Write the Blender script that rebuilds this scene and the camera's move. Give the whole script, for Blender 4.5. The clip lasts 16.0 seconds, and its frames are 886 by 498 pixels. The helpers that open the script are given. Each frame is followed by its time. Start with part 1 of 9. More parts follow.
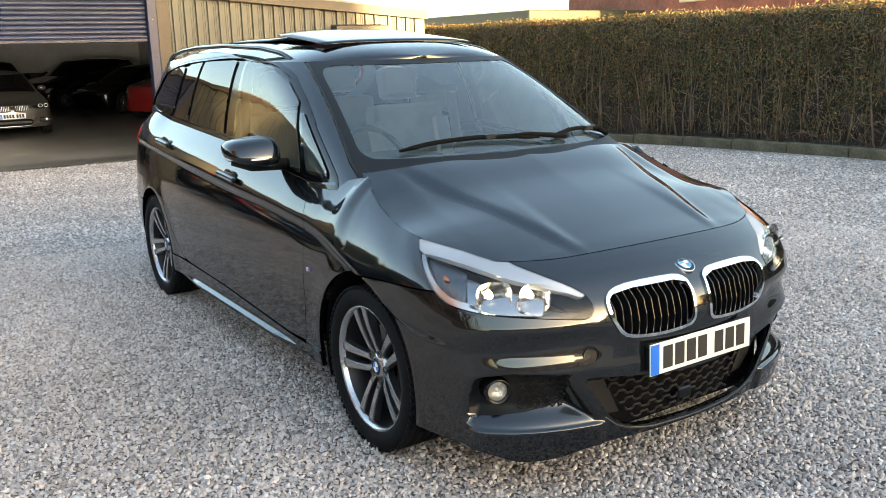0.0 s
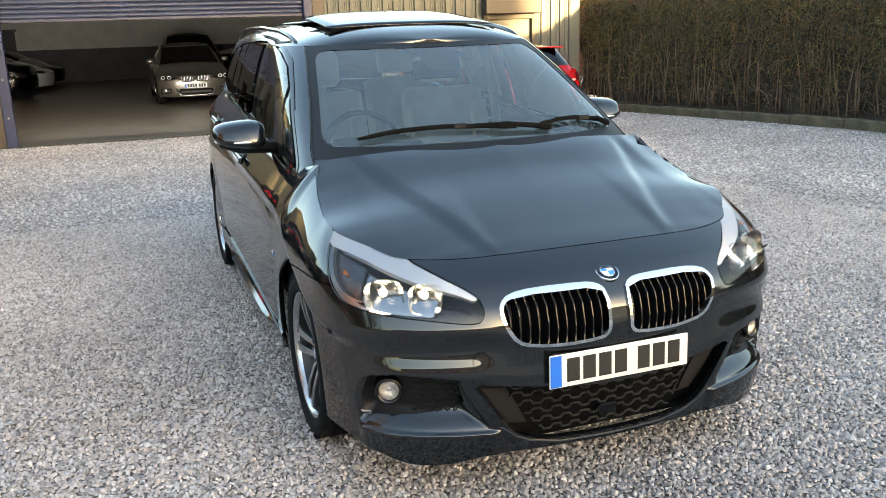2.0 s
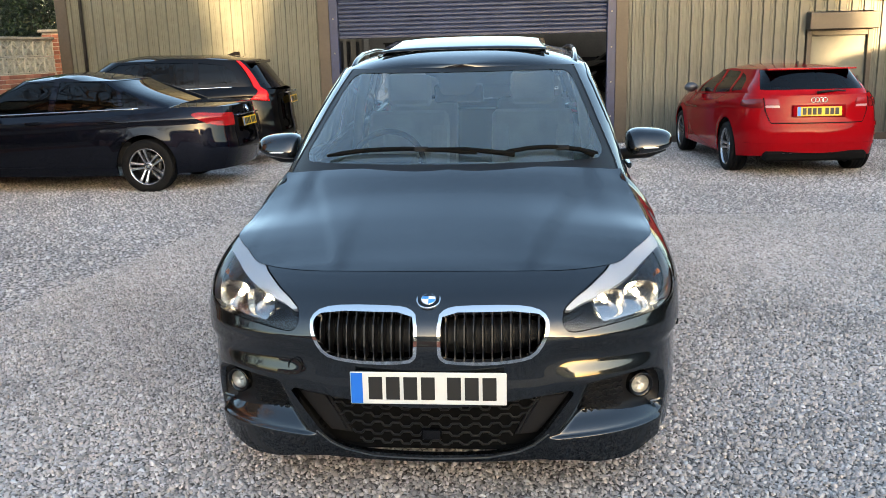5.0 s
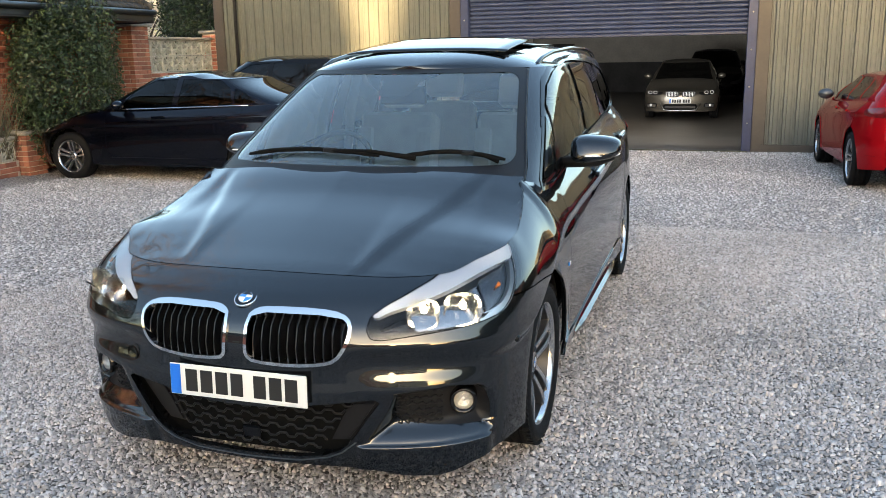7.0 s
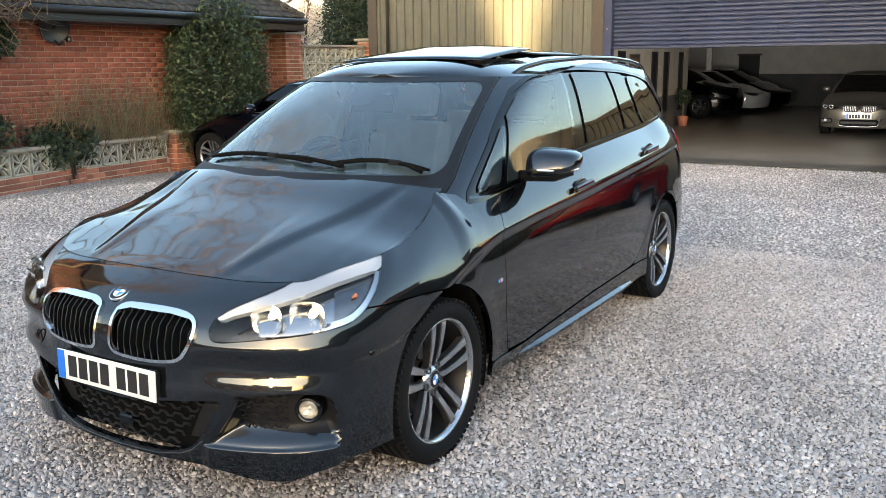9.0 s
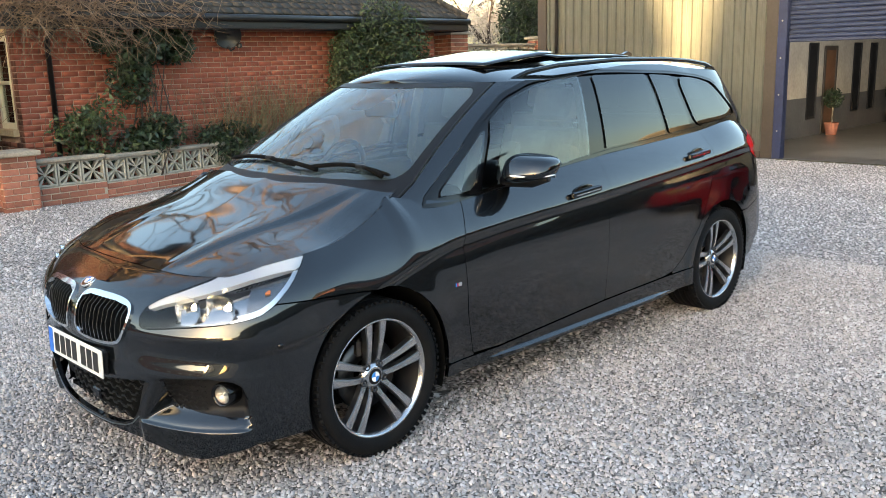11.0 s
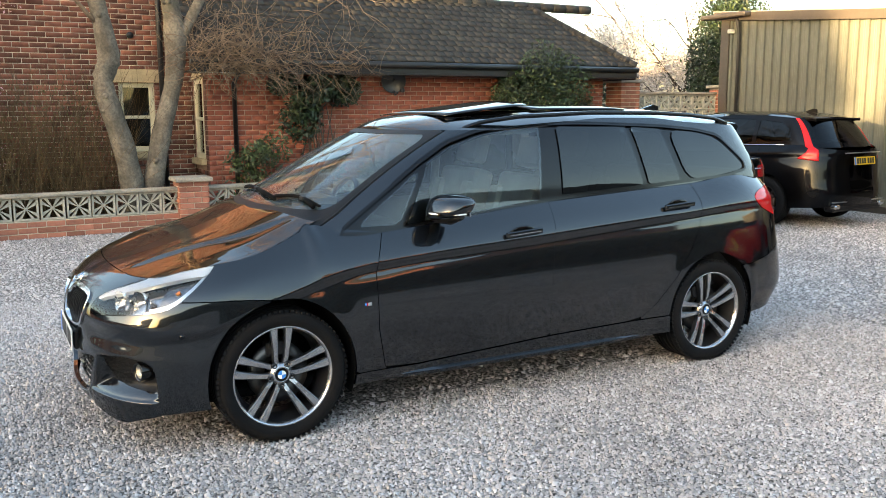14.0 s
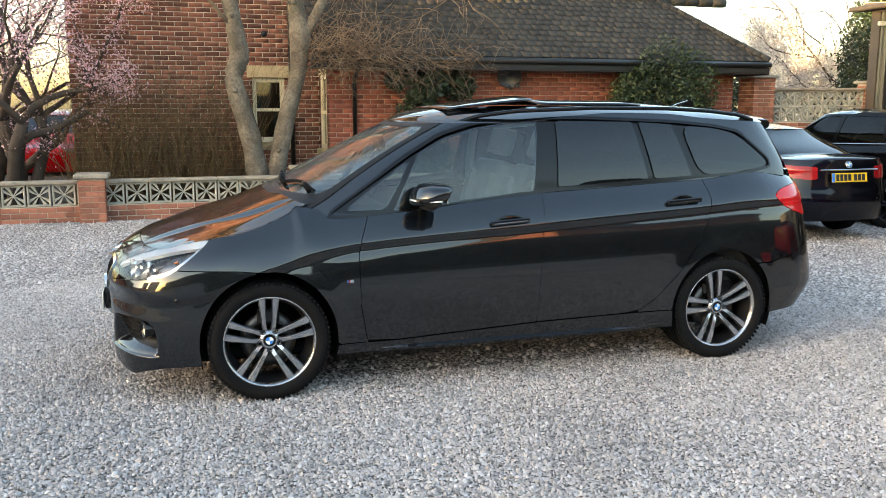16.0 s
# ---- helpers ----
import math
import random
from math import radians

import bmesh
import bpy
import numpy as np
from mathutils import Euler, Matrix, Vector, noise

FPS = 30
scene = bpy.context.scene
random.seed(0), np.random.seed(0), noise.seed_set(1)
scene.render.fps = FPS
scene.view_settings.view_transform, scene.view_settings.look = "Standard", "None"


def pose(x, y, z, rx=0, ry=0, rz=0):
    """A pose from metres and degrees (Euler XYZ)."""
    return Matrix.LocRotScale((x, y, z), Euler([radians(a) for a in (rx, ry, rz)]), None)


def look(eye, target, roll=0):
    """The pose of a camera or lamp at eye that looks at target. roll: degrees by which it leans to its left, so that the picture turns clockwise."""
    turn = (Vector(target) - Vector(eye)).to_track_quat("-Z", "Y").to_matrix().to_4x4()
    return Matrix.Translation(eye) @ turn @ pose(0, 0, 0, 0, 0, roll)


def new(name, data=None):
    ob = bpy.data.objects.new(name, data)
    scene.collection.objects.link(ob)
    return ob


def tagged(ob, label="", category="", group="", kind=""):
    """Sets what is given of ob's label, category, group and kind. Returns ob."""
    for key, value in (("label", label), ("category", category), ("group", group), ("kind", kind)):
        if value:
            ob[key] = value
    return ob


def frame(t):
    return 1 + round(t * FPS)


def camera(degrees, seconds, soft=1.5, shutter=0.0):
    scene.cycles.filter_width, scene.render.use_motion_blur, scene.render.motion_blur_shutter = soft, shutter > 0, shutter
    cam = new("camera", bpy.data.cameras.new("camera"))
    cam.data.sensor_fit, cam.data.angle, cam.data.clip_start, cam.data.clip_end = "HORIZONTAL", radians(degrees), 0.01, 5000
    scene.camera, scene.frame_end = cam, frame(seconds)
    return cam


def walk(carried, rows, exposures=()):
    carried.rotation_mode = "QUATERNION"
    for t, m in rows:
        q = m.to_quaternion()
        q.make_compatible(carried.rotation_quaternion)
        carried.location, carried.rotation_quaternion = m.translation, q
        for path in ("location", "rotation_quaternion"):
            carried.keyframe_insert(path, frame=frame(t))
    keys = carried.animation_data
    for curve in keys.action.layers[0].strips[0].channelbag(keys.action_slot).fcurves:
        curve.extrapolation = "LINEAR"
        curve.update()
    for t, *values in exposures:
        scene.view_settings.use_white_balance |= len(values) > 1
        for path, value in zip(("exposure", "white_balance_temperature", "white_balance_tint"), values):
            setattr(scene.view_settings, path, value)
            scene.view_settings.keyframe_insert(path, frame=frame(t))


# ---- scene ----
cam = camera(54.3, 16.0, soft=0.75)
PATH = [
    (0, (-2.334, -2.782, 1.516), (-1.265, -1.153, 1.064), -1.5),
    (0.5, (-2.111, -2.737, 1.532), (-1.113, -1.071, 1.051), -1.6),
    (1, (-1.925, -2.801, 1.551), (-0.986, -1.104, 1.06), -1.7),
    (1.5, (-1.676, -3.02, 1.561), (-0.892, -1.25, 1.059), -2.5),
    (2, (-1.447, -3.146, 1.557), (-0.777, -1.331, 1.052), -1.7),
    (2.5, (-1.207, -3.233, 1.578), (-0.637, -1.381, 1.084), -0.8),
    (3, (-0.94, -3.381, 1.587), (-0.512, -1.486, 1.113), -0.6),
    (5.3, (0.504, -3.529, 1.574), (0.281, -1.594, 1.117), -1.1),
    (5.5, (0.623, -3.487, 1.576), (0.388, -1.554, 1.117), -0.8),
    (6, (0.917, -3.448, 1.563), (0.594, -1.527, 1.109), -1.3),
    (6.5, (1.258, -3.387, 1.566), (0.781, -1.497, 1.118), -1.0),
    (7, (1.518, -3.244, 1.551), (0.909, -1.392, 1.107), -1.1),
    (7.5, (1.753, -3.134, 1.552), (1.031, -1.321, 1.118), -1.8),
    (8, (2.066, -3.036, 1.544), (1.209, -1.283, 1.106), -1.8),
    (8.5, (2.301, -2.913, 1.527), (1.365, -1.199, 1.096), -1.2),
    (8.7, (2.393, -2.84, 1.529), (1.431, -1.139, 1.105), -0.9),
    (10.8, (3.293, -2.159, 1.569), (1.922, -0.768, 1.142), -1.5),
    (11, (3.421, -2.126, 1.566), (2.023, -0.759, 1.146), -1.6),
    (11.5, (3.714, -1.977, 1.574), (2.245, -0.684, 1.162), -1.2),
    (12, (3.883, -1.787, 1.561), (2.352, -0.563, 1.166), -0.7),
    (12.5, (4.099, -1.653, 1.572), (2.493, -0.519, 1.201), -1.1),
    (13, (4.376, -1.522, 1.577), (2.709, -0.481, 1.206), -1.1),
    (13.5, (4.523, -1.368, 1.564), (2.819, -0.381, 1.212), -0.1),
    (14, (4.73, -1.229, 1.576), (2.994, -0.287, 1.26), -0.3),
    (14.5, (4.954, -1.08, 1.57), (3.188, -0.199, 1.243), -0.8),
    (15, (5.065, -0.876, 1.555), (3.268, -0.068, 1.211), -0.4),
    (15.5, (5.191, -0.654, 1.57), (3.348, 0.049, 1.235), -0.2),
    (16, (5.402, -0.428, 1.568), (3.516, 0.15, 1.242), 0.1),
]
walk(cam, [(t, look(eye, target, roll)) for t, eye, target, roll in PATH], [(0.0, 3.15, 7700, 10), (2.5, 3.08, 7500, 10), (3.2, 3.02, 7350, 10), (5.5, 2.80, 6900, 10), (6.5, 2.80, 6900, 10), (8.0, 2.96, 7000, 10), (11.0, 3.05, 7120, 10), (13.5, 3.09, 7250, 10), (16.0, 3.13, 7550, 10)])

# ---- world, sun ----
world = bpy.data.worlds.new("sky")
scene.world = world
world.use_nodes = True
wn = world.node_tree
wn.nodes.clear()
w_out, w_bg, w_sky = wn.nodes.new("ShaderNodeOutputWorld"), wn.nodes.new("ShaderNodeBackground"), wn.nodes.new("ShaderNodeTexSky")
SUN_TO = Vector((0.30, -0.954, 0.085)).normalized()   # towards the low evening sun
w_sky.sky_type, w_sky.sun_disc = "NISHITA", False
w_sky.sun_elevation, w_sky.sun_rotation = math.asin(SUN_TO.z) + radians(3), math.atan2(SUN_TO.x, SUN_TO.y)
w_sky.air_density, w_sky.dust_density, w_sky.ozone_density = 1.0, 2.0, 1.5
w_bg.inputs["Strength"].default_value = 0.15
wn.links.new(w_sky.outputs[0], w_bg.inputs["Color"])
wn.links.new(w_bg.outputs[0], w_out.inputs["Surface"])
sun_data = bpy.data.lights.new("sun", "SUN")
sun_data.energy, sun_data.angle, sun_data.color = 5.0, radians(1.0), (1.0, 0.70, 0.36)
sun = new("sun", sun_data)
sun.matrix_world = look(SUN_TO * 60, (0, 0, 0))


# ---- materials ----
def material(name, color=(0.5, 0.5, 0.5), rough=0.6, metal=0.0, coat=0.0, var=0.0, scale=8.0, bump=0.0, bscale=60.0, ior=1.45, spec=0.5, dark=None, rand=0.0, island=False):
    """A surface with its colour varied at two scales, fine relief, and piece-to-piece change of tone."""
    m = bpy.data.materials.new(name)
    m.use_nodes = True
    nt = m.node_tree
    p = nt.nodes["Principled BSDF"]
    p.inputs["Roughness"].default_value, p.inputs["Metallic"].default_value = rough, metal
    p.inputs["Coat Weight"].default_value, p.inputs["Coat Roughness"].default_value = coat, 0.03
    p.inputs["IOR"].default_value, p.inputs["Specular IOR Level"].default_value = ior, spec
    p.inputs["Base Color"].default_value = (*color, 1)
    last = None
    if var or rand or dark:
        co = nt.nodes.new("ShaderNodeTexCoord")
        rgb = nt.nodes.new("ShaderNodeRGB")
        rgb.outputs[0].default_value = (*color, 1)
        last = rgb.outputs[0]
        for k, (sc, amount) in enumerate(((scale, var), (scale * 7.3, var * 0.7))):
            if not amount:
                continue
            n = nt.nodes.new("ShaderNodeTexNoise")
            n.inputs["Scale"].default_value, n.inputs["Detail"].default_value = sc, 5.0
            nt.links.new(co.outputs["Object"], n.inputs["Vector"])
            ramp = nt.nodes.new("ShaderNodeMapRange")
            ramp.inputs["From Min"].default_value, ramp.inputs["From Max"].default_value = 0.3, 0.7
            ramp.inputs["To Min"].default_value, ramp.inputs["To Max"].default_value = 1 - amount, 1 + amount
            nt.links.new(n.outputs["Fac"], ramp.inputs["Value"])
            mul = nt.nodes.new("ShaderNodeVectorMath")
            mul.operation = "SCALE"
            nt.links.new(last, mul.inputs[0])
            nt.links.new(ramp.outputs[0], mul.inputs["Scale"])
            last = mul.outputs[0]
        if dark:
            n = nt.nodes.new("ShaderNodeTexNoise")
            n.inputs["Scale"].default_value, n.inputs["Detail"].default_value, n.inputs["Roughness"].default_value = scale * 0.35, 8.0, 0.65
            nt.links.new(co.outputs["Object"], n.inputs["Vector"])
            r = nt.nodes.new("ShaderNodeMapRange")
            r.inputs["From Min"].default_value, r.inputs["From Max"].default_value = 0.5, 0.72
            nt.links.new(n.outputs["Fac"], r.inputs["Value"])
            mix = nt.nodes.new("ShaderNodeMix")
            mix.data_type = "RGBA"
            nt.links.new(r.outputs[0], mix.inputs["Factor"])
            nt.links.new(last, mix.inputs["A"])
            mix.inputs["B"].default_value = (*dark, 1)
            last = mix.outputs["Result"]
        if rand:
            src = nt.nodes.new("ShaderNodeNewGeometry" if island else "ShaderNodeObjectInfo")
            rr = nt.nodes.new("ShaderNodeMapRange")
            rr.inputs["To Min"].default_value, rr.inputs["To Max"].default_value = 1 - rand, 1 + rand
            nt.links.new(src.outputs["Random Per Island" if island else "Random"], rr.inputs["Value"])
            mul = nt.nodes.new("ShaderNodeVectorMath")
            mul.operation = "SCALE"
            nt.links.new(last, mul.inputs[0])
            nt.links.new(rr.outputs[0], mul.inputs["Scale"])
            last = mul.outputs[0]
        nt.links.new(last, p.inputs["Base Color"])
    if bump:
        co = nt.nodes.new("ShaderNodeTexCoord")
        n = nt.nodes.new("ShaderNodeTexNoise")
        n.inputs["Scale"].default_value, n.inputs["Detail"].default_value = bscale, 4.0
        nt.links.new(co.outputs["Object"], n.inputs["Vector"])
        b = nt.nodes.new("ShaderNodeBump")
        b.inputs["Strength"].default_value, b.inputs["Distance"].default_value = bump, 0.01
        nt.links.new(n.outputs["Fac"], b.inputs["Height"])
        nt.links.new(b.outputs[0], p.inputs["Normal"])
    return m


def glow(name, color, strength):
    m = material(name, color, 0.3)
    p = m.node_tree.nodes["Principled BSDF"]
    p.inputs["Emission Color"].default_value = (*color, 1)
    p.inputs["Emission Strength"].default_value = strength
    return m


def pane_material(name, tint, gloss=0.02, ior=1.5, veil=0.0):
    """A thin sheet of glass: tinted see-through, with a mirror coat that Fresnel drives, and optional painted haze."""
    m = bpy.data.materials.new(name)
    m.use_nodes = True
    nt = m.node_tree
    nt.nodes.clear()
    out, mix = nt.nodes.new("ShaderNodeOutputMaterial"), nt.nodes.new("ShaderNodeMixShader")
    see, shine, fr = nt.nodes.new("ShaderNodeBsdfTransparent"), nt.nodes.new("ShaderNodeBsdfGlossy"), nt.nodes.new("ShaderNodeFresnel")
    see.inputs["Color"].default_value = (*tint, 1)
    shine.inputs["Roughness"].default_value = gloss
    fr.inputs["IOR"].default_value = ior
    nt.links.new(fr.outputs[0], mix.inputs["Fac"])
    nt.links.new(see.outputs[0], mix.inputs[1])
    nt.links.new(shine.outputs[0], mix.inputs[2])
    last = mix.outputs[0]
    # veiling reflection painted as an even bluish diffuse layer over the pane
    if veil:
        film, over = nt.nodes.new("ShaderNodeBsdfDiffuse"), nt.nodes.new("ShaderNodeMixShader")
        film.inputs["Color"].default_value = (0.42, 0.60, 0.70, 1)
        over.inputs["Fac"].default_value = veil
        nt.links.new(last, over.inputs[1])
        nt.links.new(film.outputs[0], over.inputs[2])
        last = over.outputs[0]
    nt.links.new(last, out.inputs["Surface"])
    return m


def gravel_material(name, island):
    """Pinkish grey chippings: cells of stone with their own tones; the sheet's gaps have shade painted in."""
    m = bpy.data.materials.new(name)
    m.use_nodes = True
    nt = m.node_tree
    p = nt.nodes["Principled BSDF"]
    p.inputs["Roughness"].default_value, p.inputs["Specular IOR Level"].default_value = 0.85, 0.25
    co = nt.nodes.new("ShaderNodeTexCoord")
    ramp = nt.nodes.new("ShaderNodeValToRGB")
    e = ramp.color_ramp.elements
    e[0].position, e[0].color = 0.0, (0.22, 0.203, 0.192, 1)
    e[1].position, e[1].color = 1.0, (0.625, 0.592, 0.572, 1)
    for pos, c in ((0.15, (0.345, 0.314, 0.297)), (0.42, (0.455, 0.407, 0.381)), (0.62, (0.500, 0.438, 0.405)), (0.82, (0.548, 0.506, 0.480))):
        k = e.new(pos)
        k.color = (*c, 1)
    big = nt.nodes.new("ShaderNodeTexNoise")
    big.inputs["Scale"].default_value, big.inputs["Detail"].default_value, big.inputs["Roughness"].default_value = 0.55, 7.0, 0.62
    nt.links.new(co.outputs["Object"], big.inputs["Vector"])
    br = nt.nodes.new("ShaderNodeMapRange")
    br.inputs["From Min"].default_value, br.inputs["From Max"].default_value = 0.3, 0.75
    br.inputs["To Min"].default_value, br.inputs["To Max"].default_value = 1.14, 0.72
    nt.links.new(big.outputs["Fac"], br.inputs["Value"])
    mul = nt.nodes.new("ShaderNodeVectorMath")
    mul.operation = "SCALE"
    if island:
        g = nt.nodes.new("ShaderNodeNewGeometry")
        nt.links.new(g.outputs["Random Per Island"], ramp.inputs["Fac"])
        n = nt.nodes.new("ShaderNodeTexNoise")
        n.inputs["Scale"].default_value = 260.0
        nt.links.new(co.outputs["Object"], n.inputs["Vector"])
        bump = nt.nodes.new("ShaderNodeBump")
        bump.inputs["Strength"].default_value, bump.inputs["Distance"].default_value = 0.3, 0.002
        nt.links.new(n.outputs["Fac"], bump.inputs["Height"])
    else:
        warp = nt.nodes.new("ShaderNodeTexNoise")
        warp.inputs["Scale"].default_value, warp.inputs["Detail"].default_value = 30.0, 2.0
        nt.links.new(co.outputs["Object"], warp.inputs["Vector"])
        add = nt.nodes.new("ShaderNodeMixRGB")
        add.blend_type, add.inputs["Fac"].default_value = "LINEAR_LIGHT", 0.012
        nt.links.new(co.outputs["Object"], add.inputs[1])
        nt.links.new(warp.outputs["Color"], add.inputs[2])
        v = nt.nodes.new("ShaderNodeTexVoronoi")
        v.inputs["Scale"].default_value = 52.0
        nt.links.new(add.outputs[0], v.inputs["Vector"])
        sep = nt.nodes.new("ShaderNodeSeparateColor")
        nt.links.new(v.outputs["Color"], sep.inputs[0])
        nt.links.new(sep.outputs[0], ramp.inputs["Fac"])
        bump = nt.nodes.new("ShaderNodeBump")
        bump.invert = True
        bump.inputs["Strength"].default_value, bump.inputs["Distance"].default_value = 0.6, 0.016
        nt.links.new(v.outputs["Distance"], bump.inputs["Height"])
        # shade in the gaps between stones, put into the colour by cell distance
        gap_shade = nt.nodes.new("ShaderNodeMapRange")
        gap_shade.interpolation_type = "SMOOTHSTEP"
        gap_shade.inputs["From Min"].default_value, gap_shade.inputs["From Max"].default_value = 0.40, 0.66
        nt.links.new(v.outputs["Distance"], gap_shade.inputs["Value"])
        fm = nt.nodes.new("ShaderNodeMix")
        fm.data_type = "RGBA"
        nt.links.new(gap_shade.outputs[0], fm.inputs["Factor"])
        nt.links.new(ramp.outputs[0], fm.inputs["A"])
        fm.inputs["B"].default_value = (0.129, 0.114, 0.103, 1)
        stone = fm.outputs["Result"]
    nt.links.new(ramp.outputs[0] if island else stone, mul.inputs[0])
    nt.links.new(br.outputs[0], mul.inputs["Scale"])
    nt.links.new(mul.outputs[0], p.inputs["Base Color"])
    nt.links.new(bump.outputs[0], p.inputs["Normal"])
    return m


def paint_material(name, color, flake=0.0, rough=0.35, metal=0.0, ior=1.5):
    """Car lacquer: base coat, optional flakes, clear coat."""
    m = material(name, color, rough, metal, coat=1.0)
    nt = m.node_tree
    p = nt.nodes["Principled BSDF"]
    p.inputs["Coat IOR"].default_value = ior
    p.inputs["Coat Roughness"].default_value = 0.05
    p.inputs["Specular Tint"].default_value = (0.25, 0.25, 0.25, 1)
    if flake:
        co = nt.nodes.new("ShaderNodeTexCoord")
        n = nt.nodes.new("ShaderNodeTexNoise")
        n.inputs["Scale"].default_value, n.inputs["Detail"].default_value = 900.0, 1.0
        nt.links.new(co.outputs["Object"], n.inputs["Vector"])
        r = nt.nodes.new("ShaderNodeMapRange")
        r.inputs["From Min"].default_value, r.inputs["From Max"].default_value = 0.35, 0.7
        r.inputs["To Min"].default_value, r.inputs["To Max"].default_value = 1 - flake, 1 + flake
        nt.links.new(n.outputs["Fac"], r.inputs["Value"])
        mul = nt.nodes.new("ShaderNodeVectorMath")
        mul.operation = "SCALE"
        mul.inputs[0].default_value = color
        nt.links.new(r.outputs[0], mul.inputs["Scale"])
        nt.links.new(mul.outputs[0], p.inputs["Base Color"])
    return m


M = dict(
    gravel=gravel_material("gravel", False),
    stones=gravel_material("gravel_stones", True),
    brick=material("brick_red", (0.306, 0.1148, 0.0723), 0.85, var=0.22, scale=3, bump=0.5, bscale=90, dark=(0.17, 0.0765, 0.0595), rand=0.34),
    brick_house=material("brick_house", (0.165, 0.060, 0.038), 0.85, var=0.3, scale=1.3, bump=0.4, bscale=90, rand=0.42, island=True),
    brick_plain=material("brick_plain", (0.25, 0.070, 0.042), 0.82, var=0.14, scale=2, bump=0.3, bscale=90, rand=0.14, island=True),
    mortar=material("mortar", (0.44, 0.37, 0.29), 0.95, var=0.2, scale=6, bump=0.4),
    mortar_red=material("mortar_red", (0.33, 0.215, 0.16), 0.95, var=0.2, scale=6, bump=0.4),
    concrete=material("concrete_cast", (0.3608, 0.3362, 0.2788), 0.85, var=0.22, scale=5, bump=0.35, bscale=70, dark=(0.246, 0.2296, 0.1804)),
    coping=material("coping_stone", (0.272, 0.232, 0.184), 0.9, var=0.25, scale=5, bump=0.5, dark=(0.144, 0.136, 0.096)),
    kerb=material("kerb_concrete", (0.088, 0.074, 0.046), 0.9, var=0.4, scale=4, bump=0.6, dark=(0.040, 0.042, 0.020)),
    cladding=material("cladding_coated_steel", (0.088, 0.092, 0.078), 0.5, var=0.08, scale=1.5, bump=0.05, dark=(0.072, 0.073, 0.061)),
    trim_brown=material("trim_brown_steel", (0.052, 0.042, 0.034), 0.5, var=0.12, scale=3),
    trim_blue=material("steel_blue_paint", (0.0187, 0.0272, 0.0697), 0.45, var=0.15, scale=4, bump=0.05),
    shutter=material("shutter_slat_blue", (0.0195, 0.0272, 0.0612), 0.42, var=0.12, scale=2),
    white_wall=material("wall_white_paint", (0.576, 0.5472, 0.4896), 0.8, var=0.1, scale=2),
    wall_cream=material("wall_cream_paint", (0.36, 0.325, 0.27), 0.8, var=0.15, scale=2),
    brown_wood=material("door_brown_wood", (0.13, 0.065, 0.035), 0.5, var=0.2, scale=5),
    dado=material("wall_grey_paint", (0.08, 0.08, 0.08), 0.7, var=0.15, scale=2),
    floor_in=material("floor_painted_grey", (0.124, 0.1178, 0.1085), 0.3, var=0.2, scale=1.2, dark=(0.124, 0.1116, 0.0992)),
    ceiling=material("ceiling_sheet", (0.245, 0.238, 0.217), 0.8, var=0.1),
    tile=material("roof_tile", (0.030, 0.026, 0.022), 0.85, var=0.3, scale=3, bump=0.5, bscale=60, dark=(0.058, 0.05, 0.04), rand=0.16, island=True),
    black_paint=material("black_fascia_paint", (0.012, 0.012, 0.013), 0.4, var=0.2),
    sandstone=material("sandstone_lintel", (0.4264, 0.328, 0.1968), 0.85, var=0.15, scale=5, bump=0.3),
    cream=material("cream_window_paint", (0.629, 0.561, 0.391), 0.5, var=0.06),
    dark_room=material("room_dark", (0.03, 0.028, 0.025), 0.9, var=0.2),
    bark=material("bark_grey", (0.135, 0.112, 0.086), 0.95, var=0.45, scale=4, bump=1.0, bscale=22, dark=(0.052, 0.05, 0.036)),
    straw=material("straw_dry_green", (0.15, 0.135, 0.075), 0.8, var=0.2, scale=6, rand=0.4, island=True),
    twig=material("twig_brown", (0.17, 0.115, 0.075), 0.9, var=0.25, scale=6, rand=0.4, island=True),
    wand=material("wand_olive_brown", (0.115, 0.075, 0.035), 0.9, var=0.25, scale=6, rand=0.45, island=True),
    twig_dark=material("twig_dark", (0.055, 0.04, 0.032), 0.9, var=0.25, scale=6),
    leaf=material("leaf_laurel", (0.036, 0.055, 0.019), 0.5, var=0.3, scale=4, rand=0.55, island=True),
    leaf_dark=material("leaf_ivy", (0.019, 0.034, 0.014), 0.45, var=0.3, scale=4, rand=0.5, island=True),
    leaf_hedge=material("leaf_hedge_olive", (0.080, 0.072, 0.018), 0.6, var=0.35, scale=2, rand=0.75, island=True),
    leaf_dry=material("leaf_dry_russet", (0.215, 0.105, 0.034), 0.75, var=0.3, scale=2, rand=0.5, island=True),
    petal=material("petal_white", (0.50, 0.44, 0.40), 0.7, rand=0.2, island=True),
    petal_pink=material("petal_pink", (0.527, 0.323, 0.357), 0.7, rand=0.25, island=True),
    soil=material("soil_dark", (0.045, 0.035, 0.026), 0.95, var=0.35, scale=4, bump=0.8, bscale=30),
    grass=material("grass_dull", (0.05, 0.07, 0.022), 0.9, var=0.3, scale=0.4, bump=0.6),
    render_far=material("far_render", (0.30, 0.26, 0.22), 0.9, var=0.15),
    green_fascia=material("fascia_green", (0.034, 0.042, 0.026), 0.5, var=0.12),
    glass_dark=pane_material("window_glass", (0.75, 0.8, 0.8), 0.02, 1.9),
)


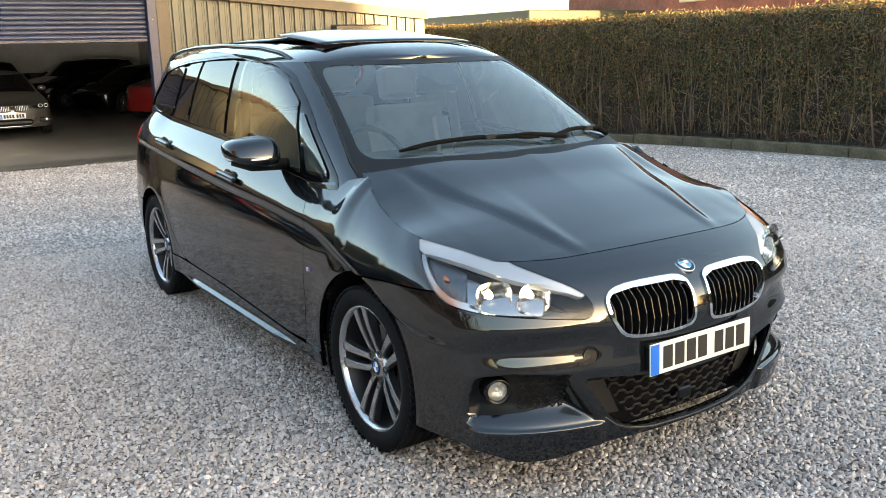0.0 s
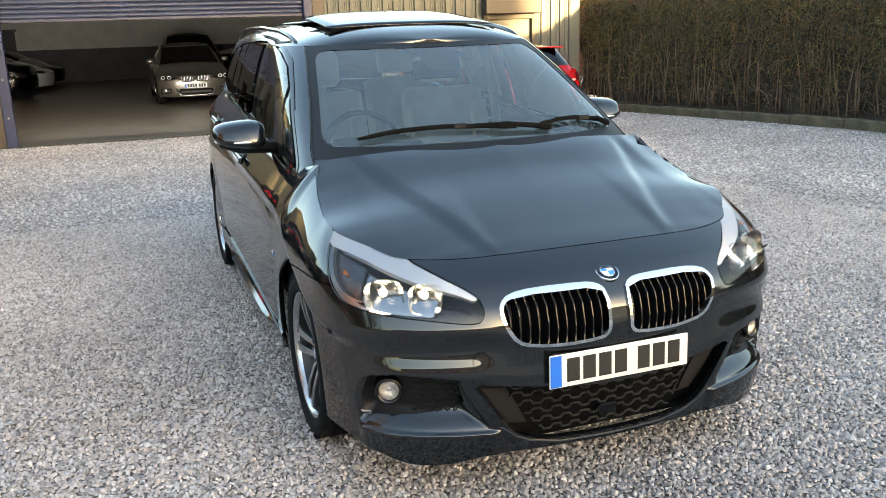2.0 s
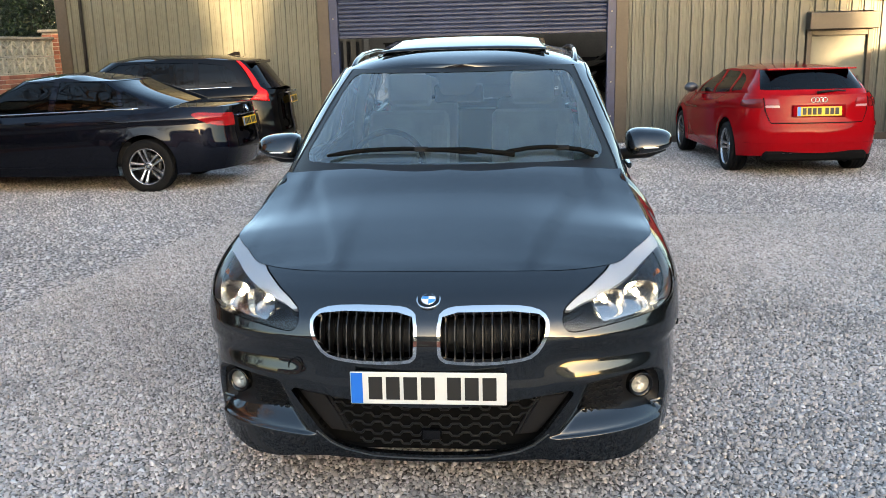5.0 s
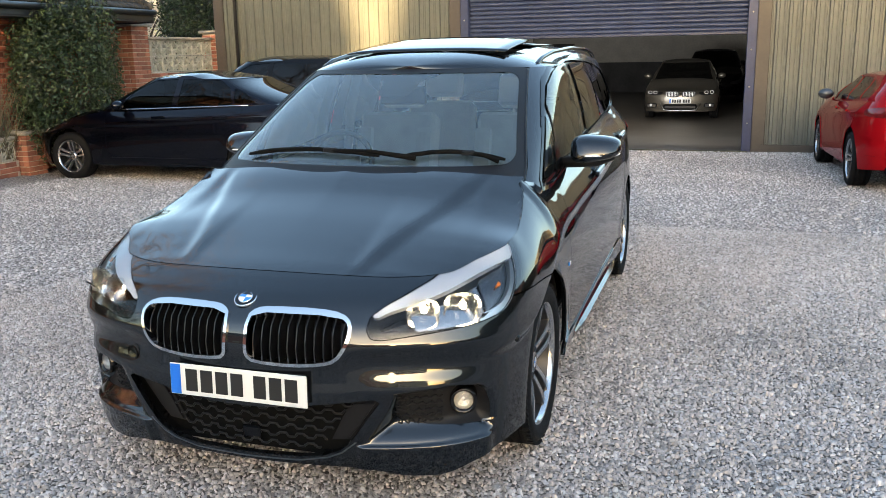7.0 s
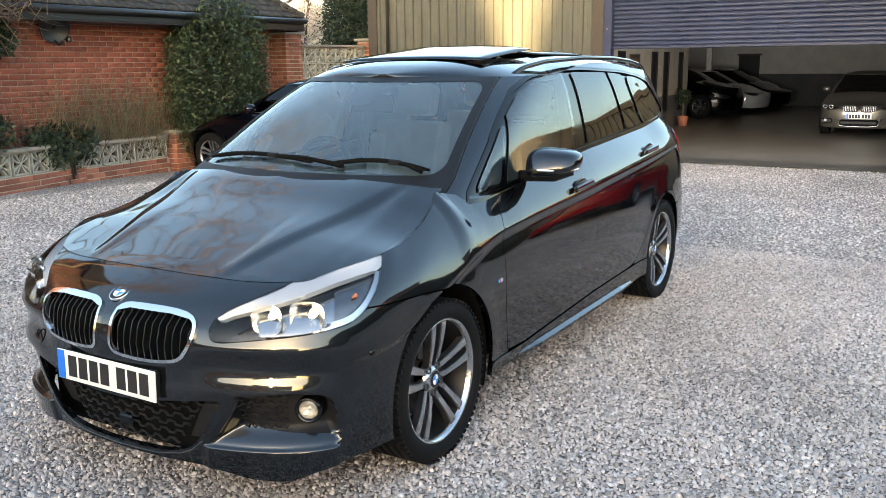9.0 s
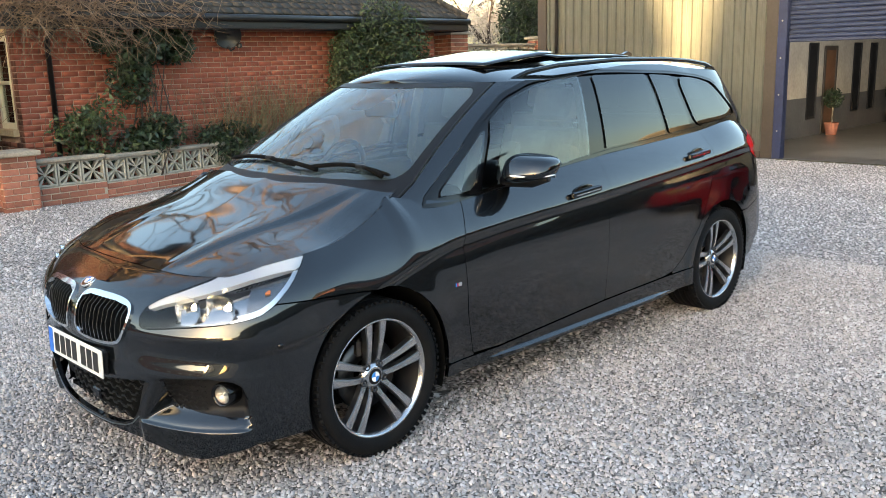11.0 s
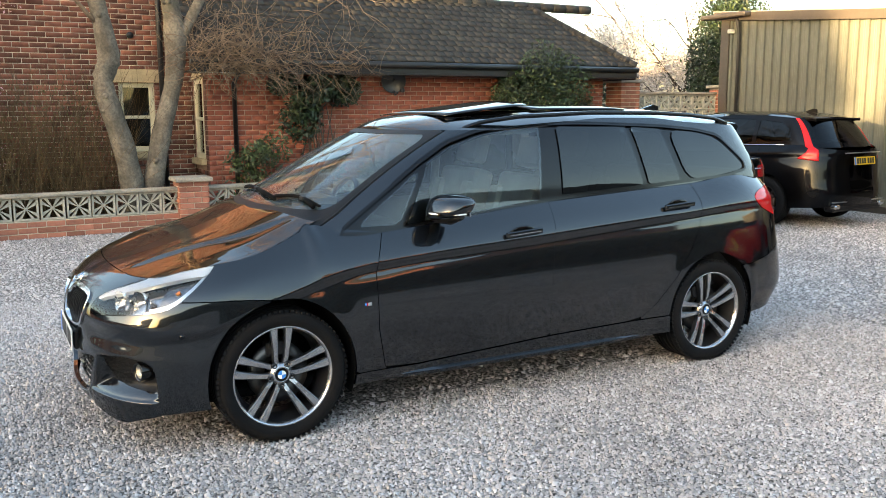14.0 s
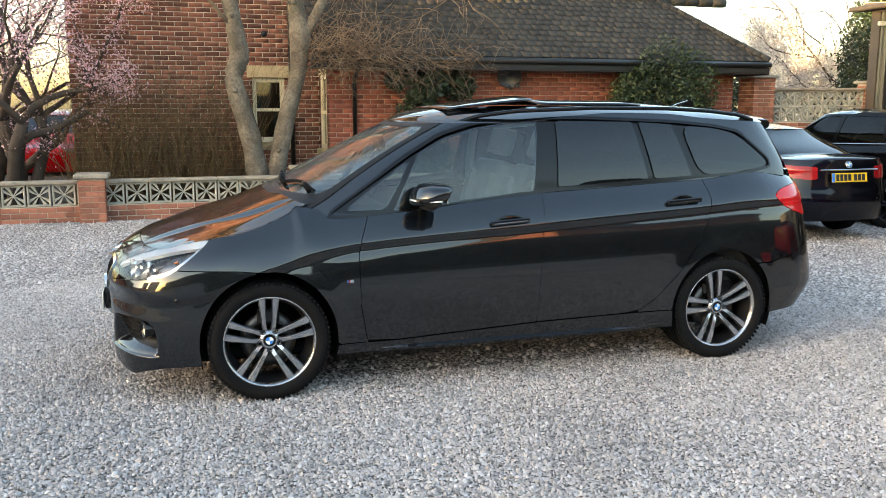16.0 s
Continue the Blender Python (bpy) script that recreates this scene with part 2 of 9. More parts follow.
# ---- mesh helpers ----
def mesh_from(name, verts, faces, smooth=False):
    me = bpy.data.meshes.new(name)
    me.from_pydata([tuple(v) for v in verts], [], [tuple(f) for f in faces])
    if smooth:
        me.polygons.foreach_set("use_smooth", [True] * len(me.polygons))
    me.update()
    return me


def part(name, data, mat, parent=None, label="", at=None):
    """Links a bmesh or a mesh as one mesh object, under a thing or a part."""
    if isinstance(data, bmesh.types.BMesh):
        me = bpy.data.meshes.new(name)
        data.to_mesh(me)
        data.free()
        data = me
    for one in (mat if isinstance(mat, (list, tuple)) else [mat]):
        if one is not None and not (data.materials and one.name in data.materials):
            data.materials.append(one)
    ob = new(name, data)
    if parent is not None:
        ob.parent = parent
    if at is not None:
        ob.matrix_basis = at
    if label:
        ob["label"] = label
    return ob


def thing(name, label, category, at=None, group="", kind=""):
    ob = new(name)
    if at is not None:
        ob.matrix_basis = at
    return tagged(ob, label, category, group, kind)


def box(bm, lo, hi, bevel=0.0, m=None, seg=1):
    """A box between two corners, its edges bevelled, added to bm."""
    r = bmesh.ops.create_cube(bm, size=1.0)
    vs = r["verts"]
    for v in vs:
        v.co = Vector([(lo[i] + hi[i]) / 2 + v.co[i] * (hi[i] - lo[i]) for i in range(3)])
    if bevel:
        es = list({e for v in vs for e in v.link_edges})
        out = bmesh.ops.bevel(bm, geom=es, offset=bevel, segments=seg, affect="EDGES", profile=0.7)
        vs = list({v for f in out["faces"] for v in f.verts} | {v for v in vs if v.is_valid})
    if m is not None:
        bmesh.ops.transform(bm, matrix=m, verts=vs)
    return vs


def boxmesh(lo, hi, bevel=0.0, m=None, seg=1):
    bm = bmesh.new()
    box(bm, lo, hi, bevel, m, seg)
    return bm


def tube(bm, pts, radii, sides=8, closed=False):
    """A round bar through points, with a radius for each."""
    pts = [Vector(p) for p in pts]
    n = len(pts)
    if not isinstance(radii, (list, tuple)):
        radii = [radii] * n
    rings, up = [], Vector((0.13, 0.27, 0.95)).normalized()
    for i, p in enumerate(pts):
        a, b = (pts[(i - 1) % n], pts[(i + 1) % n]) if closed else (pts[max(i - 1, 0)], pts[min(i + 1, n - 1)])
        d = (b - a).normalized()
        s = d.cross(up)
        if s.length < 1e-3:
            s = d.cross(Vector((1, 0, 0)))
        s.normalize()
        t = s.cross(d)
        rings.append([bm.verts.new(p + radii[i] * (math.cos(k * 2 * math.pi / sides) * s + math.sin(k * 2 * math.pi / sides) * t)) for k in range(sides)])
    for i in range(n if closed else n - 1):
        A, B = rings[i], rings[(i + 1) % n]
        for k in range(sides):
            f = bm.faces.new((A[k], A[(k + 1) % sides], B[(k + 1) % sides], B[k]))
            f.smooth = True
    if not closed:
        bm.faces.new(rings[0][::-1])
        bm.faces.new(rings[-1])
    return rings


def lathe(bm, profile, seg=48, axis="x", smooth=True, m=None, close=False):
    """Turns a profile of (along, radius) round an axis."""
    rings = []
    for a, r in profile:
        ring = []
        for k in range(seg):
            c, s = math.cos(2 * math.pi * k / seg), math.sin(2 * math.pi * k / seg)
            co = Vector((a, r * c, r * s)) if axis == "x" else Vector((r * c, a, r * s)) if axis == "y" else Vector((r * c, r * s, a))
            ring.append(bm.verts.new(m @ co if m is not None else co))
        rings.append(ring)
    pairs = list(zip(rings, rings[1:]))
    if close:
        pairs.append((rings[-1], rings[0]))
    for A, B in pairs:
        for k in range(seg):
            f = bm.faces.new((A[k], A[(k + 1) % seg], B[(k + 1) % seg], B[k]))
            f.smooth = smooth
    return rings


def prism(bm, outline, depth0, depth1, axes="xz", bevel=0.0):
    """A flat outline pushed through a depth; axes names the outline's two axes."""
    third = ({"x", "y", "z"} - set(axes)).pop()
    idx = {"x": 0, "y": 1, "z": 2}
    def mk(p, d):
        co = [0, 0, 0]
        co[idx[axes[0]]], co[idx[axes[1]]], co[idx[third]] = p[0], p[1], d
        return bm.verts.new(co)
    A, B = [mk(p, depth0) for p in outline], [mk(p, depth1) for p in outline]
    n = len(outline)
    fs = [bm.faces.new(A), bm.faces.new(B[::-1])]
    for k in range(n):
        fs.append(bm.faces.new((A[k], B[k], B[(k + 1) % n], A[(k + 1) % n])))
    bmesh.ops.recalc_face_normals(bm, faces=fs)
    if bevel:
        es = list({e for f in fs[:2] for e in f.edges})
        bmesh.ops.bevel(bm, geom=es, offset=bevel, segments=2, affect="EDGES")
    return A + B


def soup(name, verts, faces, mat, parent=None, smooth=False, label=""):
    """One mesh from numpy arrays of vertices and equal-sided faces."""
    me = bpy.data.meshes.new(name)
    verts, faces = np.asarray(verts, np.float32), np.asarray(faces, np.int32)
    me.vertices.add(len(verts))
    me.vertices.foreach_set("co", verts.ravel())
    k = faces.shape[1]
    me.loops.add(faces.size)
    me.loops.foreach_set("vertex_index", faces.ravel())
    me.polygons.add(len(faces))
    me.polygons.foreach_set("loop_start", np.arange(0, faces.size, k, dtype=np.int32))
    me.polygons.foreach_set("loop_total", np.full(len(faces), k, np.int32))
    me.update(calc_edges=True)
    me.validate()
    if smooth:
        me.polygons.foreach_set("use_smooth", [True] * len(me.polygons))
    return part(name, me, mat, parent, label)


def repeat_mesh(base_v, base_f, mats):
    """Copies of a small mesh, each by its own 3x4 matrix (numpy, n x 3 x 4)."""
    bv, bf, mats = np.asarray(base_v, float), np.asarray(base_f), np.asarray(mats, float)
    v = np.einsum("nij,kj->nki", mats[:, :, :3], bv) + mats[:, None, :, 3]
    f = bf[None] + (np.arange(len(mats)) * len(bv))[:, None, None]
    return v.reshape(-1, 3), f.reshape(-1, bf.shape[1])


def turns(rng, n):
    """n random turns, as 3x3 matrices."""
    q = rng.normal(size=(n, 4))
    q /= np.linalg.norm(q, axis=1)[:, None]
    w, x, y, z = q.T
    return np.stack([1 - 2 * (y * y + z * z), 2 * (x * y - z * w), 2 * (x * z + y * w), 2 * (x * y + z * w), 1 - 2 * (x * x + z * z), 2 * (y * z - x * w),
                     2 * (x * z - y * w), 2 * (y * z + x * w), 1 - 2 * (x * x + y * y)], -1).reshape(n, 3, 3)


def leaves(name, centres, size, mat, rng, parent=None, long=1.6, label=""):
    """Many small folded leaves, one at each centre."""
    n = len(centres)
    base = [(-0.5, 0, 0), (0, -0.32, 0.06), (0.5, 0, 0), (0, 0.32, 0.06)]
    faces = [(0, 1, 2), (0, 2, 3)]
    s = size * rng.uniform(0.6, 1.3, n)
    R = turns(rng, n) * s[:, None, None] * np.array([long, 1, 1])[None, None, :]
    v, f = repeat_mesh(base, faces, np.concatenate([R, np.asarray(centres)[:, :, None]], 2))
    return soup(name, v, f, mat, parent, label=label)


GROUND_DIP = 0.0205
FLOOR_Z = -0.176


def gz(y):
    """The yard's height: level round the camera's way, falling a little to the workshop."""
    return -GROUND_DIP * min(max(0.0, y - 3.6), 8.6)

# ---- ground ----
def build_ground():
    ys = sorted({-400, -120, -40, -15, 3.6, 12.2, 12.3, 15, 40, 120, 400, *range(-12, 12, 3)})
    xs = [-400, -100, -30, -12, -6, 0, 6, 12, 30, 100, 400]
    bm = bmesh.new()
    grid = [[bm.verts.new((x, y, gz(y) - (0.03 if y > 12.25 else 0))) for x in xs] for y in ys]
    for a, b in zip(grid, grid[1:]):
        for k in range(len(xs) - 1):
            bm.faces.new((a[k], a[k + 1], b[k + 1], b[k]))
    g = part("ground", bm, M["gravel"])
    tagged(g, "pale pinkish-grey gravel yard", "ground", kind="structure")
    # chippings as stones of their own, lying close, along the camera's way round the car
    rng = np.random.default_rng(5)
    step = 0.0175

    def lay(x0, x1, y0, y1, step, size, spread, keep, lift):
        """Stones on a loose three-way grid, each turned and chipped its own way."""
        gx, gy = np.meshgrid(np.arange(x0, x1, step), np.arange(y0, y1, step * 0.866))
        gx = gx + (np.arange(gx.shape[0]) % 2)[:, None] * step / 2
        x, y = gx.ravel() + rng.uniform(-0.36, 0.36, gx.size) * step, gy.ravel() + rng.uniform(-0.36, 0.36, gx.size) * step
        k = keep(x, y)
        x, y = x[k], y[k]
        n = len(x)
        s = rng.lognormal(math.log(size), spread, n).clip(size * 0.5, size * 1.9)
        shape = np.stack([rng.uniform(0.95, 1.45, n), rng.uniform(0.75, 1.1, n), rng.uniform(0.6, 0.9, n)], -1) * s[:, None]
        R = turns(rng, n) * shape[:, None, :]
        z = rng.uniform(-0.004, 0.007, n) + lift - GROUND_DIP * np.clip(y - 3.6, 0, 8.6)
        v, f = repeat_mesh(bv, bf, np.concatenate([R, np.stack([x, y, z], -1)[:, :, None]], 2))
        v = v + rng.normal(0, size * 0.17, v.shape)
        nz = np.cross(v[f[:, 1]] - v[f[:, 0]], v[f[:, 2]] - v[f[:, 0]])
        return v, f[nz[:, 2] > -0.3 * np.linalg.norm(nz, axis=1)]

    def close_by(x, y):
        return (x > -3.2 + 0.16 * np.maximum(0, y)) & (x < 4.4 - 0.12 * y) & (y > -2.65) & (y < 4.6) & ~((np.abs(x) < 0.62) & (y > -0.3) & (y < 3.2)) & (x + y > -4.4) & (x - y < 5.6)
    bv = np.array([(1, 0, 0), (-1, 0, 0), (0, 1, 0), (0, -1, 0), (0, 0, 1), (0, 0, -1)], float)
    bf = np.array([(0, 2, 4), (2, 1, 4), (1, 3, 4), (3, 0, 4), (2, 0, 5), (1, 2, 5), (3, 1, 5), (0, 3, 5)])
    v, f = lay(-3.4, 4.9, -2.7, 4.7, step, 0.0092, 0.26, close_by, 0.002)
    # coarser ones over the rest of the yard
    v2, f2 = lay(-7.2, 8.0, -2.7, 12.0, 0.047, 0.0135, 0.3, lambda x, y: ~close_by(x, y), -0.002)
    v, f = np.concatenate([v, v2]), np.concatenate([f, f2 + len(v)])
    st = soup("gravel_stones", v, f, M["stones"])
    tagged(st, "loose pinkish-grey limestone chippings on the yard", "gravel", kind="stuff")


build_ground()


# ---- the workshop ----
FY = 12.2                       # its front
DX0, DX1, DZ = -2.98, 1.77, 1.75   # the roller door's opening, and the curtain's lower edge
WX0, WX1 = -8.1, 7.08


def eave(x):
    return 2.2 + (WX1 - x) * 0.08


def clad_panel(name, x0, x1, z0, ztop, parent, y=FY, pitch=0.2):
    """Profiled steel sheet: flat pans with raised ribs, between two x, up to the sloping top."""
    bm = bmesh.new()
    prof, x = [], x0
    while x < x1 - 1e-6:
        for dx, dy in ((0.0, 0), (0.122, 0), (0.132, -0.036), (0.168, -0.036), (0.178, 0)):
            if x + dx < x1:
                prof.append((x + dx, y + dy))
        for dx in (0.04, 0.078):
            if x + dx + 0.012 < x1:
                prof += [(x + dx, y), (x + dx + 0.006, y - 0.005), (x + dx + 0.012, y)]
        x += pitch
    prof = sorted(set(prof))
    prof.append((x1, y))
    lo = [bm.verts.new((px, py, z0)) for px, py in prof]
    hi = [bm.verts.new((px, py, ztop(px))) for px, py in prof]
    for k in range(len(prof) - 1):
        bm.faces.new((lo[k], lo[k + 1], hi[k + 1], hi[k]))
    ob = part(name, bm, M["cladding"], parent)
    sol = ob.modifiers.new("thickness", "SOLIDIFY")
    sol.thickness, sol.offset = 0.004, 1
    return ob


def build_workshop():
    w = thing("workshop", "steel-clad workshop with cream ribbed sheets and a half-raised blue roller shutter", "building")
    base = FLOOR_Z + 0.02
    clad_panel("cladding", WX0, -3.34, base, lambda x: eave(x) - 0.02, w)
    clad_panel("cladding", 2.07, 5.12, base, lambda x: eave(x) - 0.02, w)
    clad_panel("cladding", 6.22, WX1, base, lambda x: eave(x) - 0.02, w)
    clad_panel("cladding", 5.12, 6.22, 2.0, lambda x: eave(x) - 0.02, w)
    clad_panel("cladding", -3.34, 2.07, 2.9, lambda x: max(eave(x), 2.95) , w)
    # inner lining behind the sheets
    for x0, x1, z0 in ((WX0, -3.1, -0.2), (1.92, 5.12, -0.2), (6.22, WX1, -0.2)):
        part("lining", boxmesh((x0, FY + 0.03, z0), (x1, FY + 0.12, min(eave(x0), eave(x1)) - 0.03)), M["white_wall"], w)
    # corner trims, base flashing, verge
    for x in (WX0, WX1):
        part("corner_trim", boxmesh((x - 0.12, FY - 0.045, FLOOR_Z), (x + 0.09, FY + 0.1, eave(x) - 0.02), 0.006), M["trim_brown"] if x < 0 else M["cladding"], w)
    for x0, x1 in ((WX0, -3.34), (2.07, WX1)):
        part("base_flashing", boxmesh((x0, FY - 0.06, FLOOR_Z), (x1, FY + 0.02, FLOOR_Z + 0.12), 0.006), M["trim_brown"], w)
    bm = bmesh.new()
    v0 = [(WX0 - 0.25, eave(WX0 - 0.25)), (WX1 + 0.12, eave(WX1 + 0.12))]
    prism(bm, [(v0[0][0], v0[0][1] - 0.1), (v0[1][0], v0[1][1] - 0.1), (v0[1][0], v0[1][1] + 0.06), (v0[0][0], v0[0][1] + 0.06)], FY - 0.12, FY + 0.02, "xz")
    part("verge", bm, M["trim_brown"], w)
    bm = bmesh.new()
    prism(bm, [(WX0 - 0.3, eave(WX0) + 0.05), (WX1 + 0.14, eave(WX1) + 0.04), (WX1 + 0.14, eave(WX1) + 0.09), (WX0 - 0.3, eave(WX0) + 0.1)], FY - 0.1, 33.2, "xz")
    part("roof", bm, M["ceiling"], w)
    # downpipe and little camera near the outer corner
    bm = bmesh.new()
    tube(bm, [(-7.72, FY - 0.07, FLOOR_Z), (-7.72, FY - 0.07, 3.0), (-7.72, FY - 0.12, 3.25), (-7.75, FY - 0.14, 3.34)], 0.035, 10)
    part("downpipe", bm, M["black_paint"], w)
    part("gutter", boxmesh((-8.55, FY - 0.3, 3.34), (-7.4, FY - 0.1, 3.43), 0.02), M["trim_brown"], w)
    bm = bmesh.new()
    box(bm, (-7.95, FY - 0.16, 3.05), (-7.87, FY - 0.02, 3.13), 0.015)
    part("security_camera", bm, M["white_wall"], w, "small pale security camera")
    # door surround: blue guides inside brown trims
    for s, x in ((-1, DX0), (1, DX1)):
        a, b = sorted((x, x + s * 0.15))
        part("door_guide", boxmesh((a, FY - 0.06, FLOOR_Z), (b, FY + 0.1, 3.0), 0.008), M["trim_blue"], w, "blue painted steel door guide")
        a, b = sorted((x + s * 0.15, x + s * 0.36))
        part("door_post", boxmesh((a, FY - 0.045, FLOOR_Z), (b, FY + 0.1, 3.0), 0.008), M["trim_brown"], w, "dark brown door post")
        for z in (0.3, 0.9, 1.5, 2.1):
            bm = bmesh.new()
            bmesh.ops.create_icosphere(bm, subdivisions=1, radius=0.016)
            part("bolt", bm, M["concrete"], w, at=pose(x + s * 0.075, FY - 0.065, z))
    # the curtain: interlocking slats, each a rounded bar
    rise = 0.075
    slat = bmesh.new()
    pr = [(0, 0.0), (-0.012, 0.008), (-0.02, 0.03), (-0.018, 0.052), (-0.004, 0.066), (0.0, 0.072)]
    A = [slat.verts.new((DX0 + 0.005, FY + 0.06 + py, pz)) for py, pz in pr]
    B = [slat.verts.new((DX1 - 0.005, FY + 0.06 + py, pz)) for py, pz in pr]
    for k in range(len(pr) - 1):
        f = slat.faces.new((A[k], B[k], B[k + 1], A[k + 1]))
        f.smooth = True
    me = bpy.data.meshes.new("slat")
    slat.to_mesh(me)
    slat.free()
    curtain = thing("roller_shutter", "blue steel roller shutter, half raised", "shutter")
    for k in range(17):
        part("slat", me, M["shutter"], curtain, at=pose(0, 0, DZ + 0.05 + rise * k))
    part("bottom_rail", boxmesh((DX0, FY + 0.03, DZ), (DX1, FY + 0.09, DZ + 0.055), 0.008), M["shutter"], curtain)
    # small side door under its shutter box
    part("shutter_box", boxmesh((5.12, FY - 0.24, 1.70), (6.24, FY + 0.02, 1.98), 0.012), M["trim_brown"], w, "dark shutter box over the side door")
    d = thing("side_door", "plain pale side door in a dark frame", "door")
    for x in (5.14, 6.14):
        part("door_jamb", boxmesh((x, FY - 0.05, FLOOR_Z), (x + 0.08, FY + 0.1, 1.70), 0.006), M["trim_brown"], d)
    part("door_head", boxmesh((5.22, FY - 0.05, 1.6), (6.14, FY + 0.1, 1.70), 0.006), M["trim_brown"], d)
    bm = boxmesh((5.22, FY + 0.03, FLOOR_Z), (6.14, FY + 0.07, 1.6))
    leaf = part("door_leaf", bm, M["cladding"], d)
    part("door_handle", boxmesh((6.03, FY - 0.0, 0.78), (6.06, FY + 0.03, 0.92), 0.004), M["trim_brown"], leaf)
    # inside
    tagged(part("workshop_floor", boxmesh((WX0 - 0.02, FY - 0.02, FLOOR_Z - 0.2), (WX1 + 0.02, 33, FLOOR_Z), 0), M["floor_in"]), "worn grey painted concrete workshop floor", "floor", kind="structure")
    tagged(part("threshold", boxmesh((DX0 - 0.1, FY - 0.16, FLOOR_Z - 0.1), (DX1 + 0.1, FY - 0.02, FLOOR_Z + 0.012), 0.005), M["kerb"]), "stained concrete threshold strip at the shutter", "threshold", kind="structure")
    tagged(part("wall_back", boxmesh((WX0, 33, FLOOR_Z), (WX1, 33.2, 3.6)), M["white_wall"]), "white painted workshop back wall", "wall", kind="structure")
    tagged(part("dado", boxmesh((WX0, 32.985, FLOOR_Z), (WX1, 33.0, 1.02)), M["dado"]), "dark grey painted lower band of the back wall", "wall", kind="structure")
    tagged(part("wall_west", boxmesh((WX0 - 0.05, FY + 0.1, FLOOR_Z), (WX0 + 0.05, 33, 3.45)), M["white_wall"]), "white painted workshop side wall", "wall", kind="structure")
    tagged(part("dado", boxmesh((WX0 + 0.05, FY + 0.12, FLOOR_Z), (WX0 + 0.065, 32.98, 0.75)), M["dado"]), "dark grey painted lower band of the side wall", "wall", kind="structure")
    tagged(part("wall_east", boxmesh((WX1 - 0.05, FY + 0.1, FLOOR_Z), (WX1 + 0.05, 33, 2.22)), M["white_wall"]), "white painted workshop side wall", "wall", kind="structure")
    bd = thing("back_door", "plain dark door in the workshop back wall", "door")
    part("door_leaf", boxmesh((-5.4, 32.94, FLOOR_Z), (-4.62, 32.98, 1.72), 0.004), M["black_paint"], bd)
    part("door_frame", boxmesh((-5.47, 32.955, 1.72), (-4.55, 32.985, 1.79), 0.004), M["trim_brown"], bd)
    # partition of the rooms beside the aisle: dado, narrow panes, a brown door
    PX, PY = -4.4, 22.2
    tagged(part("wall_partition", boxmesh((PX - 0.15, FY + 0.13, FLOOR_Z), (PX, PY, 3.2)), M["wall_cream"]), "cream painted partition wall inside the workshop", "wall", kind="structure")
    tagged(part("dado", boxmesh((PX, FY + 0.13, FLOOR_Z), (PX + 0.012, PY, 0.64)), M["dado"]), "dark grey painted lower band of the partition", "wall", kind="structure")
    tagged(part("steel_column", boxmesh((-5.4, 28.0, FLOOR_Z), (-5.22, 28.18, 3.3), 0.01), M["white_wall"]), "white painted steel column inside the workshop", "column", kind="structure")
    for y0, y1, z0 in ((16.40, 16.88, 0.18), (18.85, 19.32, 0.22), (19.86, 20.30, 0.22), (21.2, 21.6, 0.22)):
        dw = thing("glazed_panel", "narrow dark glazed panel in the workshop partition", "window", group="glazed panels")
        part("pane", boxmesh((PX + 0.013, y0 + 0.05, z0 + 0.05), (PX + 0.022, y1 - 0.05, 1.72)), M["black_paint"], dw)
        for ya, yb, za, zb in ((y0, y0 + 0.05, z0, 1.77), (y1 - 0.05, y1, z0, 1.77), (y0 + 0.05, y1 - 0.05, z0, z0 + 0.05), (y0 + 0.05, y1 - 0.05, 1.72, 1.77)):
            part("frame", boxmesh((PX + 0.013, ya, za), (PX + 0.035, yb, zb), 0.004), M["black_paint"], dw)
    pd = thing("partition_door", "plain brown wooden door in the partition wall", "door")
    part("door_leaf", boxmesh((PX + 0.013, 17.28, FLOOR_Z + 0.01), (PX + 0.03, 17.80, 1.62), 0.004), M["brown_wood"], pd)
    for ya, yb in ((17.20, 17.28), (17.80, 17.88)):
        part("door_jamb", boxmesh((PX + 0.013, ya, FLOOR_Z), (PX + 0.045, yb, 1.70), 0.004), M["trim_brown"], pd)
    part("door_head", boxmesh((PX + 0.013, 17.28, 1.62), (PX + 0.045, 17.80, 1.70), 0.004), M["trim_brown"], pd)
    for y in (17.05, 20.75):
        t = thing("potted_plant", "clipped round shrub in a terracotta pot", "plant", pose(PX + 0.32, y, FLOOR_Z), group="potted shrubs")
        bm = bmesh.new()
        lathe(bm, [(0, 0.0), (0, 0.11), (0.26, 0.15), (0.27, 0.13), (0.2, 0.12), (0.2, 0)], 16, "z")
        part("pot", bm, M["brick"], t)
        bm = bmesh.new()
        tube(bm, [(0, 0, 0.2), (0.01, 0, 0.62)], [0.02, 0.015], 6)
        part("stem", bm, M["bark"], t)
        rng = np.random.default_rng(int(y * 10))
        c = rng.normal(size=(500, 3))
        c = c / np.linalg.norm(c, axis=1)[:, None] * rng.uniform(0.1, 0.22, (500, 1)) + (0, 0, 0.78)
        leaves("foliage", c, 0.05, M["leaf_dark"], rng, t)


build_workshop()
# fill lamp added inside the roller door's opening, brightening the workshop beyond the sky's light
door_light = bpy.data.lights.new("door_daylight", "AREA")
door_light.shape, door_light.size, door_light.size_y, door_light.energy, door_light.color = "RECTANGLE", DX1 - DX0 - 0.1, DZ - FLOOR_Z - 0.1, 31.0, (0.95, 0.97, 1.0)
new("door_daylight", door_light).matrix_world = look(((DX0 + DX1) / 2, FY + 0.42, (DZ + FLOOR_Z) / 2), ((DX0 + DX1) / 2, FY + 5, (DZ + FLOOR_Z) / 2 + 1.3))
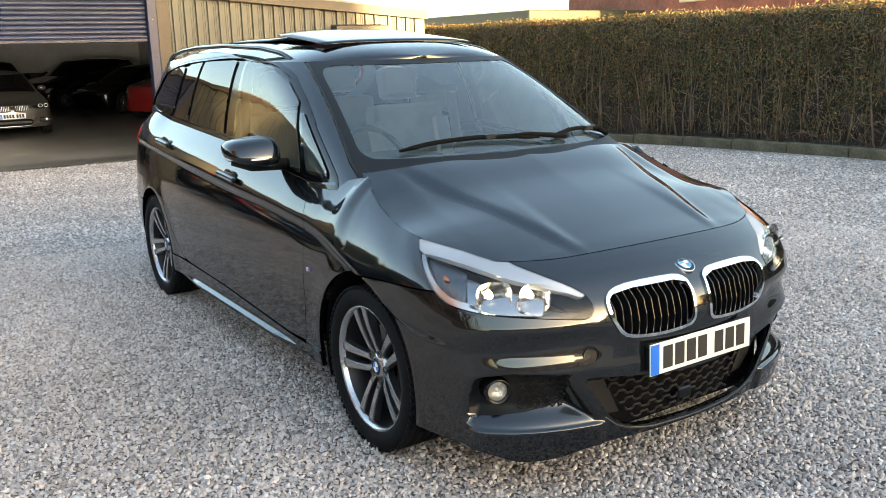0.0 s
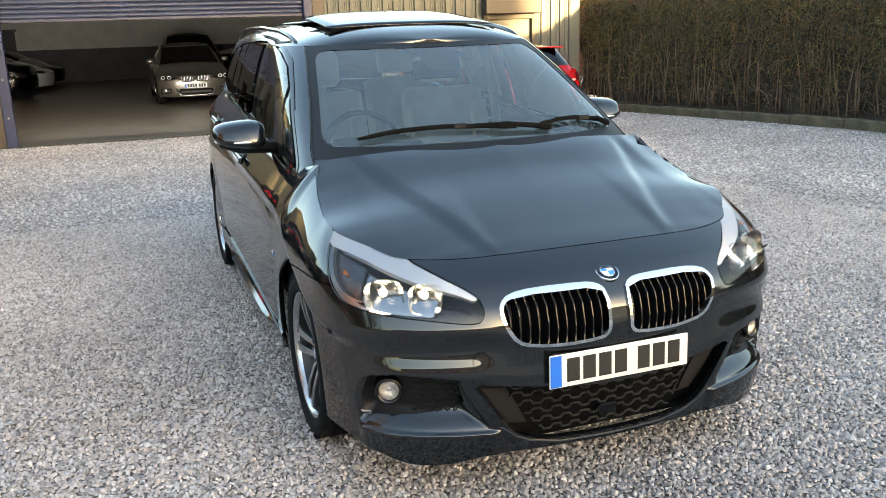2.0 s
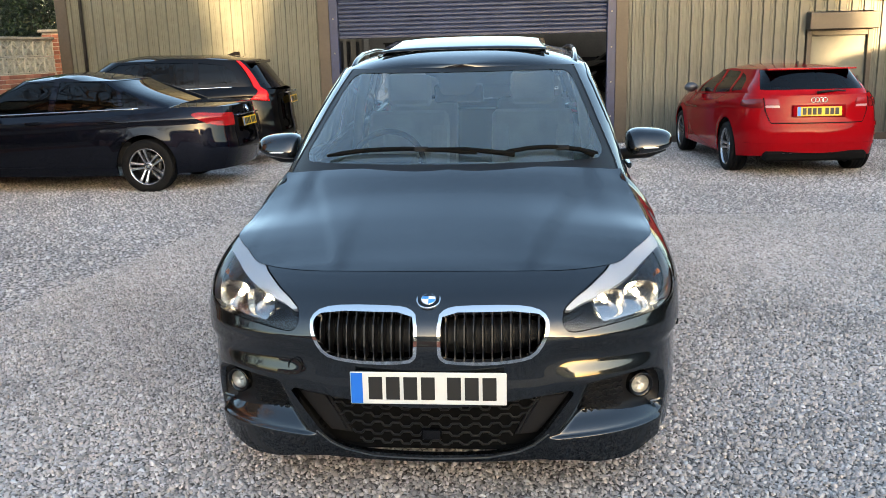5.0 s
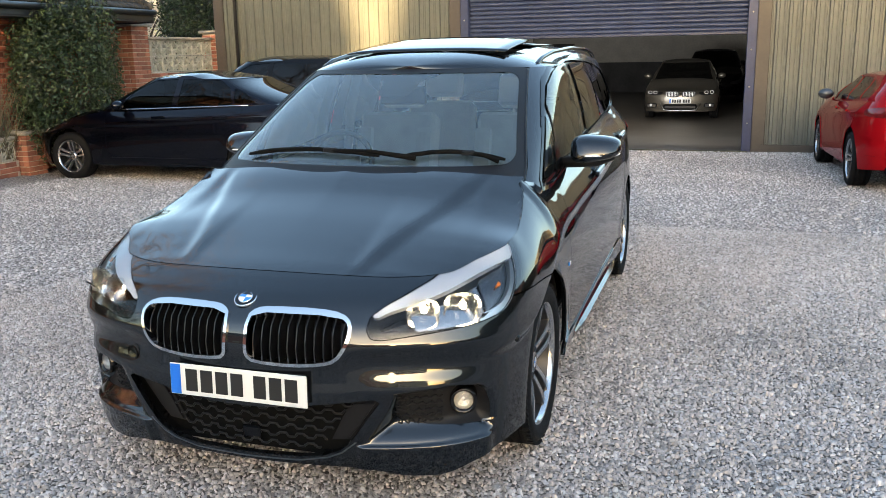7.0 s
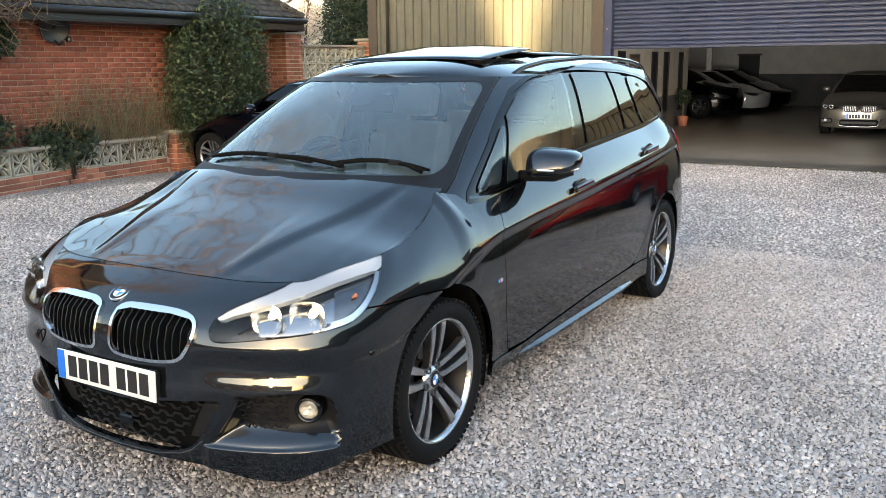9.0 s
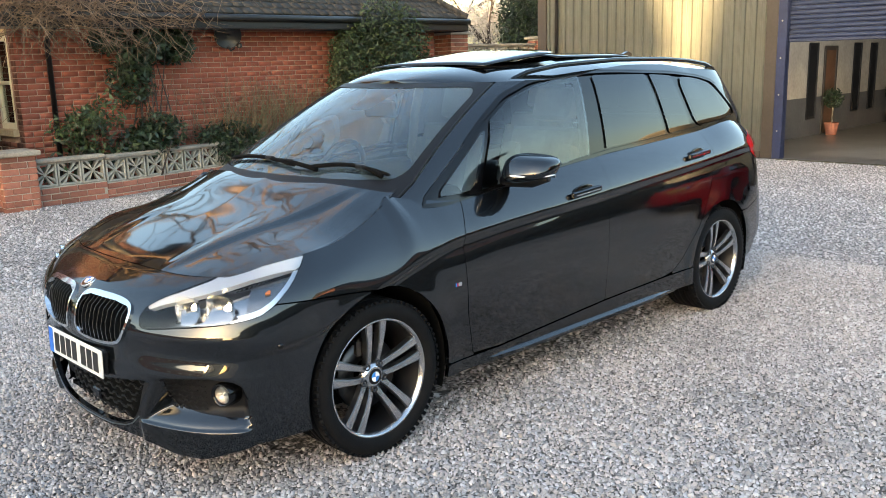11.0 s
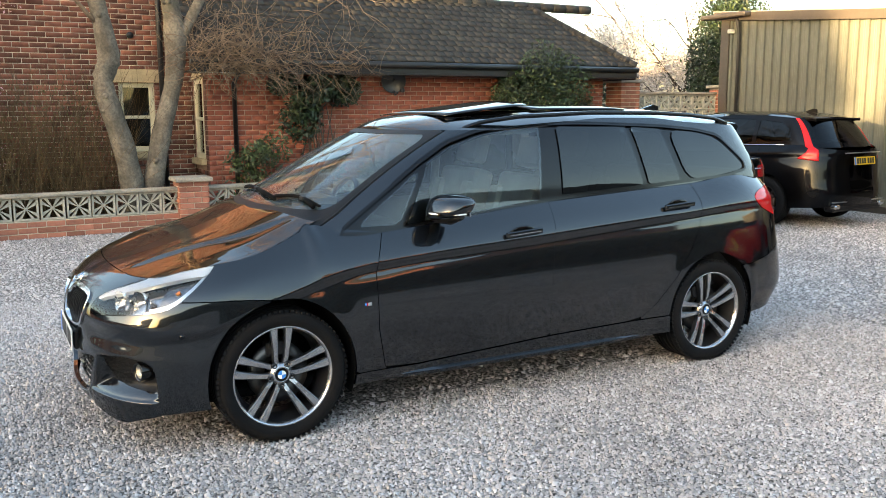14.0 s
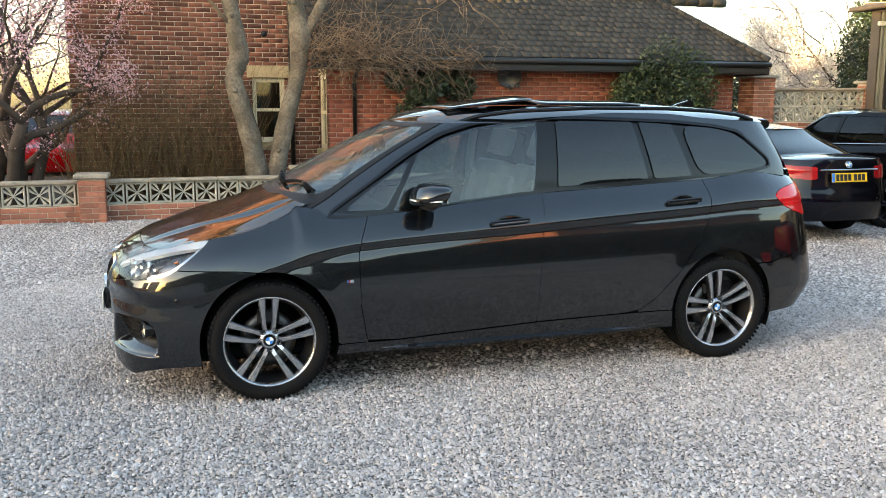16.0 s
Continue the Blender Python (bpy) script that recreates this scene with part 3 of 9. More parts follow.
door_light.spread = radians(130)


# ---- hedge, kerb, and what stands beyond ----
KERB = [(9.35, -12.0), (8.35, -3.0), (8.25, 3.0), (8.2, 6.4), (7.75, 9.3), (7.25, 12.1)]


def on_line(line, y):
    for (x0, y0), (x1, y1) in zip(line, line[1:]):
        if y0 <= y <= y1:
            return x0 + (x1 - x0) * (y - y0) / (y1 - y0)
    return line[0][0] if y < line[0][1] else line[-1][0]


def build_hedge():
    rng = np.random.default_rng(11)
    # kerb stones end to end
    y, k = -11.8, 0
    kerb = thing("garden_kerb", "mossy weathered concrete edging kerb along the hedge", "kerb", kind="structure")
    while y < 12.0:
        ln = 0.91
        p, q = Vector((on_line(KERB, y), y, gz(y))), Vector((on_line(KERB, min(y + ln, 12.1)), min(y + ln, 12.1), gz(y + ln)))
        d = q - p
        ang = math.degrees(math.atan2(d.y, d.x))
        part("kerb_stone", boxmesh((0.004, -0.15, -0.1), (d.length - 0.004, 0, 0.13 + rng.uniform(-0.008, 0.008)), 0.012), M["kerb"], kerb, at=pose(p.x, p.y, p.z, 0, 0, ang))
        y += ln
    bm = bmesh.new()
    line = [(on_line(KERB, t), t) for t in np.linspace(-12, 12.1, 25)]
    # back rows raised into an added bank that stops light under the hedge
    cols = [[bm.verts.new((x + dx, t, gz(t) + dz + rng.uniform(-0.02, 0.02))) for x, t in line] for dx, dz in ((0.1, 0.08), (0.6, 0.14), (1.0, 0.5), (1.6, 0.55))]
    for a, b in zip(cols, cols[1:]):
        for i in range(len(line) - 1):
            bm.faces.new((a[i], b[i], b[i + 1], a[i + 1]))
    tagged(part("planting_bed", bm, M["soil"]), "dark bare soil under the hedge, banked behind to block light", "soil", kind="structure")
    h = thing("hedge", "tall clipped winter hedge, olive and russet leaves over bare stems", "hedge")
    # stems
    V, F = [], []
    bm = bmesh.new()
    for i in range(330):
        yy = rng.uniform(-9.5, 13.2)
        x = on_line(KERB, min(yy, 12.1)) + 0.28 + rng.uniform(0, 0.5)
        z = gz(yy) + 0.1
        pts, rad = [(x, yy, z)], [rng.uniform(0.008, 0.018)]
        for s in range(4):
            x, yy, z = x + rng.uniform(-0.06, 0.05), yy + rng.uniform(-0.09, 0.09), z + rng.uniform(0.3, 0.46)
            pts.append((x, yy, z))
            rad.append(rad[0] * (1 - 0.2 * (s + 1)))
        tube(bm, pts, rad, 4)
    tagged(part("stem_mass", bm, M["twig"], h), kind="stuff")
    # twigs as thin slivers across the face
    n = 15000
    yy = rng.uniform(-9.5, 13.3, n)
    xx = np.array([on_line(KERB, min(t, 12.1)) for t in yy]) + 0.2 + rng.exponential(0.16, n)
    zz = rng.uniform(0.12, 1.94, n)
    base = [(-0.5, -0.5, 0), (0.5, -0.5, 0), (0.35, 0.5, 0), (-0.35, 0.5, 0)]
    dirs = rng.normal(size=(n, 3)) * (0.35, 0.7, 1.0)
    dirs /= np.linalg.norm(dirs, axis=1)[:, None]
    side = np.cross(dirs, rng.normal(size=(n, 3)))
    side /= np.linalg.norm(side, axis=1)[:, None]
    nor = np.cross(side, dirs)
    ln = rng.uniform(0.08, 0.3, n)
    R = np.stack([side * rng.uniform(0.004, 0.009, n)[:, None], dirs * ln[:, None], nor], -1)
    v, f = repeat_mesh(base, [(0, 1, 2, 3)], np.concatenate([R, np.stack([xx, yy, zz], -1)[:, :, None]], 2))
    tagged(soup("twig_mass", v, f, M["twig"], h), kind="stuff")
    # leaves, thicker towards the top and the clipped face
    for nm, mt, n, lo, hi in (("foliage", "leaf_hedge", 118000, 0.15, 1.96), ("dry_foliage", "leaf_dry", 30000, 0.2, 1.98)):
        yy = rng.uniform(-9.5, 13.3, n)
        zz = lo + (hi - lo) * rng.beta(1.45, 1.0, n)
        depth = rng.exponential(0.15, n)
        xx = np.array([on_line(KERB, min(t, 12.1)) for t in yy]) + 0.2 + depth + 0.06 * np.sin(yy * 3.1 + zz * 4) * np.sin(yy * 1.3)
        keep = (np.sin(yy * 5.3 + 2 * np.sin(zz * 3 + yy)) + np.sin(yy * 11.7 + zz * 6) * 0.7 + (zz - 0.6) * 1.4 + rng.normal(0, 0.7, n)) > -0.5
        top = rng.random(n) < 0.16
        xx = np.where(top, np.array([on_line(KERB, min(t, 12.1)) for t in yy]) + 0.2 + rng.uniform(0, 0.95, n), xx)
        zz = np.where(top, 1.92 + rng.normal(0, 0.035, n) + 0.03 * np.sin(yy * 2), zz)
        c = np.stack([xx, yy, zz], -1)[keep | top]
        leaves(nm, c, 0.028, M[mt], rng, h)
    # dark sheet added inside the hedge, which keeps light from coming through
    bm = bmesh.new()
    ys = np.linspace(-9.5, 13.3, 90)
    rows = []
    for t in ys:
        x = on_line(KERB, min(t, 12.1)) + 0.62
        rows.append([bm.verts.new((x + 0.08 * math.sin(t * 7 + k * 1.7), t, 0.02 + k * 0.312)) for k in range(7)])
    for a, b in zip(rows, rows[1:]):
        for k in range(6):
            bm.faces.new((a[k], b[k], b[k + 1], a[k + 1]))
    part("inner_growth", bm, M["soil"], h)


build_hedge()


def simple_house(name, label, x0, x1, y0, y1, h, ridge, wallmat, along="y", roofmat=None, windows=()):
    t = thing(name, label, "house")
    part("wall", boxmesh((x0, y0, -0.3), (x1, y1, h)), wallmat, t)
    bm = bmesh.new()
    e = 0.35
    if along == "y":
        xm = (x0 + x1) / 2
        prism(bm, [(x0 - e, h - 0.05), (x1 + e, h - 0.05), (x1 + e, h + 0.1), (xm, ridge), (x0 - e, h + 0.1)], y0 - e, y1 + e, "xz")
    else:
        ym = (y0 + y1) / 2
        prism(bm, [(y0 - e, h - 0.05), (y1 + e, h - 0.05), (y1 + e, h + 0.1), (ym, ridge), (y0 - e, h + 0.1)], x0 - e, x1 + e, "yz")
    part("roof", bm, roofmat or M["tile"], t)
    for a, b in windows:
        win = part("window", boxmesh(a, b, 0.02), M["cream"], t)
        m = (Vector(a) + Vector(b)) / 2
        d = Vector(b) - Vector(a)
        ax = min(range(3), key=lambda i: d[i])
        lo, hi = [a[i] + 0.1 if i != ax else a[i] - 0.01 for i in range(3)], [b[i] - 0.1 if i != ax else b[i] + 0.01 for i in range(3)]
        part("pane", boxmesh(lo, hi), M["black_paint"], win)
    return t


def build_beyond():
    # flat-roofed brick building over the hedge, its green fascia in the sun
    t = thing("flat_roofed_building", "low red-brick building with a green flat-roof fascia", "building")
    part("wall", boxmesh((13.1, 16.1, -0.2), (17.0, 31.0, 2.16)), M["brick_plain"], t)
    part("fascia", boxmesh((12.8, 15.8, 2.16), (17.2, 31.3, 2.46), 0.02), M["green_fascia"], t, "green painted fascia board")
    simple_house("brick_house", "two-storey red-brick house beyond the hedge", 17.5, 27, 9.0, 19.5, 5.0, 7.0, M["brick_house"], "y", windows=(
        ((17.46, 13.85, 2.62), (17.54, 14.8, 3.7)), ((17.46, 10.4, 2.62), (17.54, 11.5, 3.7)),))
    # unseen houses added behind to block the sun, which comes over and between them
    simple_house("terrace_house", "unseen long red-brick block added to shade the yard", -34, 2.2, -30.5, -27, 4.4, 6.15, M["brick_plain"], "x", windows=tuple(((x, -26.96, 0.9), (x + 1.2, -27.04, 2.1)) for x in range(-32, 1, 4)))
    simple_house("terrace_house", "unseen taller red-brick block added to shade the yard", 2.3, 6.8, -30.5, -27, 5.0, 7.1, M["brick_plain"], "x", windows=(((3.6, -26.96, 0.9), (4.8, -27.04, 2.1)),))
    simple_house("terrace_house", "unseen pale rendered block added to shade the yard", 9.2, 17.9, -30.5, -27, 5.0, 7.3, M["render_far"], "x", windows=tuple(((x, -26.96, 0.9), (x + 1.2, -27.04, 2.1)) for x in (10.5, 14)))
    # unseen low block in the gap, setting the sun patch's lower edge
    part("garage", boxmesh((6.85, -30, -0.1), (9.15, -28, 4.85), 0.03), M["render_far"], thing("link_garage", "unseen flat-topped block added to shape the sun between the houses", "garage"))


build_beyond()

# ---- the garden side: screen-block wall, bungalow, brick house ----
WALL = [(-7.22, -7.5), (-7.25, -2.7), (-7.36, 0.1), (-7.44, 2.5), (-7.98, 4.98), (-8.12, 6.6)]
BRICK = (0.215, 0.1025, 0.065)


def brick_mesh(name, size, chip=0.004):
    bm = boxmesh([-s / 2 for s in size], [s / 2 for s in size], chip)
    me = bpy.data.meshes.new(name)
    bm.to_mesh(me)
    bm.free()
    return me


def screen_block_mesh(size=0.29, thick=0.085):
    """A cast screen block: square rim, and eight wedge petals round the middle with gaps between."""
    bm = bmesh.new()
    h, r = size / 2, 0.024
    box(bm, (-h, -thick / 2, -h), (h, thick / 2, -h + r), 0.004)
    box(bm, (-h, -thick / 2, h - r), (h, thick / 2, h), 0.004)
    box(bm, (-h, -thick / 2, -h + r), (-h + r, thick / 2, h - r), 0.004)
    box(bm, (h - r, -thick / 2, -h + r), (h, thick / 2, h - r), 0.004)
    for k in range(4):
        a = k * math.pi / 2
        for s in (-1, 1):
            o = [(0.008, 0.0), (h - r, s * 0.052), (h - r, s * 0.098), (0.018, s * 0.013)]
            pts = [(x * math.cos(a) - y * math.sin(a), x * math.sin(a) + y * math.cos(a)) for x, y in o]
            if s < 0:
                pts = pts[::-1]
            prism(bm, pts, -thick / 2 + 0.012, thick / 2 - 0.012, "xz", 0.003)
    box(bm, (-0.02, -thick / 2 + 0.01, -0.02), (0.02, thick / 2 - 0.01, 0.02), 0.004)
    me = bpy.data.meshes.new("screen_block")
    bm.to_mesh(me)
    bm.free()
    me.materials.append(M["concrete"])
    return me


def wall_frame(p, q):
    d = Vector((q[0] - p[0], q[1] - p[1], 0))
    return d.length, math.degrees(math.atan2(d.y, d.x))


BLOCK = screen_block_mesh()
BRICKS = [brick_mesh("brick", BRICK), brick_mesh("brick", (0.2145, 0.1, 0.0635), 0.006)]
for me_ in BRICKS:
    me_.materials.append(M["brick"])


def course(parent, length, z, rng, depth=0.0, offset=0.0, every=0.225):
    """One course of bricks along the local x axis."""
    x = -offset
    while x < length - 0.05:
        a, b = max(x, 0.0), min(x + BRICK[0], length)
        if b - a > 0.06:
            ob = part("brick", BRICKS[rng.integers(2)], None, parent, at=pose((a + b) / 2, depth + rng.uniform(-0.003, 0.003), z + BRICK[2] / 2, 0, 0, rng.uniform(-0.6, 0.6)))
            ob.scale = ((b - a) / BRICK[0], 1, 1)
        x += every


def pier(x, y, ang, width, height, name="brick_pier", cap=True):
    rng = np.random.default_rng(int((x + 50) * 10 + (y + 50) * 7))
    p = thing(name, "weathered red-brick pier with a stone cap", "pier", pose(x, y, gz(y) - 0.02, 0, 0, ang), group="garden wall piers")
    part("core", boxmesh((-width / 2 + 0.012, -width / 2 + 0.012, -0.1), (width / 2 - 0.012, width / 2 - 0.012, height)), M["mortar"], p)
    z, k = 0.0, 0
    while z < height - 0.05:
        for side in range(4):
            m = pose(0, 0, 0, 0, 0, 90 * side)
            n = max(1, round(width / 0.225))
            for j in range(n + (k % 2)):
                w = width / n
                a = -width / 2 + (j - 0.5 * (k % 2)) * w
                b = min(a + w - 0.01, width / 2)
                a = max(a, -width / 2)
                if b - a < 0.03:
                    continue
                ob = part("brick", BRICKS[rng.integers(2)], None, p, at=m @ pose((a + b) / 2, -width / 2 + 0.049, z + BRICK[2] / 2))
                ob.scale = ((b - a) / BRICK[0], 0.95, 1)
        z += 0.075
        k += 1
    if cap:
        bm = boxmesh((-width / 2 - 0.05, -width / 2 - 0.05, height), (width / 2 + 0.05, width / 2 + 0.05, height + 0.06), 0.012)
        part("cap", bm, M["coping"], p, "rough stone cap")
    return p


def build_garden_wall():
    rng = np.random.default_rng(21)
    w = thing("garden_wall", "low red-brick garden wall topped with cast screen blocks", "wall", kind="structure")
    for p, q in zip(WALL, WALL[1:]):
        ln, ang = wall_frame(p, q)
        z0 = min(gz(p[1]), gz(q[1])) - 0.015
        m = pose(p[0], p[1], z0, 0, 0, ang)
        seg = part("wall_section", boxmesh((0, -0.038, -0.15), (ln, 0.09, 0.235)), M["mortar"], w, at=m)
        if q[1] < -2.6:
            box_w = boxmesh((0, -0.05, 0.0), (ln, -0.039, 0.23))
            part("brick_face", box_w, M["brick"], seg)
        else:
            for c in range(3):
                course(seg, ln, 0.005 + 0.077 * c, rng, 0.0, 0.11 * (c % 2))
        n = int(ln / 0.3)
        for k in range(n):
            part("screen_block", BLOCK, None, seg, at=pose((k + 0.5) * ln / n, 0.02, 0.235 + 0.15))
        part("coping", boxmesh((0, -0.075, 0.532), (ln, 0.115, 0.582), 0.012), M["coping"], seg)
    # piers at the joints
    for (x, y), width, hh in (((-7.25, -1.55), 0.34, 0.62), ((-7.42, 1.4), 0.40, 0.66), ((-8.12, 6.80), 0.36, 0.60)):
        pier(x + 0.02, y, 90, width, hh)
    # taller screen beyond the bungalow, up to the workshop's corner
    pier(-8.6, 10.0, 90, 0.46, 2.24)
    pier(-8.42, 12.5, 90, 0.40, 2.2)
    sc = thing("screen_wall", "tall brick and cast-block screen wall beside the workshop", "wall", kind="structure")
    p, q = (-8.58, 10.22), (-8.44, 12.3)
    ln, ang = wall_frame(p, q)
    seg = part("wall_section", boxmesh((0, -0.04, -0.1), (ln, 0.09, 1.44)), M["mortar"], sc, at=pose(p[0], p[1], gz(10) - 0.03, 0, 0, ang))
    for c in range(19):
        course(seg, ln, 0.005 + 0.0755 * c, rng, 0.0, 0.11 * (c % 2))
    n = 7
    for r in range(2):
        for k in range(n):
            part("screen_block", BLOCK, None, seg, at=pose((k + 0.5) * ln / n, 0.02, 1.445 + 0.147 + 0.295 * r))
    part("coping", boxmesh((0, -0.07, 2.035), (ln, 0.11, 2.085), 0.01), M["coping"], seg)


build_garden_wall()


def brick_skin(name, length, height, mat, parent, m, rng, skip=(), size=(0.215, 0.006, 0.065), offset=0.0):
    """A whole wall of bricks as one joined mesh, each brick a bevelled block proud of the mortar; skip: openings (x0, x1, z0, z1)."""
    l, d, h = size
    b = 0.002
    base = [(-l / 2, 0, -h / 2), (l / 2, 0, -h / 2), (l / 2, 0, h / 2), (-l / 2, 0, h / 2),
            (-l / 2 + b, -d, -h / 2 + b), (l / 2 - b, -d, -h / 2 + b), (l / 2 - b, -d, h / 2 - b), (-l / 2 + b, -d, h / 2 - b)]
    faces = [(4, 5, 6, 7), (0, 1, 5, 4), (1, 2, 6, 5), (2, 3, 7, 6), (3, 0, 4, 7)]
    mats = []
    z, k = h / 2 + 0.005, 0
    while z < height:
        x = l / 2 - 0.1125 * (k % 2)
        while x < length + l / 2:
            a, e = max(x - l / 2, 0), min(x + l / 2, length)
            for (s0, s1, t0, t1) in skip:
                if t0 < z < t1:
                    if s0 <= a and e <= s1:
                        a = e
                    elif a < s0 < e:
                        e = s0
                    elif a < s1 < e:
                        a = s1
            if e - a > 0.03:
                mats.append([[(e - a) / l, 0, 0, (a + e) / 2], [0, 1, 0, rng.uniform(-0.0015, 0.0015)], [0, 0, 1, z]])
            x += 0.225
        z += 0.075
        k += 1
    v, f = repeat_mesh(base, faces, mats)
    ob = soup(name, v, f, mat, parent)
    ob.matrix_basis = m
    return ob


def sash_window(name, label, at, w, h, parent):
    """A cream sash window in a hole, local x along the wall, -y outwards."""
    t = part(name, boxmesh((0, 0.02, 0), (0.07, 0.1, h), 0.006), M["cream"], parent, label, at)
    for lo, hi in (((w - 0.07, 0.02, 0), (w, 0.1, h)), ((0.07, 0.02, 0), (w - 0.07, 0.1, 0.08)), ((0.07, 0.02, h - 0.07), (w - 0.07, 0.1, h)), ((0.07, 0.015, h * 0.48), (w - 0.07, 0.085, h * 0.48 + 0.05))):
        part("window_frame", boxmesh(lo, hi, 0.006), M["cream"], t)
    part("pane", boxmesh((0.07, 0.06, 0.08), (w - 0.07, 0.066, h * 0.48)), M["glass_dark"], t)
    part("pane", boxmesh((0.07, 0.055, h * 0.48 + 0.05), (w - 0.07, 0.061, h - 0.07)), M["glass_dark"], t)
    return t


HX, EX = -8.35, -7.8     # bungalow's front wall, and its eaves
BY0, BY1 = 1.9, 9.3


def build_bungalow():
    rng = np.random.default_rng(31)
    t = thing("bungalow", "red-brick bungalow with a mossy dark tiled hip roof", "house")
    front = pose(HX, BY0, -0.2, 0, 0, 90)
    wall = part("wall", boxmesh((HX - 0.28, BY0 + 0.28, -0.2), (HX, BY1, 2.3)), M["mortar_red"], t)
    brick_skin("bricks", BY1 - BY0, 2.45, M["brick_plain"], wall, front, rng)
    # end wall that looks back along the yard, with its sash window
    part("wall", boxmesh((-10.6, BY0 + 0.0, -0.2), (-9.14, BY0 + 0.28, 2.3)), M["mortar_red"], t)
    part("wall", boxmesh((-8.58, BY0 + 0.0, -0.2), (HX, BY0 + 0.28, 2.3)), M["mortar_red"], t)
    part("wall", boxmesh((-9.14, BY0 + 0.0, -0.2), (-8.58, BY0 + 0.28, 0.78)), M["mortar_red"], t)
    side = pose(-10.35, BY0, -0.2, 0, 0, 0)
    end = part("wall", boxmesh((-9.14, BY0 + 0.02, 2.26), (-8.58, BY0 + 0.28, 2.3)), M["mortar_red"], t)
    brick_skin("bricks", 2.0, 2.45, M["brick_house"], end, side, rng, skip=((1.15, 1.84, 0.9, 2.5),))
    part("window_lintel", boxmesh((-9.19, BY0 - 0.03, 2.07), (-8.53, BY0 + 0.15, 2.26), 0.008), M["sandstone"], t, "pale sandstone lintel")
    part("window_sill", boxmesh((-9.19, BY0 - 0.08, 0.78), (-8.53, BY0 + 0.15, 0.87), 0.008), M["sandstone"], t)
    win = sash_window("window", "cream painted sash window", pose(-9.14, BY0 - 0.02, 0.87), 0.56, 1.20, t)
    part("room", boxmesh((-9.14, BY0 + 0.3, 0.5), (-8.66, BY0 + 1.3, 2.25)), M["dark_room"], t)
    part("wall", boxmesh((-10.6, BY1 - 0.28, -0.2), (HX - 0.28, BY1, 2.3)), M["mortar_red"], t)
    brick_skin("bricks", 2.2, 2.45, M["brick_plain"], wall, pose(HX, BY1, -0.2, 0, 0, 180), rng)
    # roof: courses of interlocking tiles, hipped at the far end
    slope = math.atan2(1.16, 1.45)
    ridge_x, run = EX - 1.45, 1.45
    tl, tw, tt = 0.21, 0.17, 0.026
    base = [(0, 0, 0), (tw, 0, 0), (tw, tl, 0), (0, tl, 0), (0, 0, tt), (tw, 0, tt), (tw, tl, tt * 0.35), (0, tl, tt * 0.35)]
    faces = [(0, 3, 2, 1), (4, 5, 6, 7), (0, 1, 5, 4), (1, 2, 6, 5), (2, 3, 7, 6), (3, 0, 4, 7)]
    mats, cs, sn = [], math.cos(slope), math.sin(slope)
    n_up = int(run / cs / 0.155)
    for r in range(n_up + 1):
        up = r * 0.155
        hip = BY1 + 0.32 - up * cs
        y = BY0 - 0.35 + 0.085 * (r % 2)
        while y < hip:
            w = min(tw, hip - y) / tw
            lift = 0.004 * r / n_up + rng.uniform(0, 0.005)
            # local x to +y, local y up the slope (towards -x), local z outwards
            mats.append([[0, -cs, sn, EX - up * cs + sn * lift], [w, 0, 0, y], [0, sn, cs, 2.34 + up * sn + lift + rng.uniform(0, 0.002)]])
            y += tw
    v, f = repeat_mesh(base, faces, mats)
    roof = soup("roof_tiles", v, f, M["tile"], t)
    # far hip slope and back slope as plain sheets under the same tiles
    rz = 2.34 + run * math.tan(slope)
    hy = BY1 + 0.32
    bm = bmesh.new()
    P = [bm.verts.new(c) for c in ((EX, BY0 - 0.35, 2.33), (EX, hy, 2.33), (ridge_x, hy - run, rz - 0.01), (ridge_x, BY0 - 0.35, rz - 0.01), (ridge_x - run, hy, 2.33), (ridge_x - run, BY0 - 0.35, 2.33))]
    for q in ((0, 1, 2, 3), (1, 4, 2), (4, 5, 3, 2)):
        bm.faces.new([P[i] for i in q])
    part("roof_deck", bm, M["tile"], t)
    bm = bmesh.new()
    k = int((hy - run - BY0 + 1.9) / 0.3)
    for i in range(k):
        y0 = BY0 - 0.35 + i * 0.3
        tube(bm, [(ridge_x, y0, rz), (ridge_x, y0 + 0.3, rz + 0.005)], [0.085, 0.08], 8)
    for i in range(15):
        a, b = i / 15, (i + 1) / 15
        p0, p1 = Vector((ridge_x, hy - run, rz)), Vector((EX, hy, 2.36))
        tube(bm, [p0.lerp(p1, a), p0.lerp(p1, b)], [0.07, 0.075], 8)
    part("ridge_tiles", bm, M["tile"], t)
    part("fascia", boxmesh((EX - 0.02, BY0 - 0.35, 2.16), (EX + 0.012, hy, 2.31), 0.004), M["black_paint"], t, "black painted fascia board")
    part("soffit", boxmesh((HX - 0.05, BY0 - 0.35, 2.14), (EX, hy, 2.16)), M["black_paint"], t)
    part("fascia", boxmesh((ridge_x - run, hy - 0.012, 2.12), (EX + 0.012, hy + 0.02, 2.31), 0.004), M["black_paint"], t)
    bm = bmesh.new()
    tube(bm, [(EX + 0.05, BY0 - 0.35, 2.29), (EX + 0.05, hy, 2.29)], 0.05, 10)
    part("gutter", bm, M["black_paint"], t, "black plastic gutter")
    bm = bmesh.new()
    tube(bm, [(EX, BY0 + 0.42, 2.26), (HX + 0.05, BY0 + 0.4, 2.0), (HX + 0.05, BY0 + 0.4, -0.2)], 0.036, 10)
    part("downpipe", bm, M["black_paint"], t, "black downpipe")
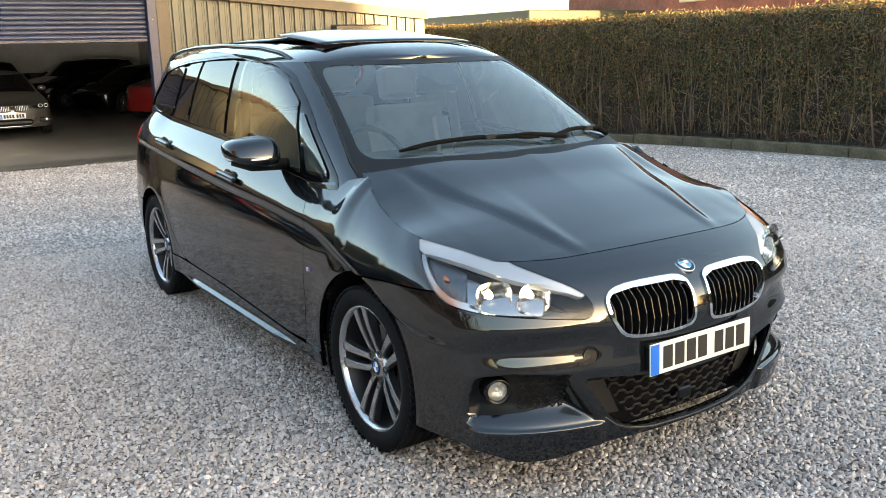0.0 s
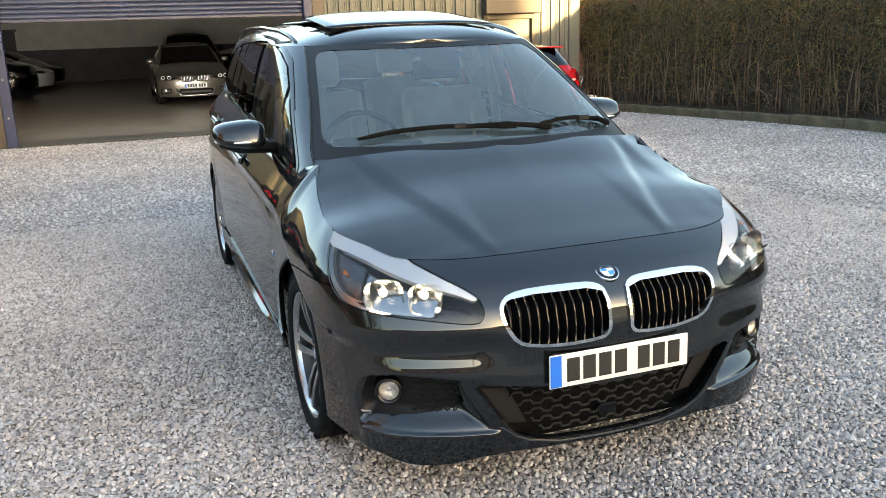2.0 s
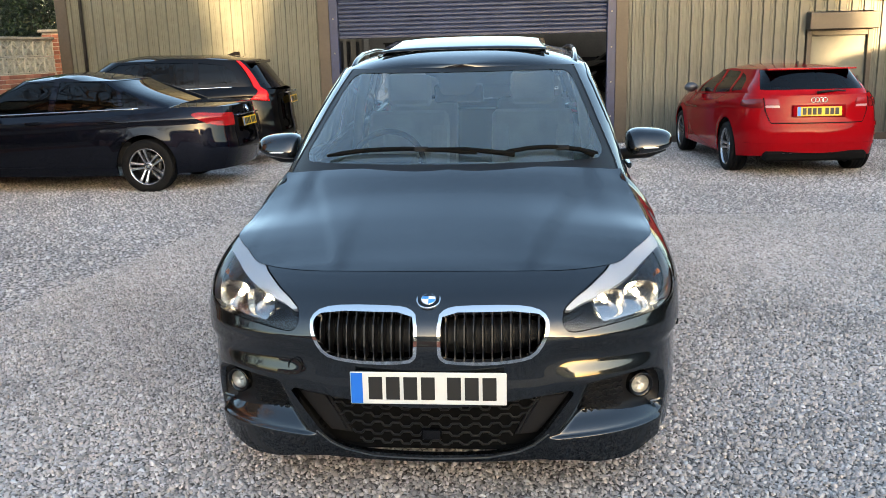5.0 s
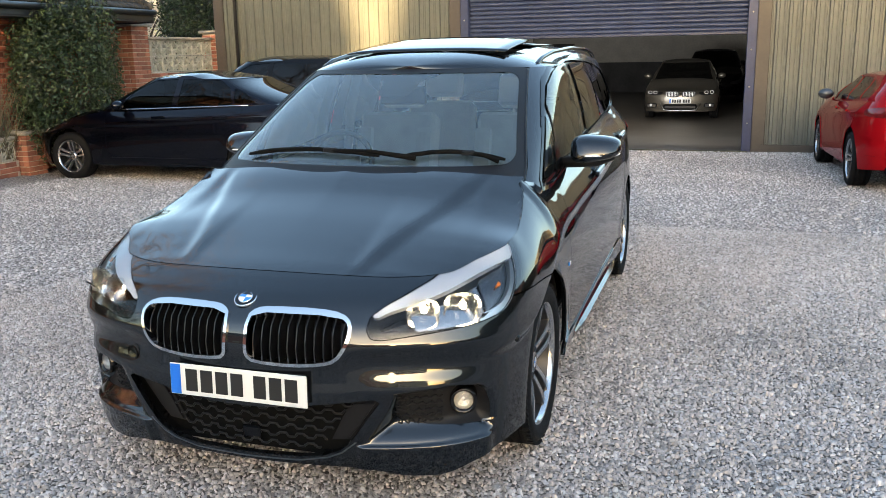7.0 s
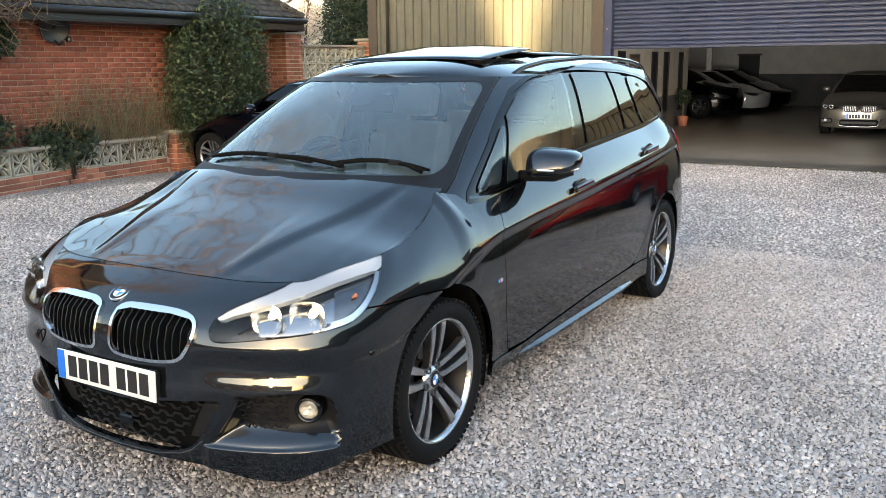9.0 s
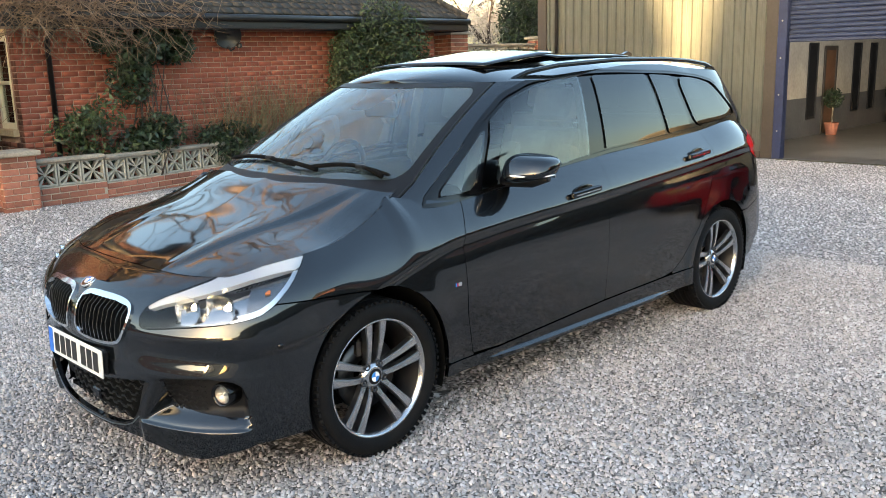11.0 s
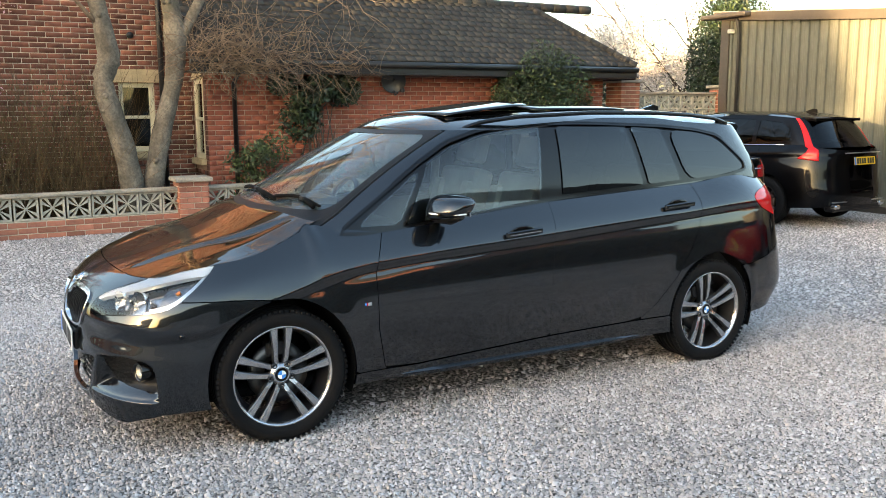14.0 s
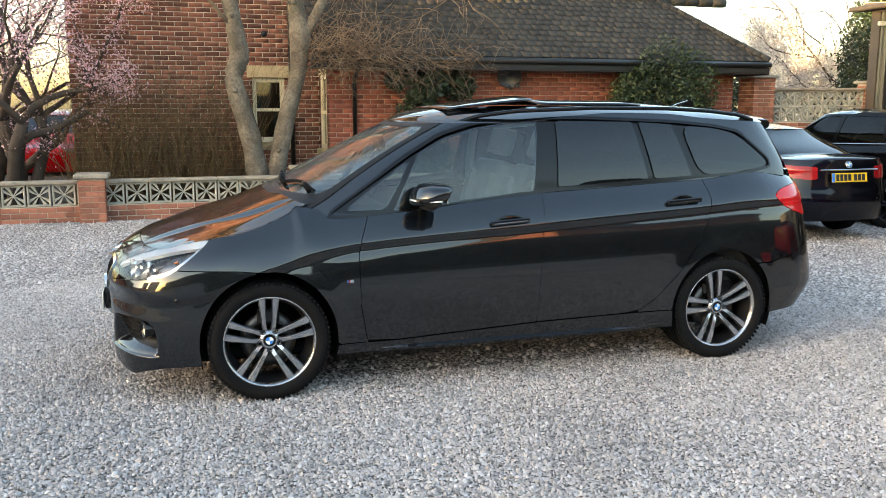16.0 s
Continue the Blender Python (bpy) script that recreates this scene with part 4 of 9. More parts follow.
    # satellite dish
    d = thing("satellite_dish", "dark grey satellite dish bolted to the brick wall", "dish", pose(-8.16, 4.87, 2.06, 0, 0, 0))
    bm = bmesh.new()
    rings = []
    tilt = pose(0, 0, 0, 0, 18, -22)
    lathe(bm, [(-0.05 + 0.07 * (r / 0.2) ** 2, r * 1.0) for r in (0.0005, 0.05, 0.1, 0.15, 0.19, 0.2)], 28, "x", m=tilt)
    dish = part("reflector", bm, M["black_paint"], d)
    sol = dish.modifiers.new("thickness", "SOLIDIFY")
    sol.thickness = 0.006
    bm = bmesh.new()
    tube(bm, [tilt @ Vector((-0.04, 0, -0.16)), tilt @ Vector((0.12, 0.02, -0.2)), tilt @ Vector((0.2, 0.06, -0.14))], 0.012, 6)
    part("arm", bm, M["black_paint"], d)
    part("receiver", boxmesh((0.16, 0.03, -0.19), (0.24, 0.09, -0.12), 0.015), M["black_paint"], d)
    bm = bmesh.new()
    tube(bm, [(-0.2, 0, -0.05), (-0.06, 0, -0.03)], 0.02, 8)
    part("bracket", bm, M["black_paint"], d)


build_bungalow()

TX = -9.2     # tall house's wall


def build_tall_house():
    rng = np.random.default_rng(41)
    t = thing("brick_villa", "tall old red-brick house with sandstone lintels and cream sashes", "house")
    y0, y1 = -1.95, 1.88
    wy0, wy1, wz0, wz1 = 0.79, 1.31, 0.98, 2.02
    m = pose(TX, y0, -0.2, 0, 0, 90)
    for lo, hi in (((TX - 0.3, y0, -0.2), (TX, wy0, 6)), ((TX - 0.3, wy1, -0.2), (TX, y1, 6)), ((TX - 0.3, wy0, -0.2), (TX, wy1, wz0)), ((TX - 0.3, wy0, wz1), (TX, wy1, 6))):
        w = part("wall", boxmesh(lo, hi), M["mortar"], t)
    brick_skin("bricks", y1 - y0, 6.1, M["brick_house"], w, m, rng, skip=((wy0 - y0 - 0.08, wy1 - y0 + 0.08, wz1 + 0.2, wz1 + 0.4), (wy0 - y0, wy1 - y0, wz0 + 0.1, wz1 + 0.2), (wy0 - y0 - 0.08, wy1 - y0 + 0.08, wz0 + 0.08, wz0 + 0.2)))
    side = part("wall", boxmesh((TX - 6, y0, -0.2), (TX - 0.3, y0 + 0.3, 6)), M["mortar"], t)
    part("wall", boxmesh((TX - 6, y1 - 0.3, 2.3), (TX - 0.3, y1, 6)), M["mortar"], t)
    brick_skin("bricks", 4.0, 6.1, M["brick_house"], side, pose(TX - 4, y0, -0.2), rng)
    part("window_lintel", boxmesh((TX - 0.1, wy0 - 0.08, wz1), (TX + 0.03, wy1 + 0.1, wz1 + 0.2), 0.008), M["sandstone"], t, "pale sandstone lintel")
    part("window_sill", boxmesh((TX - 0.1, wy0 - 0.08, wz0 - 0.1), (TX + 0.07, wy1 + 0.08, wz0), 0.008), M["sandstone"], t)
    sash_window("window", "cream painted sash window", pose(TX - 0.02, wy0, wz0, 0, 0, 90), wy1 - wy0, wz1 - wz0, t)
    part("room", boxmesh((TX - 1.4, wy0 - 0.3, 0.6), (TX - 0.32, wy1 + 0.3, 2.5)), M["dark_room"], t)
    bm = bmesh.new()
    tube(bm, [(TX + 0.05, 1.42, 6), (TX + 0.05, 1.42, -0.1)], 0.04, 10)
    part("downpipe", bm, M["black_paint"], t, "black cast downpipe")
    bm = bmesh.new()
    prism(bm, [(y0 - 0.3, 5.9), (y1 + 0.3, 5.9), ((y0 + y1) / 2, 7.6)], TX - 6, TX + 0.3, "yz")
    part("roof", bm, M["tile"], t)
    bm = bmesh.new()
    lathe(bm, [(0.0, 0.0), (0.0, 0.05), (0.03, 0.05), (0.03, 0.0)], 14, "x", m=pose(TX + 0.0, 1.0, 2.72))
    part("vent", bm, M["black_paint"], t)
    # garden soil
    bm = bmesh.new()
    line = [(-7.3, -9), *WALL[1:], (-8.3, 9), (-8.3, 12.2)]
    a = [bm.verts.new((x - 0.05, y, 0.1)) for x, y in line]
    b = [bm.verts.new((-16, y, 0.12)) for x, y in line]
    for i in range(len(line) - 1):
        bm.faces.new((a[i], a[i + 1], b[i + 1], b[i]))
    tagged(part("garden_bed", bm, M["soil"]), "dark garden soil behind the low wall", "soil", kind="structure")


build_tall_house()

# ---- car bodies ----
def curve(*knots):
    """A smooth function through (at, value) knots that does not overshoot; flat beyond its ends' slope."""
    a = np.array(knots, float)
    x, y = a[:, 0], a[:, 1]
    h, d = np.diff(x), np.diff(y) / np.diff(x)
    m = np.empty(len(x))
    m[0], m[-1] = d[0], d[-1]
    for i in range(1, len(x) - 1):
        m[i] = 0 if d[i - 1] * d[i] <= 0 else 3 * (h[i - 1] + h[i]) / ((2 * h[i] + h[i - 1]) / d[i - 1] + (h[i] + 2 * h[i - 1]) / d[i])

    def f(t):
        t = np.asarray(t, float)
        c = np.clip(t, x[0], x[-1])
        i = np.clip(np.searchsorted(x, c) - 1, 0, len(h) - 1)
        s = (c - x[i]) / h[i]
        v = y[i] * (1 + 2 * s) * (1 - s) ** 2 + m[i] * h[i] * s * (1 - s) ** 2 + y[i + 1] * s * s * (3 - 2 * s) + m[i + 1] * h[i] * s * s * (s - 1)
        return v + np.where(t < x[0], (t - x[0]) * m[0], 0) + np.where(t > x[-1], (t - x[-1]) * m[-1], 0)
    return f


class Shape:
    """A car's skin, symmetrical in x, nose towards -y. Rings run from the nose's middle round the flank to the tail's middle (u from 0 to 1)."""
    UF, UR = 0.34, 0.70

    def __init__(self, **k):
        self.nf, self.nr, self.kf, self.kr, self.ycf, self.ycr = k["nf"], k["nr"], k["kf"], k["kr"], k["ycf"], k["ycr"]
        self.yf, self.yr, self.W0, self.taper, self.zt, self.zb = k["yf"], k["yr"], k["W0"], k["taper"], k["zt"], k["zb"]
        self.A, self.D, self.crease, self.dent, self.axles, self.wheel_r = k["A"], k["D"], k["crease"], k["dent"], k["axles"], k["wheel_r"]
        self.arch, self.flare, self.gn, self.gnr, self.gk, self.gkr = k["arch"], k["flare"], k["gn"], k["gnr"], k["gk"], k["gkr"]
        self.gb, self.gbr, self.gW, self.gtaper, self.gyf, self.gyr = k["gb"], k["gbr"], k["gW"], k["gtaper"], k["gyf"], k["gyr"]
        self.gz0, self.ze, self.zc = k["gz0"], k["ze"], k["zc"]
        self.sculpt = None
        self.tables = {}
        for name, n, w, b, kk in (("f", self.nf, 0.9, self.ycf - float(self.yf(0.6)), self.kf), ("r", self.nr, 0.9, float(self.yr(0.6)) - self.ycr, self.kr),
                                  ("gf", self.gn, 0.72, self.gb, self.gk), ("gr", self.gnr, 0.72, self.gbr, self.gkr)):
            ph = (np.linspace(0, 1, 4000) ** 3) * np.pi / 4
            ph = np.concatenate([ph, np.pi / 2 - ph[::-1][1:]])
            x, y = w * np.sin(ph) ** (2 / n), -b * np.cos(ph).clip(0) ** (2 / n)
            y = y + kk * x * x
            s = np.concatenate([[0], np.cumsum(np.hypot(np.diff(x), np.diff(y)))])
            self.tables[name] = (s / s[-1], ph)

    def _phi(self, name, s):
        return np.interp(s, *self.tables[name])

    def yref(self, u):
        return self._ring(np.asarray(u, float), 0.6, 0.9, float(self.yf(0.6)), float(self.yr(0.6)), self.ycf, self.ycr, self.nf, self.nr, self.kf, self.kr, "f", "r")[1]

    def _ring(self, u, z, W, yf, yr, ycf, ycr, nf, nr, kf, kr, tf, tr):
        UF, UR = self.UF, self.UR
        pf, pr = self._phi(tf, np.clip(u / UF, 0, 1)), self._phi(tr, np.clip((1 - u) / (1 - UR), 0, 1))
        xf, xr = W * np.sin(pf) ** (2 / nf), W * np.sin(pr) ** (2 / nr)
        y_f = ycf - (ycf - yf) * np.cos(pf).clip(0) ** (2 / nf) + kf * xf * xf
        y_r = ycr + (yr - ycr) * np.cos(pr).clip(0) ** (2 / nr) - kr * xr * xr
        s = np.clip((u - UF) / (UR - UF), 0, 1)
        y0, y1 = ycf + kf * W * W, ycr - kr * W * W
        y_m = y0 + (y1 - y0) * s
        x = np.where(u < UF, xf, np.where(u > UR, xr, W))
        y = np.where(u < UF, y_f, np.where(u > UR, y_r, y_m))
        return x, y

    def lower(self, u, v):
        u, v = np.broadcast_arrays(np.asarray(u, float), np.asarray(v, float))
        ref = self.yref(u)
        zt, zb = self.zt(ref), self.zb(ref)
        z = zb + (zt - zb) * v
        d = np.clip(1 - (zt - z) / self.D(ref), 0, 1)
        W = self.W0(z) * self.taper(ref) - self.A(ref) * d ** 2
        zc = self.crease(ref)
        t = (zc - z) / 0.05
        W = W - self.dent * np.where(t > 0, np.clip(t, 0, 1) ** 2 * (3 - 2 * np.clip(t, 0, 1)) * np.exp(-np.clip(t - 1, 0, 50) / 3.2), 0)
        for yc in self.axles:
            r = np.hypot(ref - yc, z - self.wheel_r)
            W = W + self.flare * np.exp(-((r - self.arch) / 0.07) ** 2)
        ring = lambda w: self._ring(w, z, W, self.yf(z), self.yr(z), self.ycf, self.ycr, self.nf, self.nr, self.kf, self.kr, "f", "r")
        x, y = ring(u)
        if self.sculpt is not None:
            xa, ya = ring(np.clip(u - 0.004, 0, 1))
            xb, yb = ring(np.clip(u + 0.004, 0, 1))
            ln = np.hypot(xb - xa, yb - ya) + 1e-9
            d = self.sculpt(x, y, z)
            x, y = x + d * (yb - ya) / ln, y - d * (xb - xa) / ln
            x = np.where(u <= 0, 0.0, x)
        return np.stack([x, y, z], -1)

    def green(self, u, v):
        """The glass house: v from the belt to the roof's edge."""
        u, v = np.broadcast_arrays(np.asarray(u, float), np.asarray(v, float))
        x0, y0 = self._ring(u, 1.1, 0.75, self.gyf(1.15), self.gyr(1.15), self.gyf(1.15) + self.gb, self.gyr(1.15) - self.gbr, self.gn, self.gnr, self.gk, self.gkr, "gf", "gr")
        lo, hi = self.gz0(y0), self.ze(y0)
        z = lo + (hi - lo) * v
        W = self.gW(z) * self.gtaper(y0)
        yf, yr = self.gyf(z), self.gyr(z)
        x, y = self._ring(u, z, W, yf, yr, yf + self.gb, yr - self.gbr, self.gn, self.gnr, self.gk, self.gkr, "gf", "gr")
        return np.stack([x, y, z], -1)

    def roof(self, u, w):
        u, w = np.broadcast_arrays(np.asarray(u, float), np.asarray(w, float))
        R = self.green(u, 1.0)
        x = R[..., 0] * (1 - w)
        zc = np.maximum(self.zc(R[..., 1]), R[..., 2])
        z = zc - (zc - R[..., 2]) * (1 - w) ** 3
        return np.stack([x, R[..., 1], z], -1)

    def bonnet(self, u, w):
        """From the shut line (w 0) to the foot of the screen (w 1); u up to self.u_bon."""
        u, w = np.broadcast_arrays(np.asarray(u, float), np.asarray(w, float))
        C = self.lower(u, 1.0)
        xe = float(self.lower(self.u_bon, 1.0)[0])
        r = np.where(u > self.u_wide, 1.0, np.clip(C[..., 0] / self.bon_x, 0, 1))
        xk = np.minimum(C[..., 0], xe * r ** 1.0)
        yk = self.cowl(xk)
        last = C[..., 1] > yk
        xk, yk = np.where(last, C[..., 0], xk), np.where(last, C[..., 1], yk)
        x, y = C[..., 0] + (xk - C[..., 0]) * w, C[..., 1] + (yk - C[..., 1]) * w
        H = self.bon_h
        zk = np.where(last, C[..., 2], self.cowl_z(xk))
        z = H(x, y) + (C[..., 2] - H(C[..., 0], C[..., 1])) * (1 - w) ** 2 + (zk - H(xk, yk)) * w ** 2
        return np.stack([x, y, z], -1)


def poly_sd(P, poly):
    """Signed distance of points to a closed outline, below 0 inside."""
    P, A = np.asarray(P, float), np.asarray(poly, float)
    B = np.roll(A, -1, 0)
    e = B - A
    w = P[:, None, :] - A[None]
    t = np.clip((w * e).sum(-1) / (e * e).sum(-1), 0, 1)
    d = np.sqrt(((w - t[..., None] * e) ** 2).sum(-1)).min(1)
    cond = (A[None, :, 1] <= P[:, None, 1]) != (B[None, :, 1] <= P[:, None, 1])
    xs = A[None, :, 0] + (P[:, None, 1] - A[None, :, 1]) * e[None, :, 0] / np.where(e[None, :, 1] == 0, 1e-12, e[None, :, 1])
    inside = ((cond & (P[:, None, 0] < xs)).sum(1) % 2).astype(bool)
    return np.where(inside, -d, d)


def rounded(poly, times=2, cut=0.25):
    p = [Vector((*q, 0)) for q in poly]
    for _ in range(times):
        p = [r for i in range(len(p)) for r in (p[i].lerp(p[(i + 1) % len(p)], cut), p[i].lerp(p[(i + 1) % len(p)], 1 - cut))]
    return [(v.x, v.y) for v in p]


def sd_side(poly):
    return lambda P: poly_sd(P[:, 1:3], poly)


def sd_front(poly):
    return lambda P: poly_sd(P[:, [0, 2]], poly)


def sd_corner(poly):
    return lambda P: poly_sd(np.stack([P[:, 0] + P[:, 1], P[:, 2]], -1), poly)


def sd_top(poly):
    return lambda P: poly_sd(P[:, 0:2], poly)


def sd_arch(yc, zc, ry, rz):
    return lambda P: (np.hypot((P[:, 1] - yc) / ry, (P[:, 2] - zc) / rz) - 1) * min(ry, rz)


def both(*fs):
    return lambda P: np.max([f(P) for f in fs], 0)


def either(*fs):
    return lambda P: np.min([f(P) for f in fs], 0)


def outside(f):
    return lambda P: -f(P)


def grow(f, d):
    return lambda P: f(P) - d


def cut_patch(surf, us, vs, sd=None, off=0.0):
    """The part of a surface where sd is below 0, its rim drawn onto the outline. Returns verts and faces."""
    U, V = np.meshgrid(us, vs, indexing="ij")
    n, m = U.shape
    P = surf(U, V)
    idx = np.arange(n * m).reshape(n, m)
    F = np.stack([idx[:-1, :-1], idx[1:, :-1], idx[1:, 1:], idx[:-1, 1:]], -1).reshape(-1, 4)
    U, V = U.ravel().copy(), V.ravel().copy()
    if sd is not None:
        d = sd(P.reshape(-1, 3))
        keep = d[F].mean(1) < 0
        inn, out = np.zeros(n * m, bool), np.zeros(n * m, bool)
        inn[F[keep].ravel()] = True
        out[F[~keep].ravel()] = True
        rim = np.where(inn & out)[0]
        u, v = U[rim], V[rim]
        eu, ev = (us[-1] - us[0]) * 1e-4, (vs[-1] - vs[0]) * 1e-4
        mu, mv = np.abs(np.diff(us)).max() * 1.2, np.abs(np.diff(vs)).max() * 1.2
        for _ in range(8):
            d0 = sd(surf(u, v))
            gu, gv = (sd(surf(u + eu, v)) - d0) / eu, (sd(surf(u, v + ev)) - d0) / ev
            g = (gu * mu) ** 2 + (gv * mv) ** 2 + 1e-12
            su, sv = -d0 * gu * mu ** 2 / g, -d0 * gv * mv ** 2 / g
            u, v = u + np.clip(su, -mu * 0.5, mu * 0.5), v + np.clip(sv, -mv * 0.5, mv * 0.5)
        u, v = np.clip(u, U[rim] - mu, U[rim] + mu), np.clip(v, V[rim] - mv, V[rim] + mv)
        u, v = np.clip(u, us[0], us[-1]), np.clip(v, vs[0], vs[-1])
        U[rim], V[rim] = u, v
        F = F[keep]
    P = surf(U, V).reshape(-1, 3)
    used = np.unique(F)
    new_i = np.full(len(P), -1)
    new_i[used] = np.arange(len(used))
    return P[used], new_i[F]


def skin(patches, flange=0.012, mirror=False, join=False, off=0.0, flip=False):
    """A bmesh from cut patches: smooth, with turned-in rims, pushed out by off. mirror: the other side's; join: both sides as one."""
    bm = bmesh.new()
    for verts, faces in patches:
        vs = [bm.verts.new(p) for p in verts]
        for f in faces:
            q = [vs[i] for i in f]
            if len(set(q)) == 4:
                bm.faces.new(q)
    bmesh.ops.remove_doubles(bm, verts=bm.verts, dist=0.0006)
    if join:
        g = bmesh.ops.duplicate(bm, geom=bm.verts[:] + bm.edges[:] + bm.faces[:])
        vs = [e for e in g["geom"] if isinstance(e, bmesh.types.BMVert)]
        for v in vs:
            v.co.x = -v.co.x
        bmesh.ops.reverse_faces(bm, faces=[e for e in g["geom"] if isinstance(e, bmesh.types.BMFace)])
        bmesh.ops.remove_doubles(bm, verts=bm.verts, dist=0.002)
    bmesh.ops.dissolve_degenerate(bm, dist=0.0003, edges=bm.edges)
    bmesh.ops.recalc_face_normals(bm, faces=bm.faces)
    mid = sum((f.normal.dot(f.calc_center_median() - Vector((0, f.calc_center_median().y * 0.75 + 0.35, 0.55))) for f in bm.faces))
    if mid < 0:
        bmesh.ops.reverse_faces(bm, faces=bm.faces)
    bm.normal_update()
    if off:
        for v, n in [(v, v.normal.copy()) for v in bm.verts]:
            v.co += n * off
    for f in bm.faces:
        f.smooth = True
    if flange:
        rim = [e for e in bm.edges if e.is_boundary and not all(abs(v.co.x) < 0.002 for v in e.verts)]
        rv = {v for e in rim for v in e.verts}
        low = {v: bm.verts.new(v.co - v.normal * flange) for v in rv}
        made = []
        for e in rim:
            a, b = e.verts
            loop = e.link_loops[0]
            if loop.vert is a:
                a, b = b, a
            made.append(bm.faces.new((a, b, low[b], low[a])))
        for f in made:
            f.smooth = False
        for e in rim:
            e.smooth = False
    if mirror:
        for v in bm.verts:
            v.co.x = -v.co.x
        bmesh.ops.reverse_faces(bm, faces=bm.faces)
    return bm


def mirrored(bm):
    c = bm.copy()
    for v in c.verts:
        v.co.x = -v.co.x
    bmesh.ops.reverse_faces(c, faces=c.faces)
    return c


def surf_x(shape, fn, y, z, u0=0.2, u1=0.9):
    """The flank's half-width at a (y, z)."""
    us, vs = np.linspace(u0, u1, 160), np.linspace(0, 1, 60)
    P = fn(*np.meshgrid(us, vs, indexing="ij")).reshape(-1, 3)
    return float(P[np.argmin((P[:, 1] - y) ** 2 + (P[:, 2] - z) ** 2), 0])


CAR = dict(
    tyre=material("tyre_rubber", (0.005, 0.005, 0.0055), 0.8, spec=0.2, var=0.15, scale=20, bump=0.25, bscale=120),
    black=material("black_plastic", (0.006, 0.006, 0.007), 0.5, spec=0.3, var=0.1, bump=0.06, bscale=300),
    gloss=material("black_gloss_trim", (0.003, 0.003, 0.0035), 0.10, spec=0.45),
    slat=material("grille_slat_black", (0.006, 0.006, 0.007), 0.28, spec=0.45),
    chrome=material("chrome", (0.80, 0.80, 0.80), 0.07, 1.0),
    satin=material("satin_silver", (0.62, 0.62, 0.63), 0.28, 1.0),
    # silver trim and the lens's sky reflection painted as one pale colour
    brow=material("brow_silver_sky_sheen", (0.63, 0.648, 0.675), 0.22, 0.1, coat=0.8),
    trimline=material("trim_line_grey", (0.20, 0.21, 0.22), 0.3, 1.0),
    bowl=material("reflector_silver", (0.90, 0.89, 0.86), 0.16, 1.0, bump=0.5, bscale=45),
    alloy=material("alloy_silver", (0.50, 0.50, 0.51), 0.24, 0.95, var=0.05, scale=20),
    alloy_dark=material("alloy_gunmetal", (0.045, 0.045, 0.048), 0.4, 0.8),
    alloy_grey=material("alloy_grey_paint", (0.11, 0.11, 0.115), 0.35, 0.85),
    disc=material("brake_disc", (0.10, 0.098, 0.095), 0.4, 1.0, var=0.1),
    under=material("underbody_black", (0.004, 0.004, 0.004), 0.9, spec=0.1),
    marker=material("side_marker_ribbed", (0.18, 0.18, 0.185), 0.22, 1.0, var=0.15, scale=60, bump=0.2, bscale=120),
    fog_bowl=material("fog_reflector_silver", (0.55, 0.54, 0.52), 0.30, 1.0, bump=0.5, bscale=120),
    liner=material("lamp_liner_silver", (0.34, 0.34, 0.345), 0.12, 1.0, bump=0.12, bscale=14),
    seat=material("seat_leather_grey", (0.52, 0.51, 0.49), 0.55, var=0.08, scale=10, bump=0.15, bscale=200),
    cabin=material("cabin_dark_grey", (0.030, 0.030, 0.032), 0.7, var=0.1),
    lining=material("headlining_pale", (0.42, 0.41, 0.39), 0.9),
    glass=pane_material("car_glass", (0.74, 0.82, 0.83), 0.01, 1.85, 0.05),
    side_glass=pane_material("side_glass", (0.60, 0.70, 0.71), 0.01, 1.85),
    tint=pane_material("car_glass_tinted", (0.03, 0.036, 0.04), 0.01, 1.7),
    parked_tint=pane_material("parked_glass_tinted", (0.05, 0.058, 0.06), 0.01, 1.42),
    parked_glass=pane_material("parked_glass", (0.5, 0.56, 0.57), 0.01, 1.5),
    lens=pane_material("lamp_lens", (0.985, 0.985, 0.985), 0.01, 1.45),
    red_lens=material("red_lens", (0.55, 0.008, 0.010), 0.12, spec=0.4),
    red_dark=material("red_lens_dark", (0.13, 0.007, 0.009), 0.12, spec=0.6),
    red_deep=material("red_lens_deep", (0.26, 0.006, 0.009), 0.12, spec=0.5),
    pale_lens=material("pale_lens", (0.48, 0.26, 0.26), 0.15, spec=0.4),
    amber=material("amber_lens", (0.70, 0.17, 0.02), 0.12, coat=1.0),
    white_lens=material("clear_lens", (0.75, 0.75, 0.76), 0.12, coat=1.0),
    beam=glow("lit_bulb", (1.0, 0.86, 0.58), 4.0),
    plate_w=material("plate_white", (0.612, 0.612, 0.595), 0.35),
    plate_y=material("plate_yellow", (0.6375, 0.374, 0.017), 0.35),
    plate_blue=material("plate_blue", (0.01, 0.13, 0.55), 0.35),
    ink=material("plate_ink_black", (0.012, 0.012, 0.012), 0.5),
    roundel_blue=material("roundel_blue", (0.03, 0.22, 0.62), 0.2, coat=1.0),
    roundel_white=material("roundel_white", (0.80, 0.80, 0.80), 0.2, coat=1.0),
)


